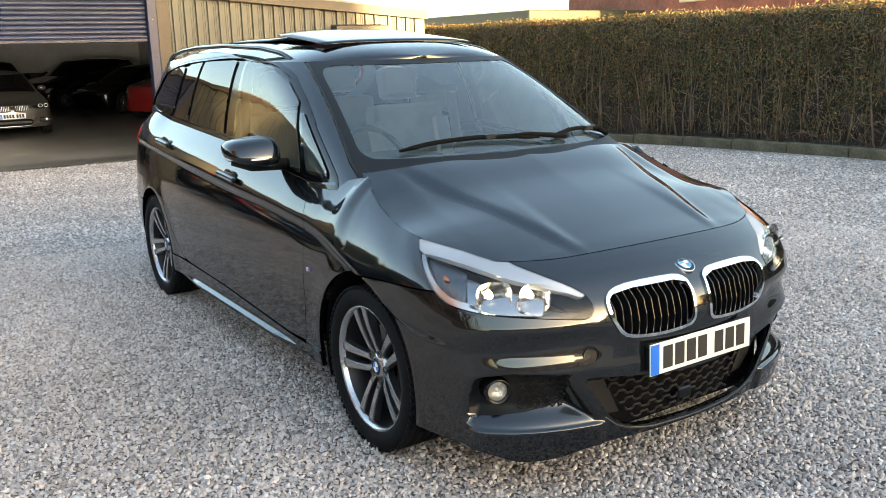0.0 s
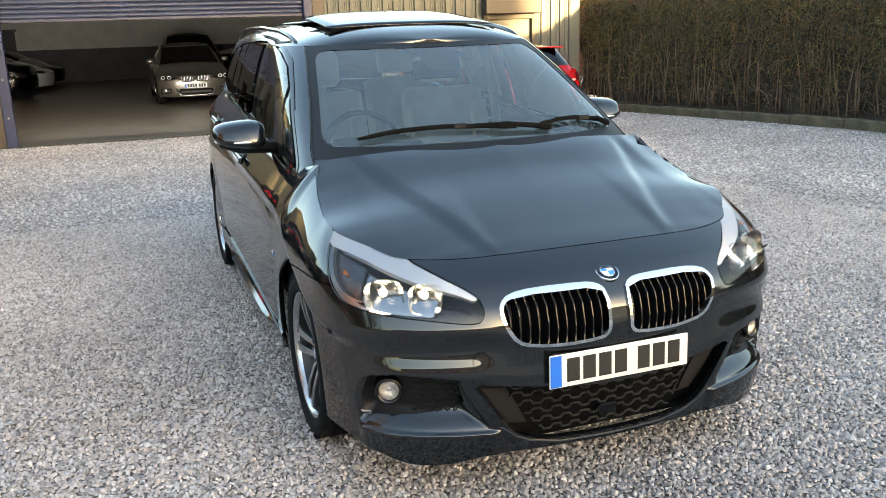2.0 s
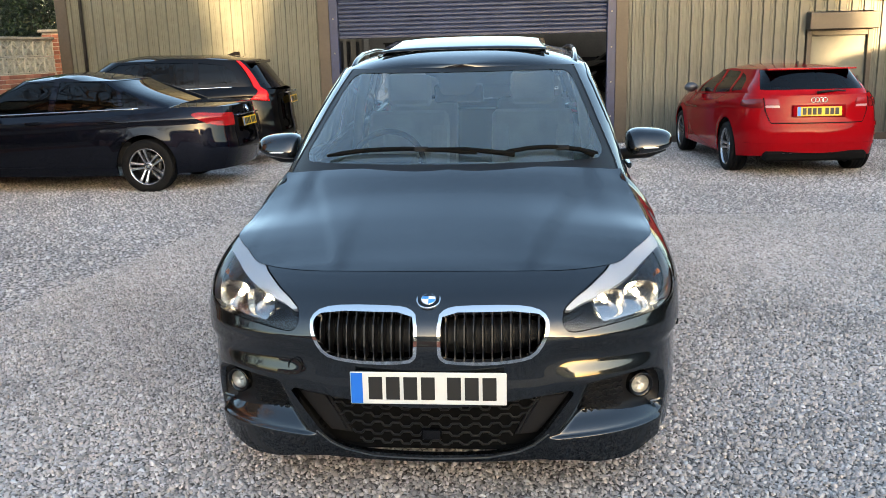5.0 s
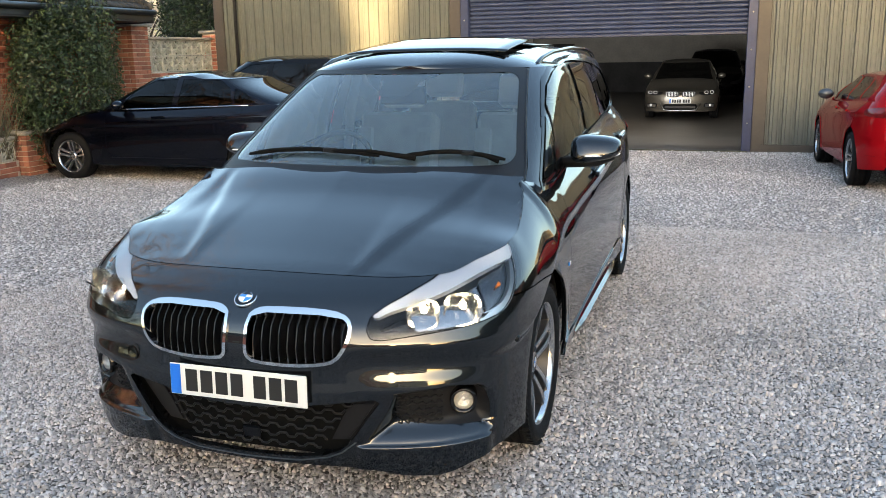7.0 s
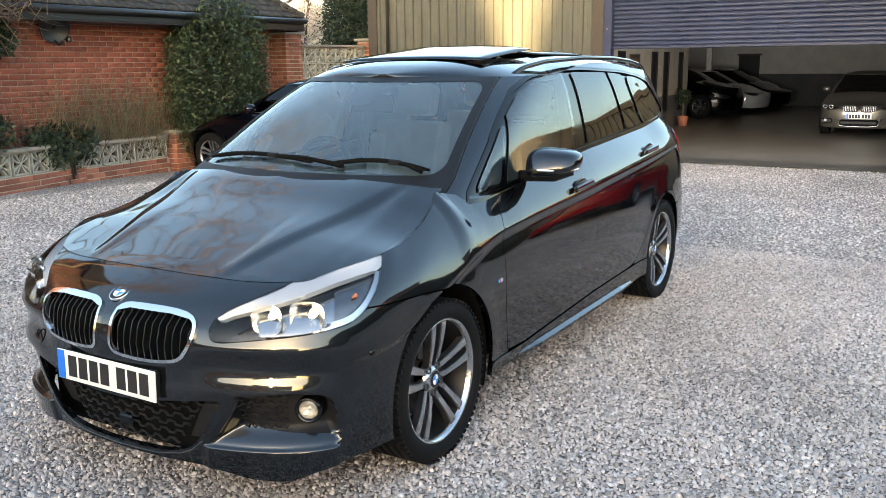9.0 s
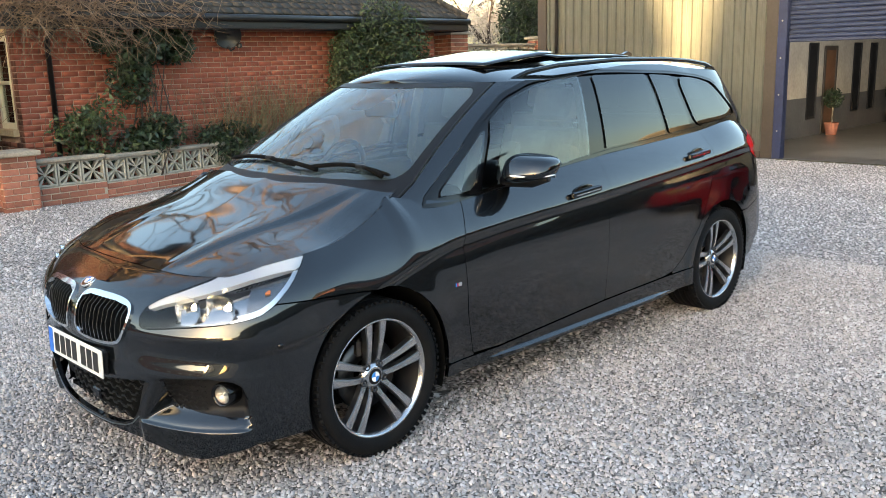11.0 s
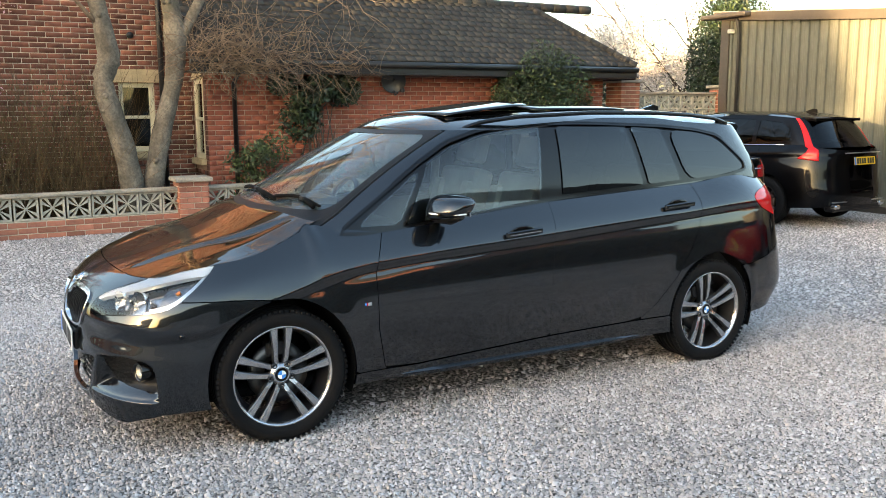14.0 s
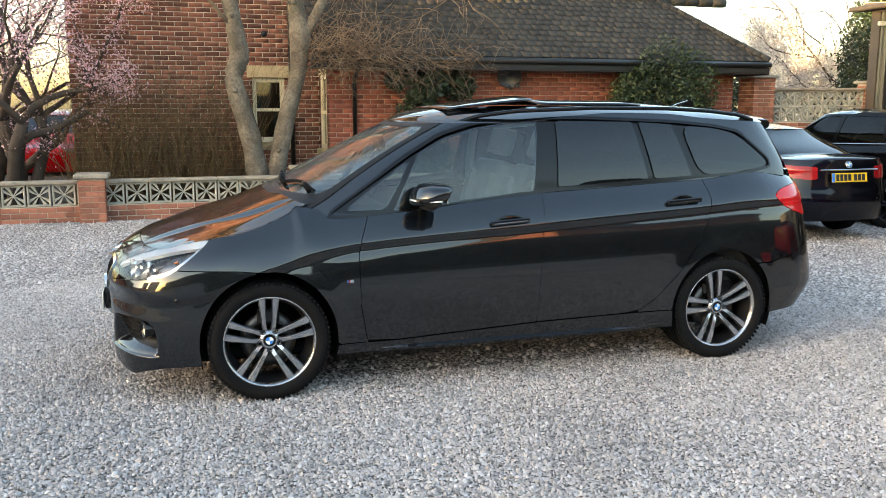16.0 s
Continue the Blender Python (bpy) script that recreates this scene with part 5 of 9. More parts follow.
def plate(parent, at, mat, w=0.52, h=0.111, flag=True):
    """A number plate with plain bars in place of its characters; local x across, -y outwards."""
    p = part("number_plate", boxmesh((-w / 2, 0, -h / 2), (w / 2, 0.006, h / 2), 0.002), mat, parent, "number plate with dark bars", at)
    s = w / 0.52
    if flag:
        part("plate_band", boxmesh((-w / 2 + 0.003, -0.0015, -h / 2 + 0.003), (-w / 2 + 0.042 * s, 0.003, h / 2 - 0.003)), CAR["plate_blue"], p)
    x = -w / 2 + 0.062 * s
    for k in range(7):
        x += 0.028 * s if k == 4 else 0.0
        part("plate_bar", boxmesh((x, -0.0015, -0.0395 * h / 0.111), (x + 0.046 * s, 0.003, 0.0395 * h / 0.111), 0.0006), CAR["ink"], p)
        x += 0.0585 * s
    return p


def roundel(parent, at, r, name="badge"):
    """A round badge: chrome rim, black ring, quartered middle; local -y outwards."""
    bm = bmesh.new()
    lathe(bm, [(0.004, r), (-0.003, r), (-0.005, r * 0.95), (-0.003, r * 0.9)], 36, "y")
    b = part(name, bm, CAR["chrome"], parent, "round enamel badge", at)
    bm = bmesh.new()
    lathe(bm, [(-0.003, r * 0.9), (-0.0035, r * 0.58)], 36, "y")
    part("badge_ring", bm, CAR["gloss"], b)
    bm = bmesh.new()
    lathe(bm, [(-0.0035, r * 0.62), (-0.006, r * 0.6), (-0.0055, r * 0.56)], 36, "y")
    part("badge_rim", bm, CAR["chrome"], b)
    for q in range(4):
        bm = bmesh.new()
        c = bm.verts.new((0, -0.005, 0))
        ring = [bm.verts.new((r * 0.57 * math.cos(a), -0.0045, r * 0.57 * math.sin(a))) for a in np.linspace(q * math.pi / 2, (q + 1) * math.pi / 2, 9)]
        for i in range(8):
            bm.faces.new((c, ring[i], ring[i + 1]))
        part("badge_field", bm, CAR["roundel_blue" if q % 2 else "roundel_white"], b)
    return b


def wheel_meshes(R=0.325, rim=0.245, width=0.225, style="double", seg=64):
    """The meshes of a wheel turned about x, its face towards +x, middle at 0."""
    out = {}
    h = width / 2
    bm = bmesh.new()
    side = [(h * 0.80, rim - 0.004), (h * 0.93, rim + 0.006), (h * 1.0, rim + 0.03), (h * 0.99, rim + 0.055), (h * 0.9, R - 0.013), (h * 0.78, R - 0.003)]
    tread = []
    for a in (0.52, 0.18, -0.18, -0.52):
        tread += [(h * (a + 0.045), R), (h * (a + 0.04), R - 0.008), (h * (a - 0.04), R - 0.008), (h * (a - 0.045), R)]
    prof = side + tread + [(-a, r) for a, r in side[::-1]]
    lathe(bm, prof, seg, "x")
    # shoulder blocks
    for k in range(72 if seg > 40 else 0):
        for s in (1, -1):
            m = Matrix.Rotation(2 * math.pi * k / 72, 4, "X")
            box(bm, (s * h * 0.88 - 0.014, -0.0085, R - 0.012), (s * h * 0.88 + 0.010, 0.0085, R - 0.0015), 0, m @ pose(0, 0, 0, 0, 0, s * 12))
    out["tyre"] = bm
    bm = bmesh.new()
    lathe(bm, [(h * 0.80, rim - 0.004), (h * 0.88, rim + 0.004), (h * 0.90, rim - 0.001), (h * 0.86, rim - 0.008), (h * 0.70, rim - 0.014)], seg, "x")
    out["rim"] = bm
    bm = bmesh.new()
    lathe(bm, [(h * 0.70, rim - 0.014), (0.0, rim - 0.035), (-h * 0.8, rim - 0.03), (-h * 0.85, rim)], seg, "x")
    out["barrel"] = bm
    spokes = []
    n = 5
    face = h * 0.66
    for k in range(n):
        for s in (-1, 1):
            bm = bmesh.new()
            m = Matrix.Rotation(2 * math.pi * k / n + math.pi / 2 * 0, 4, "X")
            if style == "double":
                secs = [(0.050, s * 0.021, 0.014, face - 0.020), (0.085, s * 0.026, 0.0125, face - 0.008), (0.15, s * 0.031, 0.0145, face + 0.006), (rim - 0.045, s * 0.035, 0.0185, face + 0.012), (rim - 0.012, s * 0.037, 0.021, face + 0.014)]
            else:
                secs = [(0.05, s * 0.016, 0.012, face - 0.02), (0.14, s * 0.024, 0.011, face), (rim - 0.012, s * 0.046, 0.014, face + 0.012)]
            rows = []
            for r, c, w, f in secs:
                rows.append([bm.verts.new(m @ Vector(q)) for q in ((f - 0.032, c - w, r), (f - 0.003, c - w, r), (f, c - w * 0.72, r), (f, c + w * 0.72, r), (f - 0.003, c + w, r), (f - 0.032, c + w, r))])
            for A, B in zip(rows, rows[1:]):
                for i in range(5):
                    bm.faces.new((A[i], A[i + 1], B[i + 1], B[i]))
            bmesh.ops.recalc_face_normals(bm, faces=bm.faces)
            for i, f in enumerate(bm.faces):
                f.material_index = 0 if i % 5 == 2 else 1
            spokes.append(bm)
    out["spokes"] = spokes
    bm = bmesh.new()
    lathe(bm, [(face - 0.04, 0.060), (face - 0.022, 0.058), (face - 0.014, 0.042), (face - 0.006, 0.034), (face - 0.010, 0.033), (face - 0.010, 0.0005)], 32, "x")
    out["hub"] = bm
    out["nuts"] = []
    for k in range(5):
        a = 2 * math.pi * (k + 0.5) / 5
        bm = bmesh.new()
        lathe(bm, [(face - 0.03, 0.014), (face - 0.012, 0.014), (face - 0.013, 0.0095), (face - 0.024, 0.009), (face - 0.024, 0.0003)], 10, "x", m=pose(0, 0.056 * math.sin(a), 0.056 * math.cos(a)))
        out["nuts"].append(bm)
    bm = bmesh.new()
    lathe(bm, [(0.012, 0.07), (0.012, 0.15), (-0.012, 0.15), (-0.012, 0.07)], 40, "x", close=True)
    out["disc"] = bm
    bm = boxmesh((-0.045, -0.06, 0.085), (0.04, 0.06, 0.165), 0.012)
    out["caliper"] = bm
    return out


def make_wheel(parent, at, R=0.325, rim=0.245, width=0.225, style="double", mat="alloy", detail=True, badge=True):
    w = new("wheel")
    w.parent = parent
    w.matrix_basis = at
    ms = wheel_meshes(R, rim, width, style, 64 if detail else 32)
    part("tyre", ms["tyre"], CAR["tyre"], w)
    part("rim", ms["rim"], CAR[mat], w, "silver alloy rim")
    part("rim_barrel", ms["barrel"], CAR["alloy_dark"], w)
    for s in ms["spokes"]:
        part("spoke", s, [CAR[mat], CAR["alloy_grey"]], w)
    part("hub", ms["hub"], CAR[mat], w)
    for s in ms["nuts"]:
        if detail:
            part("wheel_bolt", s, CAR["alloy_dark"], w)
        else:
            s.free()
    part("brake_disc", ms["disc"], CAR["disc"], w)
    part("brake_caliper", ms["caliper"], CAR["alloy_dark"], w)
    if badge:
        bm = bmesh.new()
        lathe(bm, [(width * 0.33 - 0.008, 0.033), (width * 0.33 - 0.006, 0.022)], 24, "x")
        part("cap_ring", bm, CAR["gloss"], w)
        for q in range(4):
            bm = bmesh.new()
            c = bm.verts.new((width * 0.33 - 0.005, 0, 0))
            ring = [bm.verts.new((width * 0.33 - 0.006, 0.021 * math.cos(a), 0.021 * math.sin(a))) for a in np.linspace(q * math.pi / 2, (q + 1) * math.pi / 2, 6)]
            for i in range(5):
                bm.faces.new((c, ring[i], ring[i + 1]))
            part("cap_field", bm, CAR["roundel_blue" if q % 2 else "roundel_white"] if detail else CAR["satin"], w)
    return w


def seat(parent, x, y, z, mat, scale=1.0, name="seat"):
    """A front seat: cushion, back and headrest, facing -y."""
    s = new(name)
    s.parent = parent
    s.matrix_basis = pose(x, y, z) @ Matrix.Scale(scale, 4)
    part("seat_cushion", boxmesh((-0.25, -0.25, 0.0), (0.25, 0.28, 0.16), 0.06, seg=3), mat, s)
    m = pose(0, 0.26, 0.1, -16)
    part("seat_back", boxmesh((-0.24, -0.06, 0.0), (0.24, 0.09, 0.60), 0.06, m, 3), mat, s)
    part("headrest", boxmesh((-0.13, -0.04, 0.64), (0.13, 0.07, 0.83), 0.045, m, 3), mat, s)
    for sx in (-0.19, 0.19):
        part("seat_bolster", boxmesh((sx - 0.05, -0.1, 0.08), (sx + 0.05, 0.03, 0.5), 0.035, m, 2), mat, s)
    return s

# ---- the grey people carrier in the middle of the yard ----
def hero_shape():
    s = Shape(
        nf=7.0, nr=6.5, kf=0.27, kr=0.13, ycf=0.08, ycr=2.72,
        yf=curve((0.15, -0.825), (0.2, -0.838), (0.3, -0.853), (0.41, -0.862), (0.46, -0.862), (0.50, -0.858), (0.54, -0.859), (0.60, -0.864), (0.65, -0.855), (0.68, -0.843), (0.72, -0.812), (0.76, -0.769), (0.80, -0.70), (0.84, -0.616), (0.89, -0.53), (1.05, -0.30)),
        yr=curve((0.15, 3.50), (0.3, 3.60), (0.45, 3.69), (0.62, 3.66), (0.8, 3.62), (1.05, 3.58), (1.2, 3.52)),
        W0=curve((0.15, 0.864), (0.22, 0.876), (0.33, 0.886), (0.45, 0.893), (0.63, 0.902), (0.80, 0.90), (0.95, 0.888), (1.1, 0.862), (1.2, 0.83)),
        taper=curve((-1, 1), (2.1, 1), (2.8, 0.985), (3.2, 0.965), (3.7, 0.93)),
        zt=curve((-0.87, 0.82), (-0.80, 0.812), (-0.74, 0.818), (-0.68, 0.85), (-0.60, 0.872), (-0.50, 0.886), (-0.38, 0.895), (-0.28, 0.91), (-0.08, 0.956), (0.08, 1.000), (0.18, 1.036), (0.28, 1.028), (0.40, 1.002), (0.58, 0.982), (1.585, 1.078), (2.67, 1.135), (3.1, 1.175), (3.3, 1.15), (3.7, 1.06)),
        zb=curve((-0.87, 0.195), (-0.81, 0.190), (-0.765, 0.164), (-0.725, 0.159), (-0.64, 0.192), (-0.54, 0.214), (-0.35, 0.224), (0.3, 0.235), (2.4, 0.24), (3.0, 0.26), (3.7, 0.30)),
        A=curve((-0.87, 0.0), (-0.80, 0.003), (-0.70, 0.010), (-0.60, 0.028), (-0.50, 0.064), (-0.35, 0.089), (-0.2, 0.103), (0.03, 0.124), (0.16, 0.142), (0.27, 0.142), (0.38, 0.117), (0.50, 0.095), (0.65, 0.085), (0.80, 0.083), (1.6, 0.095), (2.7, 0.10), (3.2, 0.10)),
        D=curve((-0.87, 0.15), (-0.3, 0.2), (0.1, 0.30), (0.35, 0.29), (0.75, 0.23), (3.5, 0.24)),
        crease=curve((-0.9, 0.575), (-0.4, 0.60), (-0.1, 0.70), (0.3, 0.81), (0.5, 0.842), (1.5, 0.905), (2.5, 0.965), (3.2, 1.0), (3.7, 1.0)), dent=0.02,
        axles=(0.0, 2.78), wheel_r=0.325, arch=0.37, flare=0.008,
        gn=6.0, gnr=5.0, gk=0.30, gkr=0.12, gb=0.70, gbr=0.55,
        gW=curve((0.93, 0.812), (1.06, 0.780), (1.2, 0.752), (1.31, 0.722), (1.4, 0.692), (1.49, 0.648), (1.53, 0.615)),
        gtaper=curve((-1, 1), (1.8, 1), (2.6, 0.985), (3.2, 0.95)),
        gyf=curve((0.93, -0.17), (1.04, 0.03), (1.2, 0.33), (1.35, 0.62), (1.47, 0.88), (1.52, 1.0)),
        gyr=curve((1.0, 3.60), (1.2, 3.52), (1.35, 3.43), (1.45, 3.37), (1.52, 3.33)),
        gz0=curve((-0.3, 1.0), (0.1, 1.02), (0.22, 1.0), (0.32, 0.955), (0.55, 0.955), (1.585, 1.062), (2.67, 1.118), (3.1, 1.155), (3.3, 1.13), (3.7, 1.05)),
        ze=curve((0.2, 1.47), (0.8, 1.475), (1.2, 1.515), (1.7, 1.53), (2.4, 1.525), (2.9, 1.50), (3.3, 1.475), (3.6, 1.465)),
        zc=curve((0.85, 1.475), (1.0, 1.53), (1.15, 1.56), (1.3, 1.575), (1.5, 1.588), (1.8, 1.602), (2.3, 1.60), (2.8, 1.578), (3.2, 1.538), (3.4, 1.50)),
    )
    hz = curve((-0.9, 0.74), (-0.72, 0.815), (-0.66, 0.836), (-0.5, 0.876), (-0.3, 0.930), (-0.1, 0.988), (0.10, 1.066), (0.25, 1.11))
    hx = curve((-0.75, 0.45), (-0.633, 0.52), (-0.577, 0.617), (-0.468, 0.704), (-0.364, 0.77), (-0.286, 0.797), (-0.1, 0.793), (0.009, 0.78), (0.13, 0.747), (0.205, 0.715))
    hs = curve((-0.75, 0.80), (-0.633, 0.808), (-0.577, 0.812), (-0.468, 0.838), (-0.364, 0.865), (-0.286, 0.881), (-0.144, 0.901), (0.009, 0.945), (0.13, 1.0), (0.211, 1.040))
    hr = curve((-0.7, 0.32), (-0.3, 0.44), (0.2, 0.60))

    def bon_h(x, y):
        q = np.clip(np.abs(x) / hx(y), 0, 1.2)
        z = hz(y) - (hz(y) - hs(y)) * q ** 2.4
        t = np.clip((hr(y) - np.abs(x)) / 0.07 + 0.5, 0, 1)
        return z + 0.013 * t * t * (3 - 2 * t)
    s.bon_h = bon_h
    s.cowl = curve((0, 0.10), (0.4, 0.132), (0.62, 0.18), (0.717, 0.222), (0.9, 0.36))
    s.cowl_z = curve((0, 1.076), (0.4, 1.071), (0.62, 1.056), (0.717, 1.046), (0.9, 1.05))
    us = np.linspace(0.1, 0.5, 2000)
    s.u_bon = float(us[np.argmin(np.abs(s.lower(us, 1.0)[:, 1] - 0.212))])
    s.bon_x = float(s.lower(us, 1.0)[us < s.u_bon, 0].max())
    edge = s.lower(us, 1.0)
    s.u_wide = float(us[us < s.u_bon][np.argmax(edge[us < s.u_bon, 0])])
    s.u_end = float(us[(us < s.u_bon) & (edge[:, 1] < 0.178)].max())
    return s


HERO = hero_shape()
GREY = paint_material("paint_mineral_grey", (0.0132, 0.0154, 0.0182), 0.3, 0.36, 0.9, 1.66)

# outlines on the flank (y, z), on the nose (x, z) and round the front corner (x + y, z)
DOOR_F = [(0.549, 1.2), (0.549, 0.968), (0.505, 0.86), (0.486, 0.77), (0.492, 0.5), (0.525, 0.302), (0.70, 0.293), (1.531, 0.334), (1.537, 0.5), (1.557, 0.8), (1.585, 1.078), (1.585, 1.25)]
DOOR_R = [(1.585, 1.25), (1.585, 1.078), (1.557, 0.8), (1.537, 0.5), (1.531, 0.334), (2.09, 0.345), (2.2, 0.36), (2.30, 0.42), (2.46, 0.58), (2.58, 0.74), (2.655, 0.88), (2.685, 1.016), (2.672, 1.10), (2.672, 1.3)]
SEAM_F = [(-0.478, 0.90), (-0.466, 0.735), (-0.27, 0.727), (-0.16, 0.722), (0.05, 0.70), (0.10, 0.688), (0.20, 0.62), (0.28, 0.55), (0.33, 0.40), (0.36, 0.0)]
KIDNEY = rounded([(0.036, 0.60), (0.036, 0.705), (0.06, 0.725), (0.106, 0.732), (0.279, 0.731), (0.36, 0.72), (0.395, 0.695), (0.396, 0.66), (0.385, 0.625), (0.35, 0.578), (0.30, 0.563), (0.198, 0.555), (0.066, 0.562), (0.042, 0.578)], 1, 0.25)
LAMP = rounded([(-0.345, 0.68), (-0.338, 0.653), (-0.30, 0.648), (-0.20, 0.657), (-0.09, 0.666), (0.15, 0.682), (0.31, 0.70), (0.385, 0.732), (0.46, 0.794), (0.503, 0.862), (0.50, 0.91), (0.40, 0.90), (0.25, 0.87), (0.05, 0.812), (-0.10, 0.778), (-0.23, 0.745), (-0.31, 0.715)], 1, 0.2)
INTAKE = rounded([(-0.26, 0.226), (0.0, 0.220), (0.26, 0.226), (0.345, 0.256), (0.385, 0.292), (0.44, 0.37), (0.497, 0.450), (0.36, 0.432), (0.116, 0.402), (-0.116, 0.402), (-0.36, 0.432), (-0.497, 0.450), (-0.44, 0.37), (-0.385, 0.292), (-0.345, 0.256)], 1, 0.2)
FOG = rounded([(-0.264, 0.466), (-0.115, 0.478), (0.02, 0.484), (0.155, 0.468), (0.205, 0.445), (0.235, 0.39), (0.238, 0.284), (0.0, 0.274), (-0.25, 0.266), (-0.392, 0.272), (-0.345, 0.365)], 1, 0.12)
FIN = [(-0.42, 0.25), (-0.36, 0.365), (-0.28, 0.49), (-0.235, 0.49), (-0.222, 0.40), (-0.20, 0.352), (-0.15, 0.338), (-0.04, 0.326), (0.12, 0.316), (0.26, 0.310), (0.26, 0.25)]
TAIL = rounded([(3.165, 1.018), (3.20, 1.045), (3.26, 1.062), (3.40, 1.082), (3.9, 1.09), (3.9, 0.872), (3.48, 0.872), (3.40, 0.89), (3.27, 0.935), (3.19, 0.985)], 1, 0.2)
ARCHES = [sd_arch(0.0, 0.325, 0.364, 0.385), sd_arch(2.78, 0.325, 0.362, 0.375)]
G_FRONT = rounded([(0.42, 1.005), (0.66, 1.005), (0.805, 1.255), (0.80, 1.272)], 1, 0.1)
G_DOOR = [(0.70, 1.0), (1.545, 1.082), (1.60, 1.483), (1.42, 1.478), (1.22, 1.448), (1.02, 1.392), (0.86, 1.306)]
G_REAR = [(1.70, 1.105), (2.30, 1.135), (2.225, 1.478), (1.72, 1.486)]
G_VENT = [(2.345, 1.137), (2.605, 1.148), (2.50, 1.462), (2.27, 1.476)]
G_QUARTER = rounded([(2.665, 1.152), (2.90, 1.158), (3.17, 1.195), (3.175, 1.235), (2.97, 1.40), (2.80, 1.438), (2.56, 1.455)], 2, 0.18)
G_SIDE = rounded([(0.30, 0.975), (0.55, 0.966), (1.585, 1.078), (2.67, 1.138), (3.0, 1.155), (3.205, 1.19), (3.195, 1.25), (2.99, 1.418), (2.80, 1.455), (2.5, 1.482), (1.9, 1.505), (1.45, 1.502), (1.2, 1.472), (1.0, 1.412), (0.80, 1.302)], 1, 0.12)


def ease(t):
    t = np.clip(t, 0, 1)
    return t * t * (3 - 2 * t)


def bumper_form(x, y, z):
    """How far the front bumper stands out of its plain shape: shelf, hollow, brow, fog pocket and corner blade."""
    q = x + y
    front = ease((-0.20 - y) / 0.16)
    side = ease((q + 0.50) / 0.20) * (1 - ease((q + 0.02) / 0.30))
    d = 0.006 * np.exp(-((z - 0.625) / 0.024) ** 2) * ease((q + 0.50) / 0.20) * (1 - ease((q - 0.05) / 0.3))
    d = d - 0.012 * np.exp(-((z - 0.570) / 0.048) ** 2) * side + 0.008 * np.exp(-((z - 0.488) / 0.034) ** 2) * side
    flat = np.stack([q.ravel(), z.ravel()], -1)
    sd = np.full(len(flat), 1.0)
    near = (np.abs(flat[:, 0] + 0.08) < 0.36) & (np.abs(flat[:, 1] - 0.375) < 0.13) & (y.ravel() < 0.1)
    if near.any():
        sd[near] = poly_sd(flat[near], FOG)
    sd = sd.reshape(q.shape)
    inner = (q + 0.392) * 0.83 - (z - 0.272) * 0.545
    pocket = np.minimum(np.minimum(ease((z - 0.274) / 0.075), ease(inner / 0.085)), ease(-sd / 0.022))
    d = d - 0.062 * pocket
    d = d + 0.013 * ease((0.281 - z) / 0.009) * ease((q + 0.42) / 0.05) * (1 - ease((q - 0.19) / 0.07))
    return d * front


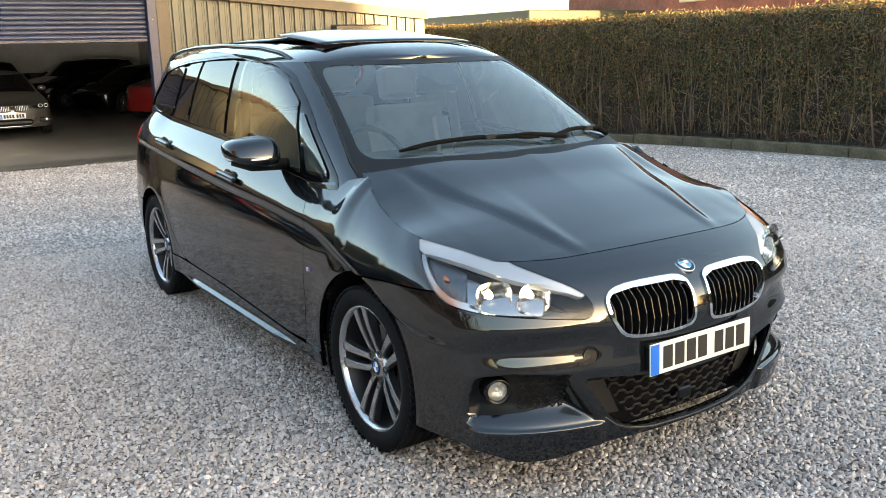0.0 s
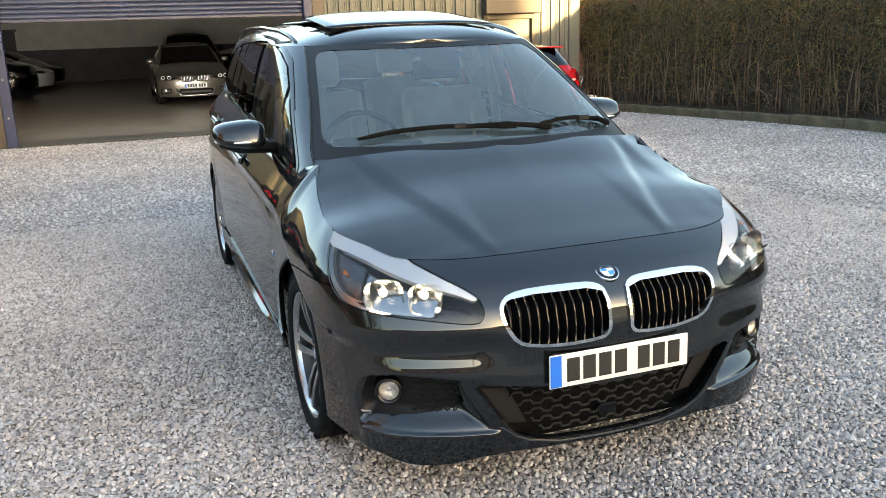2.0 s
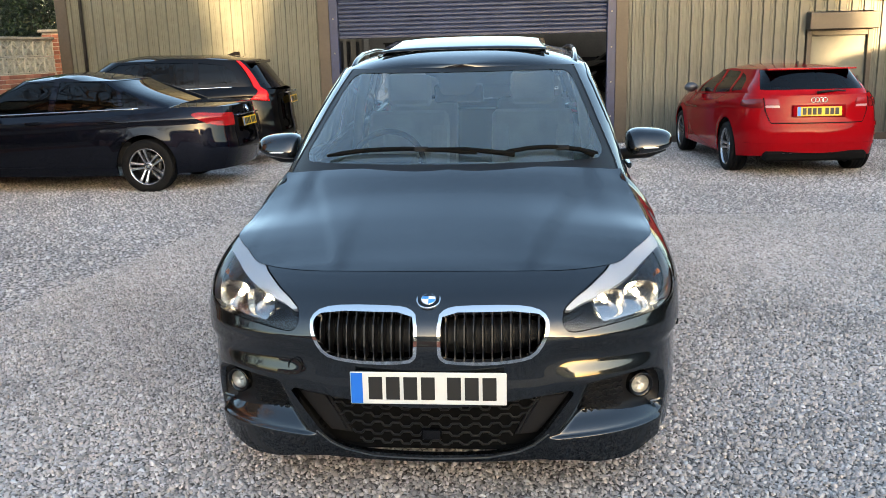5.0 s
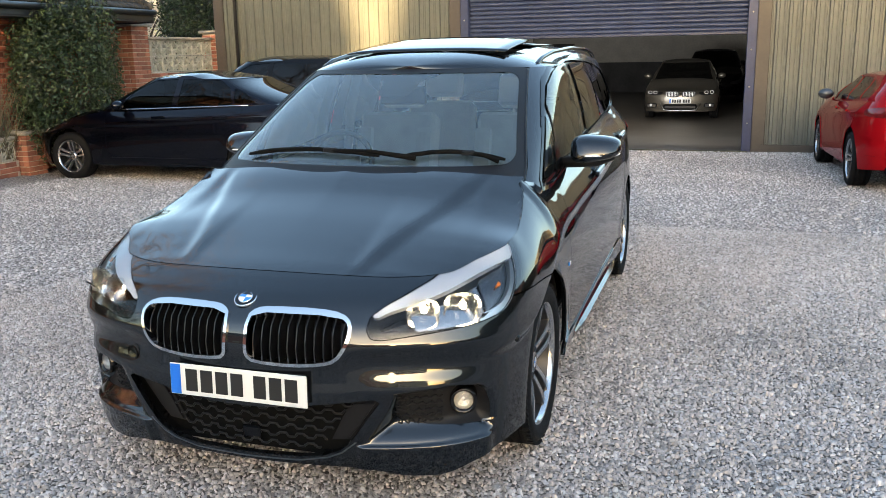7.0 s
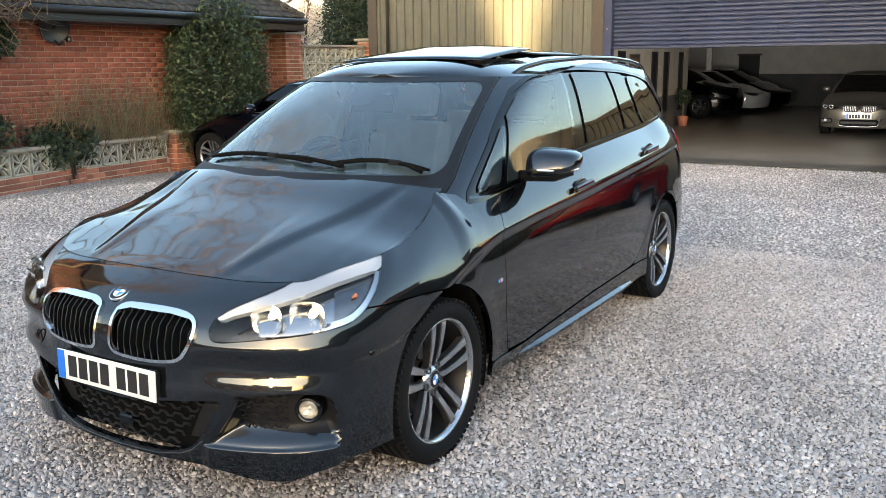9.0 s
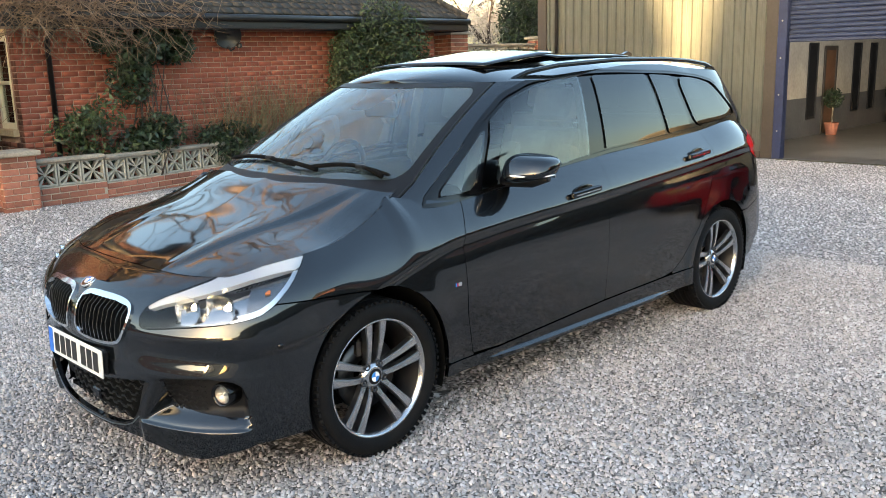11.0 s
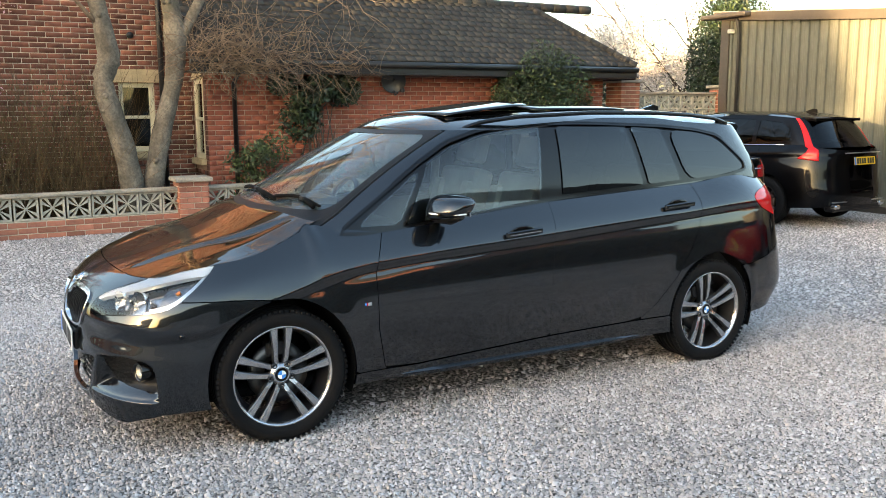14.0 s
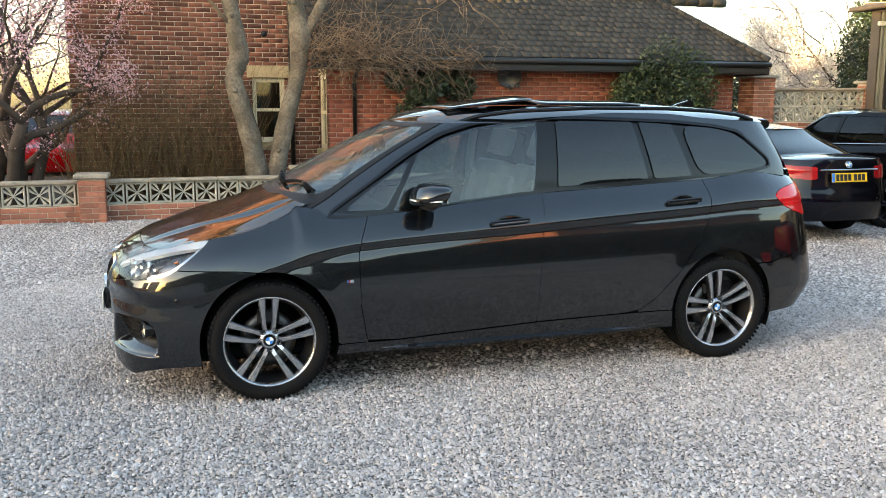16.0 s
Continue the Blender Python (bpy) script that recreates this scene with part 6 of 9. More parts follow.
def hero_car():
    car = thing("people_carrier", "mineral-grey metallic compact people carrier with twin chrome-rimmed grilles, headlamps lit", "car")
    HERO.sculpt = bumper_form
    s, low, gr = HERO, HERO.lower, HERO.green
    fine = np.concatenate([np.linspace(0, 0.36, 110), np.linspace(0.36, 1, 190)[1:]])
    vfine = np.linspace(0, 1, 72)

    def rng_u(a, b):
        return fine[(fine >= a) & (fine <= b)]
    lamp, fog, kid, intake = sd_corner(LAMP), sd_corner(FOG), sd_front(KIDNEY), sd_front(INTAKE)
    front_only = lambda P: P[:, 1] - 0.25
    lampx = both(lamp, front_only)
    insert = both(grow(fog, -0.012), outside(sd_corner(FIN)), front_only)
    seam = lambda P: np.interp(P[:, 1], [p[0] for p in SEAM_F], [p[1] for p in SEAM_F])
    above = lambda P: np.minimum(seam(P) + 0.0025 - P[:, 2], 0.3)
    below = lambda P: P[:, 2] - seam(P) + 0.0025
    gap = 0.003
    paint = GREY
    # bumper with its holes
    b = both(below, lambda P: P[:, 1] - 0.15,  outside(grow(lampx, 0.003)), outside(insert), outside(kid), outside(intake), outside(ARCHES[0]))
    bumper = part("front_bumper", skin([cut_patch(low, np.linspace(0, 0.42, 210), np.linspace(0, 1, 190), b)], 0.02, join=True), paint, car)
    # bonnet
    ub = np.linspace(0, s.u_end, 90)

    def bs(u, w):
        u, w = np.broadcast_arrays(np.asarray(u, float), np.asarray(w, float))
        run = np.linalg.norm(s.bonnet(u, 1.0) - s.bonnet(u, 0.0), axis=-1)
        w0 = np.clip(0.0042 / np.maximum(run, 1e-4), 0, 0.45)
        return s.bonnet(u, w0 + (1 - w0) * w)
    part("bonnet", skin([cut_patch(bs, ub, np.linspace(0.0, 0.997, 60))], 0.005, join=True), paint, car)
    door_f, door_r = sd_side(DOOR_F), sd_side(DOOR_R)
    for side in (False, True):
        mk = dict(mirror=side)
        wing = both(above, lambda P: P[:, 1] - 0.70, outside(grow(door_f, gap)), outside(grow(lampx, 0.003)), outside(ARCHES[0]), lambda P: 0.292 - P[:, 2])
        part("front_wing", skin([cut_patch(low, rng_u(0.15, 0.56), vfine, wing)], **mk), paint, car)
        part("front_door", skin([cut_patch(low, rng_u(0.34, 0.72), vfine, both(grow(door_f, -gap * 0.3)))], **mk), paint, car)
        part("rear_door", skin([cut_patch(low, rng_u(0.42, 0.92), vfine, both(grow(door_r, -gap * 0.3), outside(grow(ARCHES[1], 0.0))))], **mk), paint, car)
        tail = both(sd_side(TAIL), lambda P: 3.0 - P[:, 1])
        rb_top = lambda P: np.interp(P[:, 1], [3.0, 3.12, 3.30, 3.45, 3.52, 3.75], [0.60, 0.60, 0.64, 0.70, 0.83, 0.88])
        quarter = both(lambda P: 2.0 - P[:, 1], outside(grow(door_r, gap)), outside(ARCHES[1]), outside(grow(tail, 0.003)), lambda P: rb_top(P) + 0.003 - P[:, 2] + np.where(P[:, 1] < 3.0, -1, 0), lambda P: 0.345 - P[:, 2], lambda P: P[:, 1] - 3.56)
        part("rear_quarter", skin([cut_patch(low, rng_u(0.50, 0.98), vfine, quarter)], **mk), paint, car)
        sill = both(lambda P: P[:, 2] - np.where(P[:, 1] < 1.53, 0.289 + np.clip((P[:, 1] - 0.7) / 0.83, 0, 1) * 0.041, 0.33 + np.clip((P[:, 1] - 1.53) / 0.56, 0, 1) * 0.011), lambda P: 0.30 - P[:, 1], lambda P: P[:, 1] - 2.5, outside(ARCHES[0]), outside(ARCHES[1]))
        part("sill", skin([cut_patch(low, rng_u(0.34, 0.8), np.linspace(0, 0.4, 40), sill)], 0.02, off=0.006, **mk), paint, car)
        # tail lamp: red lens with a pale lower band
        tl = part("tail_lamp", skin([cut_patch(low, rng_u(0.72, 1.0), vfine, tail)], 0.03, off=0.003, **mk), CAR["red_lens"], car, "red tail lamp")
        # glass house
        gl = both(sd_side(G_SIDE), lambda P: P[:, 1] - 3.4)
        gu = np.linspace(0.12, 0.93, 200)
        gv = np.linspace(0, 1, 66)
        ws = lambda P: P[:, 0] - np.interp(P[:, 2], [1.0, 1.07, 1.2, 1.35, 1.468, 1.53], [0.73, 0.716, 0.668, 0.615, 0.57, 0.545])
        pill = both(lambda P: 0.007 - ws(P) - 0.0, outside(grow(gl, 0.002)), lambda P: P[:, 1] - 3.36)
        part("body_side_frame", skin([cut_patch(gr, np.linspace(0.05, 0.95, 220), gv, pill)], 0.015, **mk), paint, car)
        panes = both(*[outside(grow(sd_side(q), -0.006)) for q in (G_FRONT, G_DOOR, G_REAR, G_VENT, G_QUARTER)])
        part("window_surround", skin([cut_patch(gr, np.linspace(0.12, 0.93, 300), np.linspace(0, 1, 100), both(gl, panes))], 0.0, off=-0.012, **mk), CAR["gloss"], car, "gloss black window surround")
        for nm, poly, mat in (("quarter_glass", G_FRONT, "side_glass"), ("door_glass", G_DOOR, "side_glass"), ("door_glass", G_REAR, "tint"), ("door_glass", G_VENT, "tint"), ("rear_quarter_glass", G_QUARTER, "tint")):
            pane = part(nm, skin([cut_patch(gr, gu, gv, sd_side(poly))], 0.0, off=-0.004, **mk), CAR[mat], car, "tinted glass" if mat == "tint" else "clear glass")
            pane.visible_shadow = False
        # bright line under the windows, and the black strip above it
        for nm, a0, a1, mat, off in (("window_trim", -0.012, 0.0, "gloss", 0.003), ("window_trim", -0.001, 0.005, "gloss", 0.004)):
            ring = both(grow(sd_side(G_SIDE), a1), outside(grow(sd_side(G_SIDE), a0)))
            part(nm, skin([cut_patch(gr, np.linspace(0.1, 0.95, 300), np.linspace(0, 1, 130), ring)], 0.004, off=off, **mk), CAR[mat], car)
    # roof, tailgate, rear bumper
    hole = both(lambda P: np.abs(P[:, 0]) - 0.437, lambda P: 1.112 - P[:, 1], lambda P: P[:, 1] - 2.414)
    part("roof", skin([cut_patch(s.roof, np.linspace(0.0, 1.0, 150), np.linspace(0, 1, 40), both(outside(hole), lambda P: P[:, 1] - 3.345))], 0.01, join=True), paint, car)
    part("headlining", skin([cut_patch(s.roof, np.linspace(0.1, 1.0, 80), np.linspace(0, 1, 20), both(outside(hole), lambda P: P[:, 1] - 3.3, lambda P: 0.98 - P[:, 1]))], 0.0, join=True, off=-0.035), CAR["lining"], car, "pale headlining")
    part("tailgate", skin([cut_patch(gr, np.linspace(0.86, 1, 40), np.linspace(0, 1, 40), both(lambda P: 3.30 - P[:, 1], outside(both(lambda P: np.abs(P[:, 0]) - 0.58, lambda P: 1.16 - P[:, 2], lambda P: P[:, 2] - 1.42)))),
                           cut_patch(low, np.linspace(0.8, 1, 70), vfine, both(lambda P: 3.563 - P[:, 1], outside(sd_side(TAIL)), lambda P: 0.86 - P[:, 2]))], 0.015, join=True), paint, car)
    part("rear_window", skin([cut_patch(gr, np.linspace(0.86, 1, 60), np.linspace(0, 1, 40), both(lambda P: 3.30 - P[:, 1], lambda P: np.abs(P[:, 0]) - 0.575, lambda P: 1.165 - P[:, 2], lambda P: P[:, 2] - 1.415))], 0.0, join=True, off=-0.005), CAR["tint"], car)
    rbt = lambda P: np.interp(P[:, 1], [3.0, 3.12, 3.30, 3.45, 3.52, 3.75], [0.60, 0.60, 0.64, 0.70, 0.83, 0.855])
    part("rear_bumper", skin([cut_patch(low, np.linspace(0.66, 1, 120), vfine, both(lambda P: 3.0 - P[:, 1], lambda P: P[:, 2] - rbt(P) + 0.002, outside(ARCHES[1])))], 0.02, join=True), paint, car)
    # roof spoiler
    bm = bmesh.new()
    rows = []
    for x in np.linspace(-0.50, 0.50, 25):
        e = abs(x) / 0.50
        y1, zt = 3.42 - 0.08 * e ** 2.5, 1.51 - 0.035 * e ** 2.5
        rows.append([bm.verts.new(c) for c in ((x, 3.24 - 0.05 * e, float(s.zc(3.24)) - 0.05 * e ** 3 + 0.004), (x, 3.36 - 0.04 * e, 1.52 - 0.04 * e ** 3), (x, y1, zt - 0.012), (x, y1 - 0.012, zt - 0.045), (x, 3.37 - 0.04 * e, 1.435), (x, 3.30, 1.42))])
    for A, B in zip(rows, rows[1:]):
        for i in range(5):
            f = bm.faces.new((A[i], A[i + 1], B[i + 1], B[i]))
            f.smooth = i < 3
    bm.faces.new(rows[0])
    bm.faces.new(rows[-1][::-1])
    bmesh.ops.recalc_face_normals(bm, faces=bm.faces)
    part("roof_spoiler", bm, paint, car)
    # windscreen with its dark printed edge, and the camera housing behind it
    wsc = lambda P: np.interp(P[:, 2], [1.0, 1.07, 1.2, 1.35, 1.468, 1.53], [0.73, 0.716, 0.668, 0.615, 0.57, 0.545])
    full = both(lambda P: P[:, 0] - wsc(P), lambda P: P[:, 1] - 1.2, lambda P: P[:, 2] - 1.468)
    wu, wv = np.linspace(0, 0.36, 110), np.linspace(0, 1, 70)
    def clear(P):
        a, b, r = P[:, 0] - wsc(P) + 0.030, np.maximum(1.085 - P[:, 2], P[:, 2] - 1.450), 0.05
        return np.minimum(np.maximum(a + r, b + r), 0) + np.hypot(np.maximum(a + r, 0), np.maximum(b + r, 0)) - r

    part("windscreen_edge", skin([cut_patch(gr, wu, wv, both(full, outside(clear)))], 0.0, join=True, off=0.0015), CAR["black"], car, "dark printed edge of the windscreen")
    glass = part("windscreen", skin([cut_patch(gr, wu, wv, full)], 0.0, join=True, off=-0.001), CAR["glass"], car, "clear windscreen reflecting the sky")
    glass.visible_shadow = False
    edge = []
    for v in np.linspace(0.08, 0.985, 48):
        P = gr(np.linspace(0.02, 0.36, 700), v)
        k = int(np.argmax(P[:, 0] > wsc(P)))
        edge.append(P[k])
    for sx in (-1, 1):
        bm = bmesh.new()
        tube(bm, [(sx * (p[0] + 0.001), p[1], p[2]) for p in edge if p[2] < 1.47], 0.0055, 8)
        part("windscreen_seal", bm, CAR["black"], car, "black rubber windscreen seal")
    sens = sd_front(rounded([(-0.19, 1.50), (0.19, 1.50), (0.185, 1.452), (0.10, 1.435), (0.085, 1.375), (0.06, 1.358), (-0.06, 1.358), (-0.085, 1.375), (-0.10, 1.435), (-0.185, 1.452)], 1, 0.25))
    part("sensor_housing", skin([cut_patch(gr, np.linspace(0, 0.12, 60), np.linspace(0.6, 1, 60), both(sens, lambda P: P[:, 2] - 1.458))], 0.0, join=True, off=-0.012), CAR["under"], car, "black sensor housing")
    bm = boxmesh((-0.12, 0, -0.045), (0.12, 0.03, 0.045), 0.02, seg=3)
    part("interior_mirror", bm, CAR["black"], car, at=pose(0, 0.78, 1.345, 12))
    # sunroof: front glass tipped up, rear glass flush, frame between
    for y0, y1, lift, nm in ((1.115, 1.665, 0.029, "sunroof_glass"), (1.70, 2.41, 0.0, "rear_roof_glass")):
        bm = bmesh.new()
        g = []
        for y in np.linspace(y0, y1, 9):
            t = (y - y0) / (y1 - y0)
            g.append([bm.verts.new((x, y, float(s.zc(y)) - (float(s.zc(y)) - 1.52) * (abs(x) / 0.65) ** 3 + 0.004 + lift * t)) for x in np.linspace(-0.435, 0.435, 15)])
        for A, B in zip(g, g[1:]):
            for i in range(14):
                f = bm.faces.new((A[i], A[i + 1], B[i + 1], B[i]))
                f.smooth = True
        bmesh.ops.recalc_face_normals(bm, faces=bm.faces)
        ob = part(nm, bm, CAR["tint"], car, "dark glass roof panel, tipped open" if lift else "dark glass roof panel")
        ob.visible_shadow = False
        so = ob.modifiers.new("thickness", "SOLIDIFY")
        so.thickness, so.offset = 0.006, 0
    bm = bmesh.new()
    for x in (-0.44, 0.44):
        box(bm, (x - 0.012, 1.12, 1.50), (x + 0.012, 2.42, 1.532), 0.003)
    box(bm, (-0.44, 1.10, 1.48), (0.44, 1.125, 1.505), 0.003)
    part("sunroof_frame", bm, CAR["black"], car)
    # roof rails: slim fins that rise from the roof's edge
    for sx in (-1, 1):
        bm = bmesh.new()
        pts, rad = [], []
        for t in np.linspace(0, 1, 48):
            y = 1.12 + (3.14 - 1.12) * t
            lift = 0.024 * min(1, t / 0.06, (1 - t) / 0.06) ** 0.6
            x = 0.588 + 0.022 * math.sin(math.pi * t) - 0.03 * max(0, t - 0.8)
            zz = float(np.interp(y, [1.12, 1.3, 1.5, 2.0, 2.5, 2.8, 3.14], [1.478, 1.508, 1.531, 1.55, 1.546, 1.531, 1.496]))
            pts.append((sx * x, y, zz - 0.014 + lift))
            rad.append(0.0125)
        tube(bm, pts, rad, 10)
        for y in (1.17, 3.09):
            k = int(round((y - 1.12) / (3.14 - 1.12) * 47))
            box(bm, (pts[k][0] - 0.008, y - 0.05, pts[k][2] - 0.05), (pts[k][0] + 0.008, y + 0.05, pts[k][2]), 0.004)
        part("roof_rail", bm, CAR["gloss"], car, "black roof rail")
    # aerial fin
    bm = bmesh.new()
    prism(bm, [(2.88, 1.565), (3.08, 1.545), (3.07, 1.60), (3.03, 1.612), (2.95, 1.59)], -0.016, 0.016, "yz", 0.006)
    part("aerial", bm, paint, car)
    # headlamps
    for side in (False, True):
        sx = -1 if side else 1
        lu, lv = np.linspace(0.06, 0.36, 120), np.linspace(0.35, 1, 80)
        full = cut_patch(low, lu, lv, lampx)
        hl = part("headlamp", skin([full], 0.085, mirror=side, off=-0.008), CAR["gloss"], car, "headlamp with lit twin reflectors")
        me = hl.data
        # keep only the side walls of the bowl: the cover itself is clear
        bm = bmesh.new()
        bm.from_mesh(me)
        bmesh.ops.delete(bm, geom=[f for f in bm.faces if f.smooth], context="FACES")
        bm.to_mesh(me)
        bm.free()
        part("lamp_bowl", skin([full], 0.0, mirror=side, off=-0.085), CAR["gloss"], hl)
        inner = both(lampx, lambda P: -0.14 - (P[:, 0] + P[:, 1]), lambda P: (P[:, 0] + P[:, 1]) - 0.47, lambda P: 0.685 + 0.06 * (P[:, 0] + P[:, 1]) - P[:, 2])
        part("lamp_liner", skin([cut_patch(low, lu, lv, inner)], 0.0, mirror=side, off=-0.05), CAR["liner"], hl, "silvered lamp liner")
        lens = part("lamp_cover", skin([full], 0.004, mirror=side, off=0.001), CAR["lens"], hl, "clear lamp cover")
        lens.visible_shadow = False
        # bright brow along the upper edge, sky reflection painted into its pale silver, and the outer trim
        brow = both(lampx, lambda P: -0.30 - (P[:, 0] + P[:, 1]), lambda P: np.interp(P[:, 0] + P[:, 1], [-0.34, -0.30, -0.23, -0.10, 0.05, 0.25, 0.36, 0.44, 0.5], [0.700, 0.709, 0.728, 0.752, 0.778, 0.815, 0.830, 0.838, 0.838]) - P[:, 2])
        part("lamp_brow", skin([cut_patch(low, lu, np.linspace(0.5, 1, 110), brow)], 0.02, mirror=side, off=-0.004), CAR["brow"], hl, "pale brow strip, silver with the sky's reflection painted in")
        edge = both(lampx, outside(grow(lampx, -0.021)), lambda P: 0.17 - (P[:, 0] + P[:, 1]), outside(brow))
        part("lamp_edge", skin([cut_patch(low, lu, np.linspace(0.5, 1, 110), edge)], 0.02, mirror=side, off=-0.010), CAR["satin"], hl, "satin side trim strip")
        part("side_marker", skin([cut_patch(low, lu, lv, both(lampx, lambda P: 0.245 - (P[:, 0] + P[:, 1]), outside(grow(brow, 0.002)), grow(lampx, -0.018)))], 0.01, mirror=side, off=-0.035), CAR["marker"], hl, "ribbed clear side marker")
        part("indicator", skin([cut_patch(low, lu, lv, both(lampx, lambda P: np.hypot((P[:, 0] + P[:, 1] - 0.345) / 1.6, P[:, 2] - 0.785) - 0.009))], 0.01, mirror=side, off=-0.022), CAR["amber"], hl, "amber indicator")
        for q, r in ((-0.095, 0.049), (0.085, 0.056)):
            # bowl position on the corner
            P = full[0]
            k = int(np.argmin((P[:, 0] + P[:, 1] - q) ** 2 + (P[:, 2] - (0.712 + 0.008 * (q > 0.05))) ** 2))
            c = Vector(P[k])
            ax = Vector((0.28, -1.0, 0.0)).normalized()
            m = Matrix.Translation((sx * (c.x - ax.x * 0.045), c.y - ax.y * 0.045, c.z)) @ (Vector((sx * ax.x, ax.y, 0)).to_track_quat("X", "Z").to_matrix().to_4x4())
            bm = bmesh.new()
            lathe(bm, [(0.018, r * 1.12), (0.013, r * 1.08), (-0.004, r * 0.98), (-0.014, r * 0.75), (-0.021, r * 0.42), (-0.024, 0.008)], 36, "x")
            for v in bm.verts:
                a, h = abs(v.co.y), abs(v.co.z)
                k = math.hypot(a, h) / max((a ** 4 + h ** 4) ** 0.25, 1e-6)
                v.co.y, v.co.z = v.co.y * (1 + (k - 1) * 0.8), v.co.z * (1 + (k - 1) * 0.8) * 0.92
            bowl = part("reflector", bm, CAR["bowl"], hl, "chrome reflector", m)
            bm = bmesh.new()
            lathe(bm, [(-0.025, 0.012), (-0.016, 0.010), (-0.012, 0.0003)], 12, "x")
            part("bulb", bm, CAR["beam"], bowl, "lit bulb")
    # grilles
    for side in (False, True):
        sx = -1 if side else 1
        ku, kv = np.linspace(0.0, 0.17, 90), np.linspace(0.4, 1, 90)
        g = part("grille", skin([cut_patch(low, ku, kv, kid)], 0.0, mirror=side, off=-0.075), CAR["black"], car, "black slatted grille in a chrome frame")
        hole = both(grow(kid, -0.0085), lambda P: P[:, 2] - np.interp(P[:, 0], [0.03, 0.1, 0.28, 0.36, 0.40], [0.70, 0.717, 0.716, 0.707, 0.69]))
        frame = both(grow(kid, 0.003), outside(hole))
        part("grille_frame", skin([cut_patch(low, np.linspace(0.0, 0.17, 240), np.linspace(0.45, 0.92, 170), frame)], 0.022, mirror=side, off=0.008), CAR["chrome"], g, "chrome grille frame")
        P = cut_patch(low, ku, kv, kid)[0]
        for k in range(11):
            x = 0.060 + k * 0.0306
            col = P[np.abs(P[:, 0] - x) < 0.012]
            z0, z1 = col[:, 2].min() + 0.004, col[:, 2].max() - 0.004
            bm = bmesh.new()
            rows = []
            for z in np.linspace(z0, z1, 8):
                cc = col[np.argmin(np.abs(col[:, 2] - z))]
                yy = cc[1] + 0.010 + 0.022 * max(0.0, (z - z1 + 0.05) / 0.05) ** 2
                rows.append([bm.verts.new((sx * (x + dx), yy + dy, z)) for dx, dy in ((-0.002, 0), (0.002, 0), (0.0048, 0.05), (-0.0048, 0.05))])
            for A, B in zip(rows, rows[1:]):
                for i in range(4):
                    bm.faces.new((A[i], A[(i + 1) % 4], B[(i + 1) % 4], B[i]))
            bm.faces.new(rows[0][::-1])
            bm.faces.new(rows[-1])
            bmesh.ops.recalc_face_normals(bm, faces=bm.faces)
            part("grille_slat", bm, CAR["slat"], g)
    # lower intake: dark tray with wavy bars
    inn = part("air_intake", skin([cut_patch(low, np.linspace(0, 0.2, 60), np.linspace(0.0, 0.55, 60), grow(intake, 0.07))], 0.0, join=True, off=-0.085), CAR["under"], car, "black mesh air intake")
    part("intake_back", boxmesh((-0.50, -0.72, 0.205), (0.50, -0.60, 0.46)), CAR["under"], inn)
    part("undertray", boxmesh((-0.42, -0.74, 0.196), (0.42, -0.40, 0.212)), CAR["under"], inn)
    for k, z in enumerate((0.245, 0.277, 0.309, 0.341, 0.373, 0.40)):
        bm = bmesh.new()
        w = 0.25 + (z - 0.24) * 0.75
        pts = []
        for i, x in enumerate(np.linspace(-w, w, 121)):
            ph = (x / 0.068 + 0.5 * (k % 2)) % 1.0
            step = 0.0065 * (1 if ph < 0.42 else -1 if 0.5 < ph < 0.92 else 0)
            pts.append((x, -0.795 + 0.27 * x * x, z + step))
        tube(bm, pts, 0.0042, 5)
        part("mesh_bar", bm, CAR["black"], inn)
    part("radar_cover", boxmesh((-0.035, -0.805, 0.255), (0.035, -0.79, 0.30), 0.006), CAR["gloss"], inn)
    for sx in (-1, 1):
        bm = bmesh.new()
        prism(bm, [(sx * 0.285, 0.262), (sx * 0.36, 0.272), (sx * 0.40, 0.32), (sx * 0.475, 0.43), (sx * 0.37, 0.415), (sx * 0.33, 0.35)], -0.80 + 0.035, -0.70, "xz", 0.01)
        part("intake_cheek", bm, CAR["black"], inn)
    # thin bright splitter line along the lip and the corner blades
    for side in (False, True):
        line = [(0.0, 0.205), (0.2, 0.208), (0.30, 0.226), (0.35, 0.247), (0.40, 0.287), (0.46, 0.368), (0.512, 0.456)]
        lipc = both(sd_front(line + [(x - 0.003 * (x > 0.25), z + 0.0035) for x, z in line[::-1]]), lambda P: P[:, 1] + 0.5)
        part("lip_line", skin([cut_patch(low, np.linspace(0, 0.16, 130), np.linspace(0, 0.5, 150), lipc)], 0.003, mirror=side, off=0.003), CAR["trimline"], car, "thin bright lip line")
        # fog lamp pocket
        pocket = cut_patch(low, np.linspace(0.06, 0.36, 130), np.linspace(0, 0.6, 110), grow(insert, 0.006))
        sx = -1 if side else 1
        pk = part("fog_lamp_pocket", skin([pocket], 0.0, mirror=side, off=-0.006), CAR["black"], car, "black fog lamp pocket")
        at_q = np.stack([pocket[0][:, 0] + pocket[0][:, 1], pocket[0][:, 2]], -1)
        for k in range(6):
            bm = bmesh.new()
            pts = []
            for i, q in enumerate(np.linspace(-0.20 - 0.008 * k, 0.0, 34)):
                z = 0.342 + 0.021 * k + 0.0035 * (1 if (i // 3 + k) % 2 else -1)
                c = pocket[0][np.argmin((at_q[:, 0] - q) ** 2 + (at_q[:, 1] - z) ** 2)]
                pts.append((sx * c[0], q - c[0] - 0.004, z))
            tube(bm, pts, 0.0032, 4)
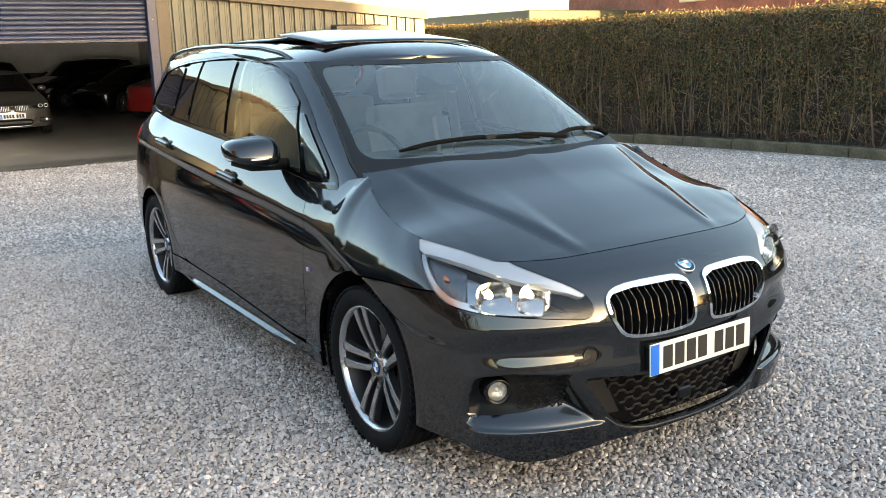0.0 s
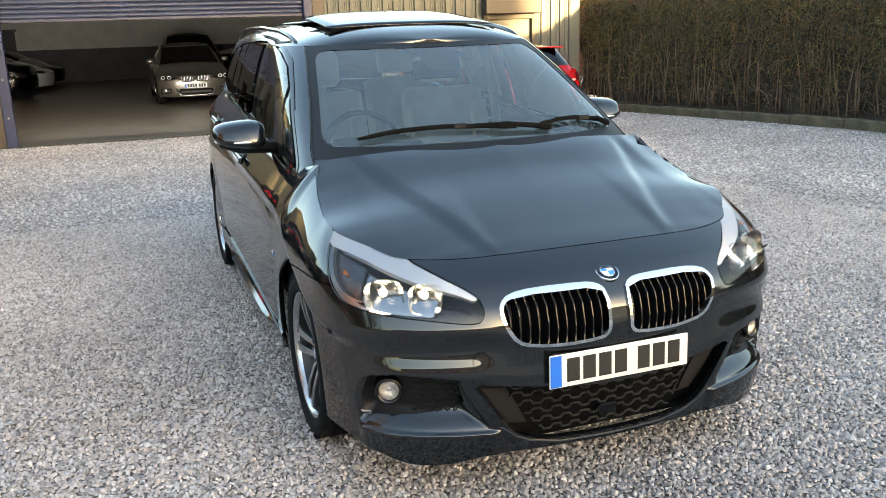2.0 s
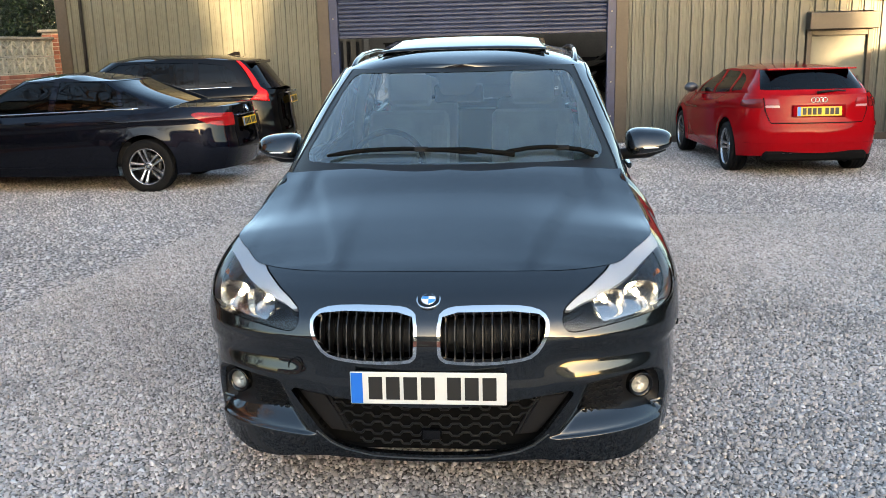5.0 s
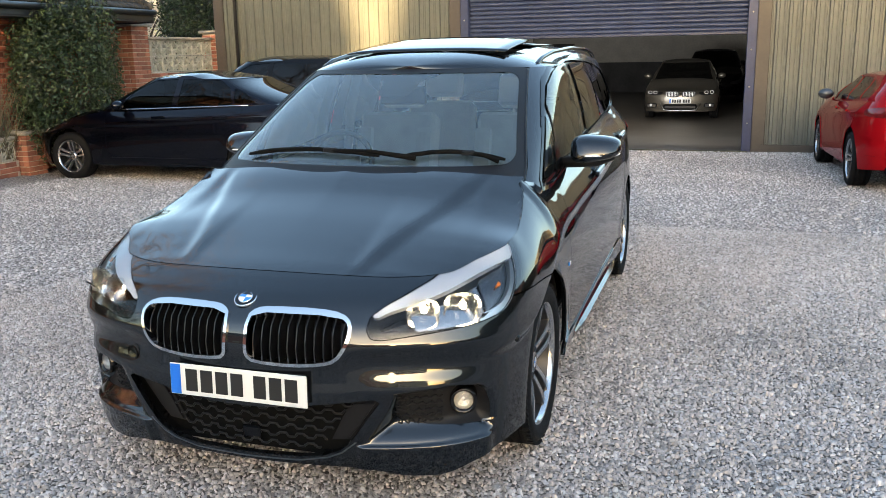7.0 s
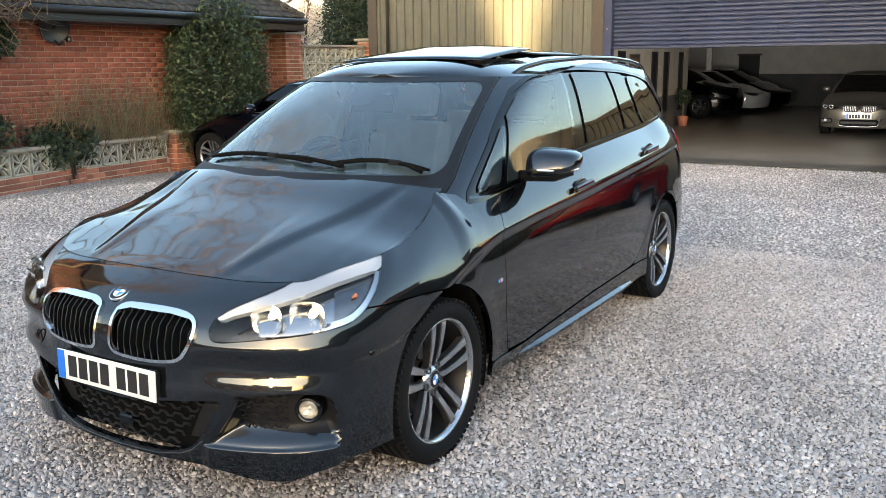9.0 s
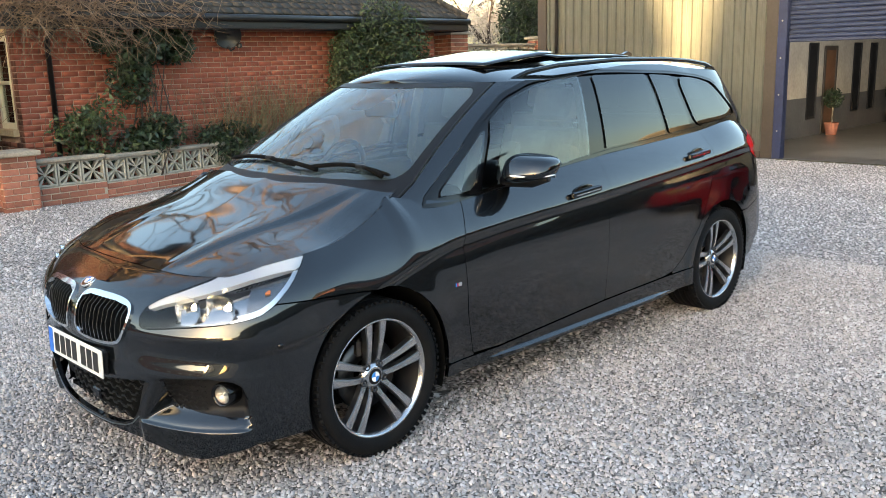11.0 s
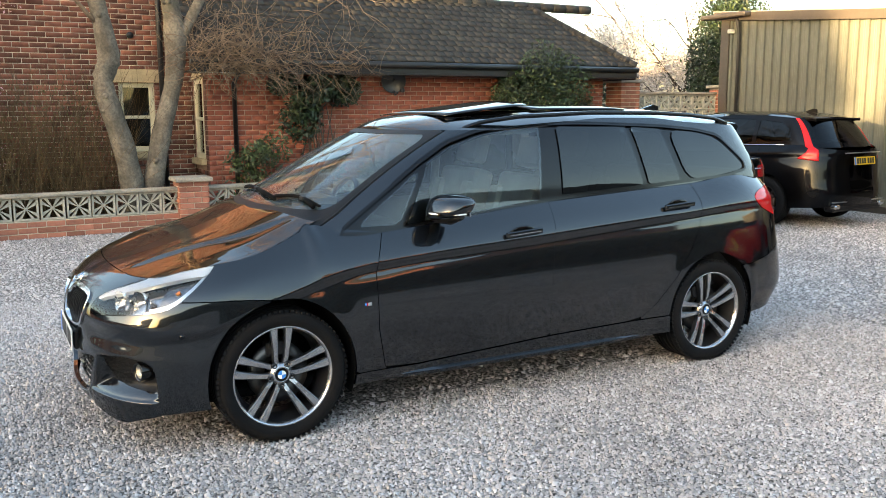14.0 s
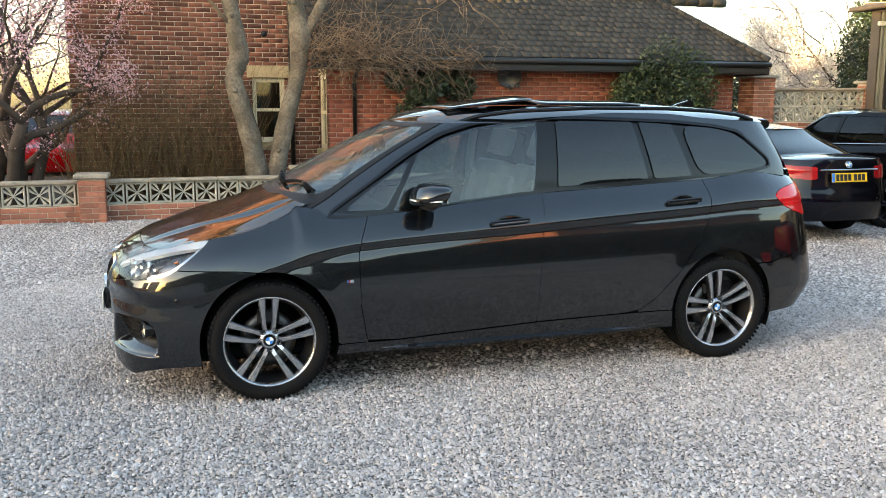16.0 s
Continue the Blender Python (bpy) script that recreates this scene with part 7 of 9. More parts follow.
            part("mesh_bar", bm, CAR["black"], pk)
        m = Matrix.Translation((sx * 0.722, -0.632, 0.405)) @ Vector((sx * 0.35, -1, 0)).to_track_quat("X", "Z").to_matrix().to_4x4()
        bm = bmesh.new()
        lathe(bm, [(-0.05, 0.050), (0.010, 0.046), (0.014, 0.040), (0.0, 0.033)], 24, "x")
        fl = part("fog_lamp", bm, CAR["gloss"], car, "round fog lamp", m)
        bm = bmesh.new()
        lathe(bm, [(0.002, 0.033), (-0.006, 0.027), (-0.012, 0.013), (-0.013, 0.0003)], 24, "x")
        part("reflector", bm, CAR["fog_bowl"], fl)
        bm = bmesh.new()
        lathe(bm, [(-0.013, 0.007), (-0.006, 0.006), (-0.003, 0.0003)], 10, "x")
        part("bulb", bm, CAR["satin"], fl)
        bm = bmesh.new()
        lathe(bm, [(0.003, 0.033), (0.008, 0.023), (0.010, 0.0003)], 24, "x")
        ln = part("lamp_cover", bm, CAR["lens"], fl)
        ln.visible_shadow = False
        # parking sensor, tow-eye cover
        m = Matrix.Translation((sx * 0.872, -0.468, 0.582)) @ Vector((sx * 0.9, -0.45, 0)).to_track_quat("X", "Z").to_matrix().to_4x4()
        bm = bmesh.new()
        lathe(bm, [(-0.005, 0.012), (0.002, 0.011), (0.003, 0.0003)], 14, "x")
        part("parking_sensor", bm, CAR["gloss"], car, at=m)
    bm = bmesh.new()
    lathe(bm, [(0.004, 0.0275), (-0.001, 0.0275), (-0.001, 0.0262), (0.004, 0.0262)], 28, "x", close=True)
    tow = low(*np.meshgrid(np.linspace(0.03, 0.25, 160), np.linspace(0.3, 0.7, 120), indexing="ij")).reshape(-1, 3)
    tow = tow[np.argmin((tow[:, 0] - 0.462) ** 2 + (tow[:, 2] - 0.524) ** 2)]
    part("tow_eye_cover", bm, CAR["under"], car, at=Matrix.Translation((-tow[0], tow[1] - 0.001, tow[2])) @ Vector((-0.33, -1, 0)).to_track_quat("X", "Z").to_matrix().to_4x4())
    # plate and badge
    plate(car, pose(0, -0.872, 0.475, -2), CAR["plate_w"])
    part("plate_plinth", boxmesh((-0.25, -0.86, 0.425), (0.25, -0.80, 0.525), 0.01), CAR["black"], car)
    roundel(car, pose(0, -0.775, 0.752, -62), 0.041)
    # mirrors
    for sx in (-1, 1):
        bm = bmesh.new()
        bmesh.ops.create_uvsphere(bm, u_segments=32, v_segments=22, radius=1.0)
        for v in bm.verts:
            c = v.co
            r = (abs(c.x) ** 3 + abs(c.y) ** 2.6 + abs(c.z) ** 3) ** (-1 / 2.9)
            x, y, z = c.x * r * sx, c.y * r, c.z * r
            v.co = Vector((sx * x * 0.116, min(y, 0.72) * 0.092 + 0.022 * x + 0.028 * z, z * 0.060 * (1 - 0.22 * x) + 0.004 * x + 0.010))
        for f in bm.faces:
            f.smooth = True
        mir = part("door_mirror", bm, paint, car, "painted door mirror", pose(sx * 0.938, 0.872, 1.086))
        bm = bmesh.new()
        tube(bm, [(-sx * 0.17, 0.0, -0.062), (-sx * 0.08, 0.0, -0.054), (0, 0, -0.046), (sx * 0.085, 0.02, -0.032)], [0.026, 0.030, 0.034, 0.016], 10)
        part("mirror_foot", bm, CAR["black"], mir)
        bm = bmesh.new()
        pts = []
        for a in np.linspace(-2.2, 0.1, 18):
            pts.append((sx * 0.107 * max(-0.95, min(0.99, 1.02 * math.cos(a) ** 1 if math.cos(a) > 0 else math.cos(a))), 0.1 * math.sin(a) + 0.022 * math.cos(a), -0.018))
        tube(bm, pts, 0.005, 6)
        part("indicator", bm, CAR["white_lens"], mir, "slim clear indicator")
        part("mirror_glass", boxmesh((-0.085, 0.066, -0.036), (0.085, 0.0725, 0.056), 0.003), CAR["chrome"], mir)
        # handles
        for y, z in ((1.354, 0.926), (2.483, 1.008)):
            x = surf_x(s, low, y, z)
            h = part("door_handle", boxmesh((-0.012, -0.115, -0.016), (0.012, 0.115, 0.014), 0.011, seg=3), paint, car, "painted pull handle", pose(sx * (x + 0.022), y, z, 3.5))
            cup = bmesh.new()
            bmesh.ops.create_uvsphere(cup, u_segments=20, v_segments=10, radius=1.0)
            for v in cup.verts:
                v.co = Vector((v.co.x * 0.006, v.co.y * 0.085, v.co.z * 0.036))
            part("handle_cup", cup, CAR["gloss"], h, at=pose(-sx * 0.020, 0, 0))
            part("handle_trim", boxmesh((-0.002, -0.10, -0.003), (0.002, 0.10, 0.001)), CAR["chrome"], h, at=pose(sx * 0.0115, 0, -0.002))
        # wing badge: small striped tile
        x = surf_x(s, low, 0.436, 0.635)
        for k, mt in enumerate(("roundel_blue", "red_lens", "satin")):
            part("wing_badge", boxmesh((-0.002, k * 0.008, -0.0075), (0.0025, k * 0.008 + (0.007 if k < 2 else 0.02), 0.0075), 0.001), CAR[mt], car, at=pose(sx * (x + 0.001), 0.415, 0.636))
        # sill blade catching the light
        bm = bmesh.new()
        rows = []
        for y in np.linspace(0.55, 2.25, 18):
            e = min(1, (y - 0.55) / 0.3, (2.25 - y) / 0.3)
            rows.append([bm.verts.new(c) for c in ((sx * 0.872, y, 0.270), (sx * (0.880 + 0.026 * e), y, 0.250), (sx * (0.878 + 0.024 * e), y, 0.232), (sx * 0.862, y, 0.226))])
        for A, B in zip(rows, rows[1:]):
            for i in range(3):
                bm.faces.new((A[i], A[i + 1], B[i + 1], B[i]))
        bmesh.ops.recalc_face_normals(bm, faces=bm.faces)
        part("sill_blade", bm, paint, car)
        # wheels
        for y in (0.0, 2.78):
            make_wheel(car, pose(sx * 0.765, y, 0.325, (0 if sx > 0 else 20) + (11 if y else 0), 0, 0 if sx > 0 else 180))
            bm = bmesh.new()
            ring = []
            for t in np.linspace(-0.35, math.pi + 0.35, 26):
                ring.append([bm.verts.new((sx * xx, y + 0.372 * math.cos(t), 0.325 + 0.40 * math.sin(t))) for xx in (0.86, 0.45)])
            for A, B in zip(ring, ring[1:]):
                f = bm.faces.new((A[0], A[1], B[1], B[0]))
                f.smooth = True
            part("arch_liner", bm, CAR["under"], car)
            part("inner_liner", boxmesh((sx * 0.44 - 0.01, y - 0.42, 0.14), (sx * 0.44 + 0.01, y + 0.42, 0.78)), CAR["under"], car)
    # dark shell behind the shut lines, floor pan
    arch_out = both(outside(grow(ARCHES[0], 0.01)), outside(grow(ARCHES[1], 0.01)))
    part("inner_shell", skin([cut_patch(low, np.linspace(0.26, 0.985, 160), np.linspace(0.03, 0.93, 40), both(arch_out, outside(grow(lampx, 0.02)), lambda P: 0.29 - P[:, 1]))], 0.0, join=True, off=-0.022), CAR["under"], car)
    part("floor_pan", boxmesh((-0.72, -0.55, 0.20), (0.72, 3.25, 0.27), 0.02), CAR["under"], car)
    part("bulkhead", boxmesh((-0.70, 0.05, 0.3), (0.70, 0.12, 0.95)), CAR["under"], car)
    part("bonnet_liner", skin([cut_patch(bs, np.linspace(0, s.u_bon * 0.6, 30), np.linspace(0.04, 0.85, 20))], 0.0, join=True, off=-0.03), CAR["under"], car)
    # scuttle and wipers
    bm = bmesh.new()
    rows = [[bm.verts.new((x, float(s.cowl(abs(x))) - 0.012 + dy, float(s.cowl_z(abs(x))) + dz)) for dy, dz in ((0.004, -0.022), (0.03, -0.012), (0.075, 0.008))] for x in np.linspace(-0.70, 0.70, 35)]
    for A, B in zip(rows, rows[1:]):
        for i in range(2):
            bm.faces.new((A[i], A[i + 1], B[i + 1], B[i]))
    part("scuttle", bm, CAR["black"], car)
    for xs, xe, lift in ((-0.55, 0.12, 0.05), (0.22, 0.64, 0.035)):
        w = new("wiper")
        w.parent = car
        def onws(x, up):
            P = gr(*np.meshgrid(np.linspace(0, 0.36, 150), np.linspace(0, 0.5, 120), indexing="ij")).reshape(-1, 3)
            z = float(s.cowl_z(abs(x))) + up * 0.4
            q = P[np.argmin((P[:, 0] - abs(x)) ** 2 + (P[:, 2] - z) ** 2)]
            return Vector((x, q[1] - 0.010, q[2] + 0.012))
        a, b = onws(xs, 0.13), onws(xe, 0.12)
        bm = bmesh.new()
        pts = [onws(xs + (xe - xs) * t, 0.10 + 0.045 * math.sin(math.pi * t)) for t in np.linspace(0, 1, 12)]
        tube(bm, pts, [0.006] + [0.0105] * 10 + [0.006], 6)
        part("wiper_blade", bm, CAR["under"], w)
        mid = pts[7]
        bm = bmesh.new()
        root = onws(xe + 0.16 if lift > 0.04 else xe - 0.02, 0.085)
        tube(bm, [root, (root + mid) / 2 + Vector((0, -0.012, 0.012)), mid], [0.013, 0.010, 0.008], 6)
        part("wiper_arm", bm, CAR["under"], w)
        part("wiper_joint", boxmesh((-0.03, -0.012, -0.01), (0.03, 0.012, 0.012), 0.005), CAR["black"], w, at=Matrix.Translation(mid))
    # cabin
    for x in (-0.37, 0.37):
        seat(car, x, 1.30, 0.52, CAR["seat"])
        seat(car, x, 2.15, 0.56, CAR["seat"], 0.97)
    part("dashboard", boxmesh((-0.68, 0.30, 0.70), (0.68, 0.72, 1.02), 0.08, seg=3), CAR["cabin"], car)
    part("instrument_hood", boxmesh((-0.55, 0.42, 0.98), (-0.20, 0.72, 1.065), 0.03, seg=2), CAR["cabin"], car)
    bm = bmesh.new()
    c, n = Vector((-0.37, 0.80, 0.99)), 28
    ax = pose(0, 0, 0, 64).to_3x3()
    tube(bm, [c + ax @ Vector((0.185 * math.cos(2 * math.pi * k / n), 0.185 * math.sin(2 * math.pi * k / n), 0)) for k in range(n)], 0.015, 8, closed=True)
    for a in (0.2, math.pi - 0.2, -math.pi / 2):
        tube(bm, [c + ax @ Vector((0.03 * math.cos(a), 0.03 * math.sin(a), -0.01)), c + ax @ Vector((0.18 * math.cos(a), 0.18 * math.sin(a), 0))], 0.014, 6)
    part("steering_wheel", bm, CAR["cabin"], car, "dark three-spoke steering wheel")
    part("parcel_floor", boxmesh((-0.68, 0.7, 0.40), (0.68, 3.3, 0.46)), CAR["cabin"], car)
    for sx in (-1, 1):
        part("door_card", boxmesh((sx * 0.70 - 0.03, 0.55, 0.45), (sx * 0.70 + 0.03, 3.2, 0.99), 0.02), CAR["cabin"], car)
        bm = bmesh.new()
        tube(bm, [(sx * 0.69, 1.63, 0.95), (sx * 0.655, 1.64, 1.25), (sx * 0.60, 1.66, 1.49)], 0.03, 6)
        part("pillar_trim", bm, CAR["lining"], car)
    part("tail_trim", boxmesh((-0.6, 3.2, 0.45), (0.6, 3.4, 1.1)), CAR["cabin"], car)
    return car


hero_car()

# ---- the other parked cars ----
def car_shape(front, wb, rear, width, height, belt, nose_z, cowl_y, cowl_z, screen_top, roof_rear, tail_foot, deck_z, R=0.325, lift=0.0, fall=0.085):
    """A plainer skin from a car's main sizes; origin on the ground under the front axle."""
    w, yr = width / 2, wb + rear
    boot = tail_foot < yr - 0.25
    zc_top = height
    return Shape(
        nf=5.0, nr=5.0, kf=0.22, kr=0.16, ycf=0.1, ycr=wb - 0.05,
        yf=curve((0.15, -front + 0.10), (0.25, -front + 0.04), (0.5, -front), (0.62, -front + 0.015), (nose_z, -front + 0.10), (nose_z + 0.2, -front + 0.32)),
        yr=curve((0.15, yr - 0.12), (0.3, yr - 0.04), (0.5, yr), (0.7, yr - 0.03), (deck_z, yr - 0.07), (deck_z + 0.2, yr - 0.12)),
        W0=curve((0.15, w - 0.07), (0.25, w - 0.03), (0.4, w - 0.012), (0.63, w), (0.85, w - 0.01), (1.0, w - 0.03), (1.2, w - 0.06)),
        taper=curve((-1, 1), (wb - 0.6, 1), (wb + 0.4, 0.965), (yr, 0.93)),
        zt=curve((-front, nose_z), (-front + 0.25, nose_z + 0.03), (cowl_y - 0.25, cowl_z - 0.10), (cowl_y + 0.1, cowl_z - 0.045), (cowl_y + 0.5, belt), (wb - 0.3, belt + 0.06), (wb + 0.35, belt + 0.085 if not boot else deck_z - 0.01), (yr, deck_z - (0.02 if boot else 0.0))),
        zb=curve((-front, 0.19 + lift), (0.5, 0.22 + lift), (wb, 0.22 + lift), (yr, 0.27 + lift)),
        A=curve((-front, 0.0), (-0.3, 0.06), (0.3, 0.12), (cowl_y + 0.4, 0.07), (wb, 0.08), (yr, 0.05)),
        D=curve((-front, 0.12), (0.2, 0.24), (1.0, 0.2), (yr, 0.2)),
        crease=curve((-front, 0.55), (0.2, belt - 0.16), (1.0, belt - 0.15), (wb, belt - 0.06), (yr, belt - 0.03)), dent=0.018,
        axles=(0.0, wb), wheel_r=R, arch=R + 0.05, flare=0.012,
        gn=5.0, gnr=4.5, gk=0.28, gkr=0.2, gb=0.27 * (roof_rear - screen_top), gbr=0.24 * (roof_rear - screen_top),
        gW=curve((belt - 0.05, w - 0.10), (belt + 0.1, w - 0.13), (height - 0.16, w - 0.245), (height - 0.06, w - 0.30)),
        gtaper=curve((-1, 1), (wb - 0.8, 1), (wb + 0.3, 0.96), (yr, 0.93)),
        gyf=curve((cowl_z - 0.12, cowl_y - 0.22), (cowl_z, cowl_y), (height - 0.08, screen_top), (height, screen_top + 0.15)),
        gyr=curve((belt - 0.05, tail_foot + 0.08), (belt + 0.06, tail_foot), (height - 0.08, roof_rear), (height, roof_rear - 0.1)),
        gz0=curve((cowl_y - 0.3, cowl_z - 0.06), (cowl_y + 0.1, cowl_z - 0.08), (cowl_y + 0.5, belt - 0.02), (wb - 0.3, belt + 0.04), (tail_foot, (belt + 0.04) if not boot else deck_z - 0.03)),
        ze=curve((cowl_y, height - 0.09), (screen_top, height - 0.085), (screen_top + 0.5, height - 0.055), (roof_rear - 0.5, height - 0.06), (roof_rear, height - fall - 0.010), (tail_foot, height - fall - 0.018)),
        zc=curve((screen_top - 0.1, height - 0.10), (screen_top + 0.15, height - 0.05), (screen_top + 0.6, height), (roof_rear - 0.6, height - 0.01), (roof_rear, height - fall)),
    )


def parked_car(name, label, at, shape, paint, wb, front, rear, width, belt, doors, glass, red=None, R=0.325, rimr=0.22, plate_mat=None, boot=None, tint=True, style="double", rim="alloy", group="", bright=True, detail=True, lamp=None, red_mat="red_deep"):
    car = thing(name, label, "car", at, group)
    low, gr = shape.lower, shape.green
    w = width / 2
    n1, n2 = (100, 34) if detail else (52, 20)
    arch = [sd_arch(0.0, R, R + 0.045, R + 0.06), sd_arch(wb, R, R + 0.045, R + 0.06)]
    away = both(outside(arch[0]), outside(arch[1]))
    us, vs = np.linspace(0, 1, n1 * 2), np.linspace(0, 1, n2)
    d0, d1, d2 = doors
    foot = lambda P: 0.33 - P[:, 2]
    door1 = both(lambda P: d0 - P[:, 1], lambda P: P[:, 1] - d1, foot)
    door2 = both(lambda P: d1 - P[:, 1], lambda P: P[:, 1] - d2 - 0.35 * np.clip(P[:, 2] - 0.75, -1, 0.2), foot)
    lampf = both(sd_corner(lamp), lambda P: P[:, 1] + 0.1) if lamp else None
    body_sd = both(away, outside(grow(door1, 0.004)), outside(grow(door2, 0.004)), *([outside(lampf)] if lampf else []))
    part("body", skin([cut_patch(low, us, vs, body_sd)], 0.012, join=True), paint, car)
    for side in (False, True):
        part("front_door", skin([cut_patch(low, us[(us > 0.3) & (us < 0.8)], vs, both(door1, away))], 0.01, mirror=side), paint, car)
        part("rear_door", skin([cut_patch(low, us[(us > 0.3) & (us < 0.95)], vs, both(door2, away))], 0.01, mirror=side), paint, car)
        if lampf:
            part("headlamp", skin([cut_patch(low, us[us < 0.4], vs, lampf)], 0.02, mirror=side), CAR["white_lens" if detail else "alloy_dark"], car, "clear headlamp")
    part("inner_shell", skin([cut_patch(low, np.linspace(0.02, 0.98, 60), np.linspace(0.03, 0.95, 16), away)], 0.0, join=True, off=-0.025), CAR["under"], car)

    def deck(u, t):
        u, t = np.broadcast_arrays(np.asarray(u, float), np.asarray(t, float))
        C = low(u, 1.0)
        k = np.clip(1 - t, 0, 1)
        return np.stack([C[..., 0] * k, C[..., 1], C[..., 2] + 0.055 * np.clip(C[..., 0] / w, 0, 1) * (1 - k ** 2.2)], -1)
    cy = float(shape.gyf(1.0)) + 0.18
    part("bonnet", skin([cut_patch(deck, np.linspace(0.0, 0.55, 60), np.linspace(0, 1, 20), lambda P: P[:, 1] - cy)], 0.012, join=True), paint, car)
    if boot:
        part("boot_lid", skin([cut_patch(deck, np.linspace(0.5, 1.0, 60), np.linspace(0, 1, 20), lambda P: boot - P[:, 1])], 0.012, join=True), paint, car)
    # glass house
    gu, gv = np.linspace(0, 1, n1 * 2), np.linspace(0, 1, n2)
    sg = [sd_side(q) for q in glass]
    allg = either(*sg)
    ws = both(lambda P: P[:, 0] - (w - 0.19) + 0.33 * (P[:, 2] - belt), lambda P: P[:, 1] - float(shape.gyf(1.3)) - 0.45)
    rw = both(lambda P: P[:, 0] - (w - 0.24) + 0.30 * (P[:, 2] - belt), lambda P: float(shape.gyr(1.3)) - 0.42 - P[:, 1], lambda P: belt + 0.09 - P[:, 2])
    part("cabin_frame", skin([cut_patch(gr, gu, gv, both(outside(ws), outside(rw), outside(allg)))], 0.02, join=True), paint, car)
    part("windscreen", skin([cut_patch(gr, gu[gu < 0.45], gv, ws)], 0.0, join=True, off=-0.004), CAR["parked_tint" if not detail else "parked_glass"], car)
    part("rear_window", skin([cut_patch(gr, gu[gu > 0.6], gv, rw)], 0.0, join=True, off=-0.004), CAR["parked_tint"], car, "dark rear window")
    for side in (False, True):
        for q in sg:
            part("side_window", skin([cut_patch(gr, gu[(gu > 0.1) & (gu < 0.97)], gv, grow(q, 0.004))], 0.0, mirror=side, off=-0.006), CAR["parked_tint"], car, "dark side window")
        if bright:
            sxx = -1 if side else 1
            y0, y1 = min(p[0] for q in glass for p in q), max(p[0] for q in glass for p in q)
            bm = bmesh.new()
            zz = lambda y: belt - 0.0 + 0.06 * np.clip((y - y0) / (y1 - y0), 0, 1)
            pts = [(sxx * (surf_x(shape, gr, y, zz(y)) + 0.004), y, zz(y)) for y in np.linspace(y0, y1 - 0.1, 16)]
            tube(bm, pts, 0.009, 6)
            part("window_strip", bm, CAR["chrome"], car, "bright strip under the windows")
    part("roof", skin([cut_patch(shape.roof, np.linspace(0, 1, n1), np.linspace(0, 1, 20))], 0.01, join=True), paint, car)
    part("headlining", skin([cut_patch(shape.roof, np.linspace(0.08, 0.97, 40), np.linspace(0, 1, 10))], 0.0, join=True, off=-0.03), CAR["cabin"], car)
    # cabin mass, floor, wheels
    part("cabin_floor", boxmesh((-w + 0.2, 0.4, 0.3), (w - 0.2, wb + rear - 0.4, 0.6), 0.05), CAR["cabin"], car)
    if detail:
        for x in (-0.36, 0.36):
            seat(car, x, doors[0] + 0.70, 0.38, CAR["cabin"], 0.88)
            seat(car, x, doors[1] + 0.42, 0.38, CAR["cabin"], 0.8)
        part("dashboard", boxmesh((-w + 0.2, cy - 0.1, 0.6), (w - 0.2, cy + 0.35, belt - 0.02), 0.06), CAR["cabin"], car)
    for sx in (-1, 1):
        for y in (0.0, wb):
            make_wheel(car, pose(sx * (w - 0.125), y, R, 17 * (y > 0), 0, 0 if sx > 0 else 180), R, rimr, 0.225, style, rim, False)
        part("arch_liner", boxmesh((sx * (w - 0.25) - 0.15, -0.36, 0.25), (sx * (w - 0.25) + 0.02, 0.36, R + 0.37), 0.1), CAR["under"], car)
        part("arch_liner", boxmesh((sx * (w - 0.25) - 0.15, wb - 0.36, 0.25), (sx * (w - 0.25) + 0.02, wb + 0.36, R + 0.37), 0.1), CAR["under"], car)
        # mirrors
        bm = bmesh.new()
        bmesh.ops.create_uvsphere(bm, u_segments=16, v_segments=10, radius=1.0)
        for v in bm.verts:
            v.co = Vector((v.co.x * 0.10, v.co.y * 0.075, v.co.z * 0.07))
        for f in bm.faces:
            f.smooth = True
        mir = part("door_mirror", bm, CAR["alloy_grey"] if paint.name.startswith("paint_bright") else paint, car, at=pose(sx * (w + 0.02), doors[0] + 0.26, belt + 0.06))
        for y in (d1 - 0.2, d2 - 0.22):
            x = surf_x(shape, low, y, belt - 0.10)
            part("door_handle", boxmesh((-0.012, -0.10, -0.014), (0.012, 0.10, 0.014), 0.009, seg=2), paint, car, at=pose(sx * (x + 0.012), y, belt - 0.09, 2))
    if red:
        for side in (False, True):
            part("tail_lamp", skin([cut_patch(low, us[us > 0.6], vs, both(red, lambda P: wb - P[:, 1]))], 0.006, mirror=side, off=0.006), CAR[red_mat], car, "red tail lamp")
    return car


def put_plate(car, y, z, mat, tilt, back):
    plate(car, pose(0, y, z, tilt, 0, 180 if back else 0), CAR[mat])


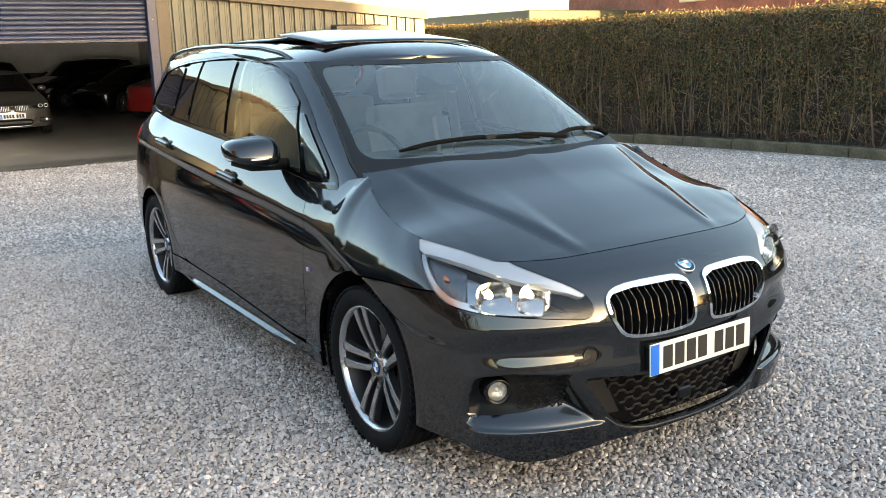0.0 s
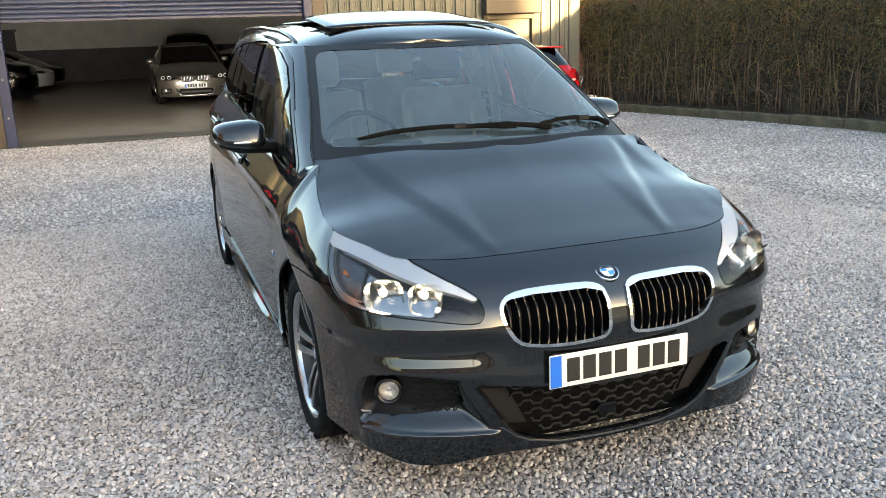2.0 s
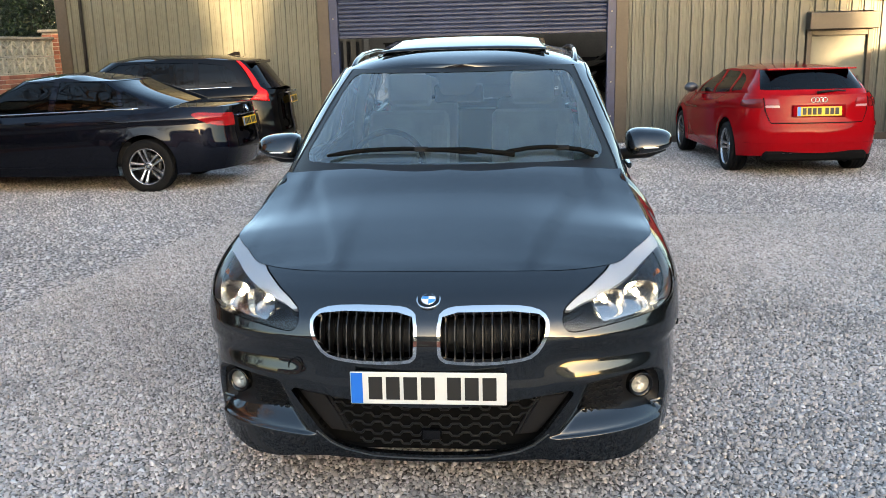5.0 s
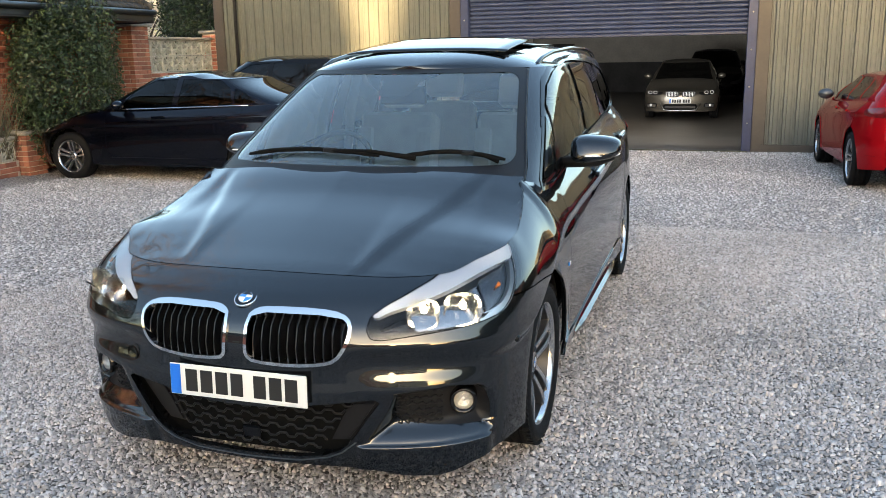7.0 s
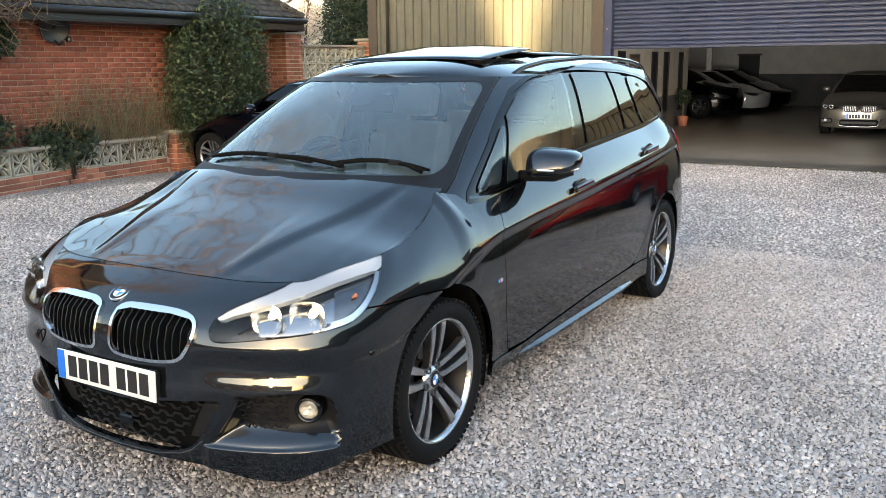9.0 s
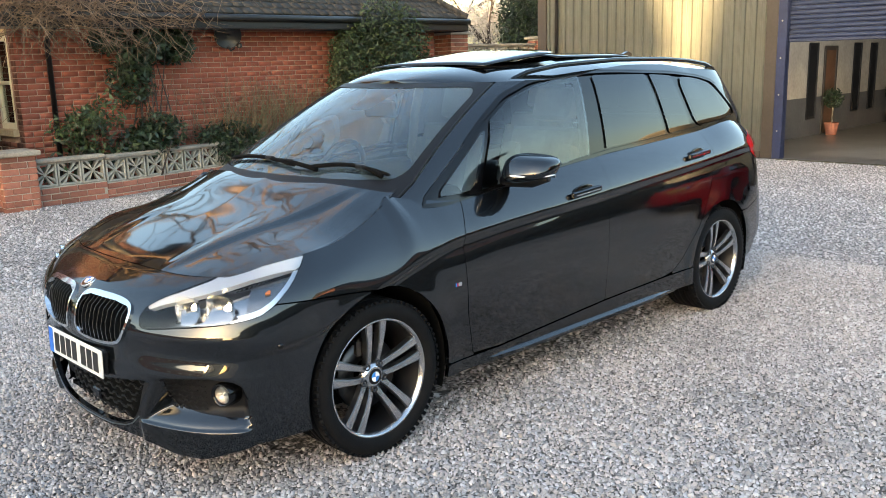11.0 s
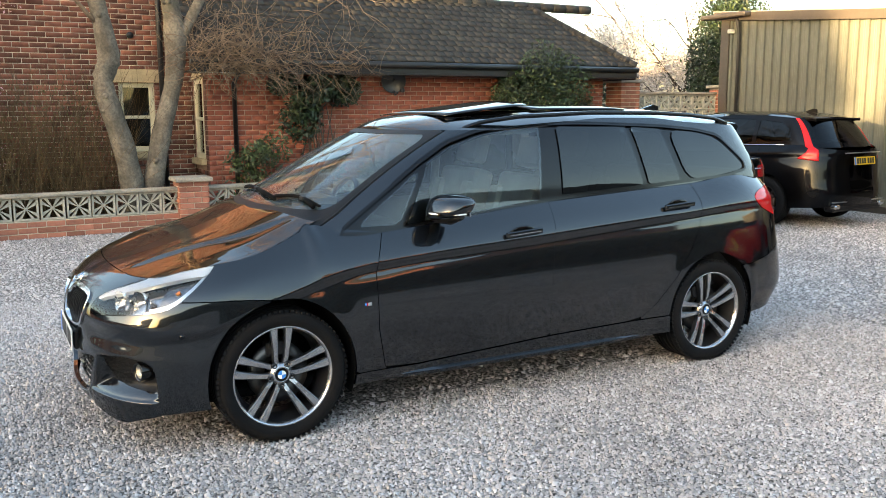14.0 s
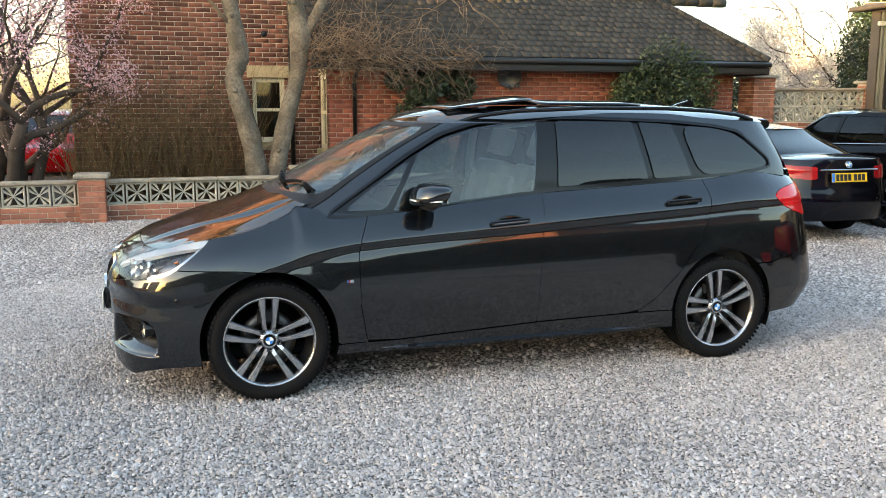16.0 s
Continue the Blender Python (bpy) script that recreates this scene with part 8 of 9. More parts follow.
def build_cars():
    black_blue = paint_material("paint_black_blue", (0.004, 0.005, 0.011), 0.0, 0.4, 0.9, 1.38)
    black = paint_material("paint_black", (0.004, 0.004, 0.005), 0.0, 0.4, 0.9, 1.28)
    redp = paint_material("paint_bright_red", (0.25, 0.003, 0.006), 0.0, 0.5, 0.0, 1.2)
    redp.node_tree.nodes["Principled BSDF"].inputs["Specular IOR Level"].default_value = 0.0
    silver = paint_material("paint_warm_silver", (0.17, 0.155, 0.13), 0.2, 0.35, 0.7)
    white = paint_material("paint_white", (0.42, 0.42, 0.41), 0.0, 0.35)
    dark_red = paint_material("paint_dark_red", (0.16, 0.012, 0.012), 0.0, 0.3)
    # saloon
    sal = dict(front=0.80, wb=2.84, rear=1.05, width=1.81, height=1.442)
    ss = car_shape(**sal, belt=0.93, nose_z=0.66, cowl_y=0.32, cowl_z=0.98, screen_top=1.10, roof_rear=2.46, tail_foot=3.34, deck_z=1.03, R=0.325)
    g1 = [(0.80, 0.965), (1.62, 0.985), (1.66, 1.345), (1.30, 1.33), (1.02, 1.20)]
    g2 = [(1.70, 0.985), (2.52, 1.02), (2.46, 1.23), (2.30, 1.325), (1.74, 1.348)]
    g3 = [(2.56, 1.02), (2.86, 1.05), (2.70, 1.16), (2.52, 1.23)]
    red_s = both(sd_side(rounded([(3.40, 0.935), (3.46, 0.955), (3.60, 0.945), (4.2, 0.90), (4.2, 0.765), (3.78, 0.77), (3.60, 0.81), (3.46, 0.885)], 2)), lambda P: 0.42 - P[:, 0])
    lampo = rounded([(-0.30, 0.60), (0.0, 0.585), (0.3, 0.63), (0.5, 0.76), (0.42, 0.775), (0.1, 0.72), (-0.25, 0.675)], 1)
    c = parked_car("saloon", "glossy blue-black saloon with a bright window strip", pose(-7.05, 7.36, gz(7.3), 0, 0, -90), ss, black_blue, 2.84, 0.80, 1.05, 1.81, 0.955, (0.62, 1.66, 2.62), [g1, g2, g3], red_s, boot=3.12, lamp=lampo)
    put_plate(c, 3.875, 0.80, "plate_y", -8, True)
    part("boot_strip", boxmesh((-0.42, 3.845, 0.885), (0.42, 3.868, 0.90), 0.004), CAR["chrome"], c)
    roundel(c, pose(0, 3.845, 0.955, -20, 0, 180), 0.045)
    # sports utility
    su = car_shape(front=0.86, wb=2.774, rear=0.99, width=1.89, height=1.675, belt=1.12, nose_z=0.88, cowl_y=0.30, cowl_z=1.14, screen_top=1.05, roof_rear=3.28, tail_foot=3.60, deck_z=1.12, R=0.36, lift=0.06)
    h1 = [(0.85, 1.135), (1.60, 1.16), (1.63, 1.56), (1.3, 1.54), (1.0, 1.38)]
    h2 = [(1.67, 1.165), (2.46, 1.20), (2.42, 1.555), (1.70, 1.565)]
    h3 = [(2.52, 1.205), (3.10, 1.26), (3.02, 1.42), (2.86, 1.51), (2.50, 1.55)]
    c = parked_car("sports_utility_car", "black sports utility car with tall red tail lamps", pose(-7.04, 9.66, gz(9.8), 0, 0, -85), su, black, 2.774, 0.86, 0.99, 1.89, 1.135, (0.55, 1.65, 2.55), [h1, h2, h3], None, R=0.36, rimr=0.245, style="single", rim="alloy_dark", lamp=rounded([(-0.3, 0.78), (0.2, 0.76), (0.45, 0.9), (0.3, 0.93), (-0.25, 0.86)], 1))
    for sx in (-1, 1):
        # tall lamp: a strip up the side of the rear window that widens round the shoulder
        bm = bmesh.new()
        rows = []
        for t in np.linspace(0, 1, 22):
            if t < 0.62:
                k = t / 0.62
                ring, inner, run = su.green(np.linspace(1.0, 0.6, 900), np.full(900, 0.97 - 0.93 * k)), 0.60 + 0.10 * k, 0.05 + 0.055 * k
            else:
                k = (t - 0.62) / 0.38
                ring, inner, run = su.lower(np.linspace(1.0, 0.6, 900), np.full(900, 0.985 - 0.20 * k)), 0.70 + 0.02 * k, 0.13 + 0.17 * k ** 1.5
            a = int(np.argmax(ring[:, 0] >= inner))
            far_on = np.concatenate([[0], np.cumsum(np.linalg.norm(np.diff(ring[a:], axis=0), axis=1))])
            line = [[np.interp(run * q, far_on, ring[a:, i]) for i in range(3)] for q in np.linspace(0, 1, 7)]
            rows.append([bm.verts.new((sx * (p[0] + 0.010), p[1] + 0.010, p[2])) for p in line])
        for A, B in zip(rows, rows[1:]):
            for i in range(6):
                f = bm.faces.new((A[i], A[i + 1], B[i + 1], B[i]))
                f.smooth = True
        bmesh.ops.recalc_face_normals(bm, faces=bm.faces)
        lamp_ob = part("tail_lamp", bm, CAR["red_lens"], c, "tall red tail lamp")
        thick = lamp_ob.modifiers.new("thickness", "SOLIDIFY")
        thick.thickness, thick.offset = 0.02, 0
        part("exhaust", boxmesh((sx * 0.55 - 0.06, 3.66, 0.30), (sx * 0.55 + 0.06, 3.76, 0.36), 0.02), CAR["chrome"], c)
    put_plate(c, 3.775, 0.97, "plate_y", -8, True)
    part("tail_strip", boxmesh((-0.42, 3.72, 1.075), (0.42, 3.75, 1.09), 0.004), CAR["satin"], c)
    part("roof_spoiler", boxmesh((-0.56, 3.02, 1.525), (0.56, 3.33, 1.572), 0.015, seg=2), black, c)
    part("skid_plate", boxmesh((-0.6, 3.55, 0.25), (0.6, 3.72, 0.35), 0.03), CAR["black"], c)
    part("bumper_strip", boxmesh((-0.62, 3.69, 0.385), (0.62, 3.735, 0.40), 0.006), CAR["satin"], c, "thin bright bumper strip")
    bm = bmesh.new()
    prism(bm, [(2.78, 1.66), (2.98, 1.64), (2.97, 1.70), (2.90, 1.705)], -0.014, 0.014, "yz", 0.006)
    part("aerial", bm, black, c)
    # red hatchback, its tail to the yard
    sh = car_shape(front=0.86, wb=2.578, rear=0.85, width=1.765, height=1.345, belt=0.92, nose_z=0.68, cowl_y=0.25, cowl_z=1.0, screen_top=1.0, roof_rear=3.06, tail_foot=3.29, deck_z=0.98, R=0.318, fall=0.05)
    k1 = [(0.75, 0.95), (1.50, 0.97), (1.54, 1.262), (1.2, 1.25), (0.95, 1.14)]
    k2 = [(1.58, 0.97), (2.26, 1.0), (2.22, 1.255), (1.62, 1.265)]
    k3 = [(2.32, 1.005), (2.72, 1.04), (2.62, 1.15), (2.48, 1.21), (2.30, 1.245)]
    band = lambda P: np.abs(P[:, 2] - 0.888) - 0.056 + 0.12 * np.clip(3.2 - P[:, 1], 0, 0.3)
    red_h = both(lambda P: 2.98 - P[:, 1], band, lambda P: 0.618 - P[:, 0])
    c = parked_car("hatchback", "bright red five-door hatchback with its tail to the yard", pose(3.66, 10.58, gz(10.58) + 0.02, 0.8, 0, 182.6), sh, redp, 2.578, 0.86, 0.85, 1.765, 0.955, (0.52, 1.54, 2.36), [k1, k2, k3], red_h, R=0.318, rimr=0.235, bright=False, lamp=lampo, red_mat="red_dark")
    put_plate(c, 3.415, 0.795, "plate_y", -6, True)
    part("plate_recess", boxmesh((-0.31, 3.365, 0.725), (0.31, 3.408, 0.868), 0.01), redp, c)
    part("rear_diffuser", boxmesh((-0.60, 3.22, 0.2), (0.60, 3.395, 0.32), 0.03), CAR["under"], c)
    part("roof_spoiler", boxmesh((-0.53, 2.90, 1.274), (0.53, 3.085, 1.297), 0.010, seg=2), redp, c)
    uu, vv = np.linspace(0.7, 1, 110), np.linspace(0, 1, 130)
    gate = lambda z: np.interp(z, [0.65, 0.69, 0.80, 0.96], [0.53, 0.555, 0.595, 0.612])
    for side in (False, True):
        inner = both(lambda P: 3.2 - P[:, 1], band, lambda P: 0.445 + 0.25 * (P[:, 2] - 0.888) - P[:, 0], lambda P: P[:, 0] - 0.600)
        lm = part("tail_lamp", skin([cut_patch(sh.lower, uu, vv, inner)], 0.006, mirror=side, off=0.006), CAR["red_deep"], c, "tail lamp on the tailgate with a pale band")
        part("lamp_band", skin([cut_patch(sh.lower, uu, vv, both(grow(inner, -0.008), lambda P: P[:, 2] - 0.866))], 0.002, mirror=side, off=0.009), CAR["pale_lens"], lm, "pale clear band of the tail lamp")
        part("tailgate_gap", skin([cut_patch(sh.lower, uu, vv, both(lambda P: np.abs(P[:, 0] - gate(P[:, 2])) - 0.007, lambda P: 3.2 - P[:, 1], lambda P: 0.65 - P[:, 2], lambda P: P[:, 2] - 0.955))], 0.0, mirror=side, off=0.002), CAR["under"], c)
        part("bumper_ridge", skin([cut_patch(sh.lower, uu, vv, both(lambda P: np.abs(P[:, 2] - 0.625) - 0.022, lambda P: 3.0 - P[:, 1]))], 0.012, mirror=side, off=0.012), redp, c)
        part("bumper_ridge", skin([cut_patch(sh.lower, uu, vv, both(lambda P: np.abs(P[:, 2] - 0.40) - 0.014, lambda P: 3.1 - P[:, 1]))], 0.008, mirror=side, off=0.007), redp, c)
    for x in (0.30, 0.385):
        bm = bmesh.new()
        lathe(bm, [(-0.06, 0.034), (0.02, 0.036), (0.02, 0.030), (-0.06, 0.028)], 14, "y", m=pose(x, 3.37, 0.265))
        part("exhaust", bm, CAR["alloy_dark"], c, "dark round exhaust pipe")
    part("bumper_gap", skin([cut_patch(sh.lower, uu, vv, both(lambda P: np.abs(P[:, 2] - 0.656) - 0.006, lambda P: 2.95 - P[:, 1], lambda P: P[:, 0] - 0.535))], 0.0, join=True, off=0.002), CAR["under"], c)
    for k in range(4):
        bm = bmesh.new()
        ctr = (-0.066 + 0.044 * k, 3.382, 0.925)
        tube(bm, [(ctr[0] + 0.027 * math.cos(a), ctr[1], ctr[2] + 0.027 * math.sin(a)) for a in np.linspace(0, 2 * math.pi, 17)[:-1]], 0.004, 5, closed=True)
        part("tail_badge_ring", bm, CAR["chrome"], c)
    bm = bmesh.new()
    prism(bm, [(2.50, 1.33), (2.6, 1.325), (2.6, 1.372), (2.57, 1.372)], -0.008, 0.008, "yz", 0.003)
    part("aerial", bm, CAR["black"], c)
    bm = bmesh.new()
    tube(bm, [(0.0, 3.30, 1.01), (-0.25, 3.27, 1.03), (-0.34, 3.28, 1.025)], [0.016, 0.011, 0.006], 6)
    part("rear_wiper", bm, CAR["black"], c)
    # inside the workshop
    def far(name, label, at, shape, paint, **k):
        return parked_car(name, label, at, shape, paint, k["wb"], k["front"], k["rear"], k["width"], k["belt"], k["doors"], k["glass"], detail=False, bright=False, group="cars in the workshop", lamp=lampo, R=k.get("R", 0.325), boot=k.get("boot"))
    salk = dict(wb=2.84, front=0.80, rear=1.05, width=1.81, belt=0.955, doors=(0.62, 1.66, 2.62), glass=[g1, g2, g3], boot=3.12)
    suvk = dict(wb=2.774, front=0.86, rear=0.99, width=1.89, belt=1.135, doors=(0.55, 1.65, 2.55), glass=[h1, h2, h3], R=0.36)
    c = far("saloon", "warm silver saloon with a twin grille, facing the door", pose(0.42, 19.6, FLOOR_Z), ss, silver, **salk)
    put_plate(c, -0.83, 0.46, "plate_w", 0, False)
    for sx in (-1, 1):
        bm = bmesh.new()
        prism(bm, rounded([(sx * 0.03, 0.575), (sx * 0.045, 0.70), (sx * 0.33, 0.70), (sx * 0.375, 0.655), (sx * 0.32, 0.555), (sx * 0.06, 0.55)], 1), -0.845, -0.72, "xz", 0.01)
        gl = part("grille", bm, CAR["black"], c, "black grille with bright slats")
        for k in range(8):
            part("grille_slat", boxmesh((sx * (0.075 + 0.035 * k) - 0.003, -0.853, 0.575), (sx * (0.075 + 0.035 * k) + 0.003, -0.84, 0.68), 0.002), CAR["satin"], gl)
        for x, y in ((0.60, -0.735), (0.73, -0.665)):
            bm = bmesh.new()
            tube(bm, [(sx * x + 0.042 * math.cos(a), y, 0.665 + 0.036 * math.sin(a)) for a in np.linspace(0, 2 * math.pi, 17)[:-1]], 0.007, 6, closed=True)
            part("lamp_ring", bm, CAR["white_lens"], c, "pale ring in the headlamp")
        bm = bmesh.new()
        lathe(bm, [(0, 0.035), (-0.02, 0.03), (-0.02, 0.0005)], 12, "y", m=pose(sx * 0.70, -0.72, 0.36))
        part("fog_lamp", bm, CAR["white_lens"], c)
        part("fog_pocket", boxmesh((sx * 0.68 - 0.12, -0.735, 0.30), (sx * 0.68 + 0.12, -0.66, 0.40), 0.02), CAR["black"], c)
    part("air_intake", boxmesh((-0.40, -0.835, 0.25), (0.40, -0.72, 0.385), 0.04), CAR["black"], c)
    bm = bmesh.new()
    tube(bm, [(-0.46, -0.80, 0.40), (-0.38, -0.835, 0.25), (-0.2, -0.845, 0.232), (0.2, -0.845, 0.232), (0.38, -0.835, 0.25), (0.46, -0.80, 0.40)], 0.011, 6)
    part("intake_trim", bm, CAR["satin"], c, "bright lower intake trim")
    far("sports_utility_car", "dark boxy sports utility car behind the silver saloon", pose(1.05, 26.2, FLOOR_Z), su, black, **suvk)
    far("sports_utility_car", "dark red sports utility car in the workshop", pose(4.6, 21.6, FLOOR_Z, 0, 0, -62), su, dark_red, **suvk)
    far("saloon", "black saloon in the workshop", pose(3.9, 25.6, FLOOR_Z, 0, 0, -60), ss, black, **salk)
    far("sports_utility_car", "black sports utility car in the workshop", pose(2.9, 29.3, FLOOR_Z, 0, 0, -62), su, black, **suvk)
    far("sports_utility_car", "black sports utility car nose to the aisle", pose(-4.35, 24.9, FLOOR_Z, 0, 0, 80), su, black, **suvk)
    far("saloon", "white saloon nose to the aisle", pose(-4.0, 27.5, FLOOR_Z, 0, 0, 78), ss, white, **salk)
    far("saloon", "black saloon nose to the aisle", pose(-3.8, 30.3, FLOOR_Z, 0, 0, 76), ss, black, **salk)
    tagged(far("saloon", "red saloon parked beyond the garden", pose(-15.0, -3.1, 0.0, 0, 0, 90), ss, redp, **salk), group="cars beyond")


build_cars()

# ---- trees and shrubs ----
def grow_tree(bm, rng, p, d, length, radius, depth, tips, bend=0.35, sides=7, split=(2, 4), shrink=0.68, up=0.1):
    """A limb that bends as it goes and forks into thinner ones."""
    pts, rad = [p.copy()], [radius]
    n = 4
    for i in range(n):
        d = (d + Vector(rng.normal(0, bend / n * 1.6, 3)) + Vector((0, 0, up / n))).normalized()
        p = p + d * (length / n)
        pts.append(p.copy())
        rad.append(radius * (1 - (1 - shrink) * (i + 1) / n))
    tube(bm, pts, rad, max(3, sides))
    tips += pts[2:]
    if depth == 0:
        return
    for k in range(int(rng.integers(split[0], split[1]))):
        at = pts[int(rng.integers(2, n + 1))] if k else pts[-1]
        nd = (d + Vector(rng.normal(0, 0.55, 3))).normalized()
        grow_tree(bm, rng, at.copy(), nd, length * rng.uniform(0.6, 0.85), rad[-1] * rng.uniform(0.6, 0.9), depth - 1, tips, bend, sides - 1, split, shrink, up)


def clump(rng, n, centre, size, lumps=9, hollow=0.55):
    """Leaf places in an uneven mass of lumps."""
    c = rng.normal(size=(lumps, 3)) * np.array(size) * 0.45 + np.array(centre)
    r = rng.uniform(0.35, 0.62, lumps)[:, None] * np.array(size)
    k = rng.integers(0, lumps, n)
    d = rng.normal(size=(n, 3))
    d /= np.linalg.norm(d, axis=1)[:, None]
    return c[k] + d * r[k] * rng.uniform(hollow, 1.05, (n, 1))


def bush(name, label, centre, size, n, leaf, mat, seed, stems=14, base=0.1, twig="twig_dark"):
    rng = np.random.default_rng(seed)
    t = thing(name, label, "shrub", pose(centre[0], centre[1], base))
    c = (0, 0, centre[2] - base)
    bm = bmesh.new()
    for k in range(stems):
        a = Vector((rng.normal(0, size[0] * 0.12), rng.normal(0, size[1] * 0.12), -0.05))
        b = Vector(c) + Vector(rng.normal(0, 1, 3) * np.array(size) * 0.35)
        m = (a + b) / 2 + Vector(rng.normal(0, 0.08, 3))
        tube(bm, [a, m, b], [0.018, 0.012, 0.005], 5)
    tagged(part("stem_mass", bm, M[twig], t), kind="stuff")
    P = clump(rng, n, c, size)
    P = P[P[:, 2] > 0.02]
    leaves("foliage", P, leaf, M[mat], rng, t)
    return t


def dense_bush(name, label, centre, half, n, leaf, seed, pale_share=0.3):
    """A close-leaved evergreen: dark leaves deep in, paler ones at the skin."""
    rng = np.random.default_rng(seed)
    t = thing(name, label, "shrub", pose(centre[0], centre[1], 0.0))
    bm = bmesh.new()
    for k in range(16):
        a = Vector((rng.normal(0, half[0] * 0.15), rng.normal(0, half[1] * 0.15), -0.05))
        b = Vector((0, 0, centre[2])) + Vector(rng.uniform(-0.7, 0.7, 3) * np.array(half))
        tube(bm, [a, (a + b) / 2 + Vector(rng.normal(0, 0.06, 3)), b], [0.022, 0.014, 0.005], 5)
    tagged(part("stem_mass", bm, M["twig_dark"], t), kind="stuff")
    lumps, size = rng.normal(size=(46, 3)), rng.normal(0.02, 0.085, 46)
    lumps /= np.linalg.norm(lumps, axis=1)[:, None]
    for share, r0, r1, mat in ((1 - pale_share, 0.62, 0.97, "leaf_dark"), (pale_share, 0.90, 1.07, "leaf")):
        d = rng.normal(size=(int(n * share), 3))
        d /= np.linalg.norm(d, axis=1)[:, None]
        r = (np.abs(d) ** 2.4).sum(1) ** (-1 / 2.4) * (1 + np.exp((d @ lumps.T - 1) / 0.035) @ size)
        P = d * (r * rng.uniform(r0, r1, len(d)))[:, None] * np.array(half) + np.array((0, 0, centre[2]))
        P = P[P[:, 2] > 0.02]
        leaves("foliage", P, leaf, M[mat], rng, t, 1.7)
    return t


def wands(bm, rng, n, x, y, z0, height, lean=0.25, r=0.005, curl=0.1):
    """Thin upright or trailing stems."""
    for k in range(n):
        p = Vector((rng.uniform(*x), rng.uniform(*y), z0))
        d = Vector((rng.normal(0, lean), rng.normal(0, lean), 1)).normalized()
        h = rng.uniform(0.5, 1.0) * height
        pts = [p.copy()]
        for i in range(5):
            d = (d + Vector(rng.normal(0, curl, 3))).normalized()
            p = p + d * (h / 5)
            pts.append(p.copy())
        tube(bm, pts, [r, r, r * 0.85, r * 0.7, r * 0.5, r * 0.3], 3)


def gnarl(bm, rng, pts, radii, sides=16, steps=5):
    """A trunk through points, its girth uneven, with a few knots."""
    zs = [p[2] for p in pts]
    fx, fy, fr = curve(*((p[2], p[0]) for p in pts)), curve(*((p[2], p[1]) for p in pts)), curve(*zip(zs, radii))
    P, R = [], []
    for z in np.linspace(zs[0], zs[-1], len(pts) * steps):
        P.append(Vector((float(fx(z)), float(fy(z)), z)))
        R.append(float(fr(z)) * (1 + 0.06 * math.sin(z * 9.0) * math.sin(z * 3.7 + 1)))
    rings = tube(bm, P, R, sides)
    for ring in rings:
        for v in ring:
            v.co += Vector(rng.normal(0, 0.003, 3))
    for k in rng.integers(4, len(P) - 4, 5):
        ang = rng.uniform(-1.2, 1.2)
        d = Vector((math.cos(ang), math.sin(ang), 0.25))
        tube(bm, [P[k] + d * R[k] * 0.6, P[k] + d * (R[k] + 0.02), P[k] + d * (R[k] + 0.035)], [0.05, 0.038, 0.015], 8)


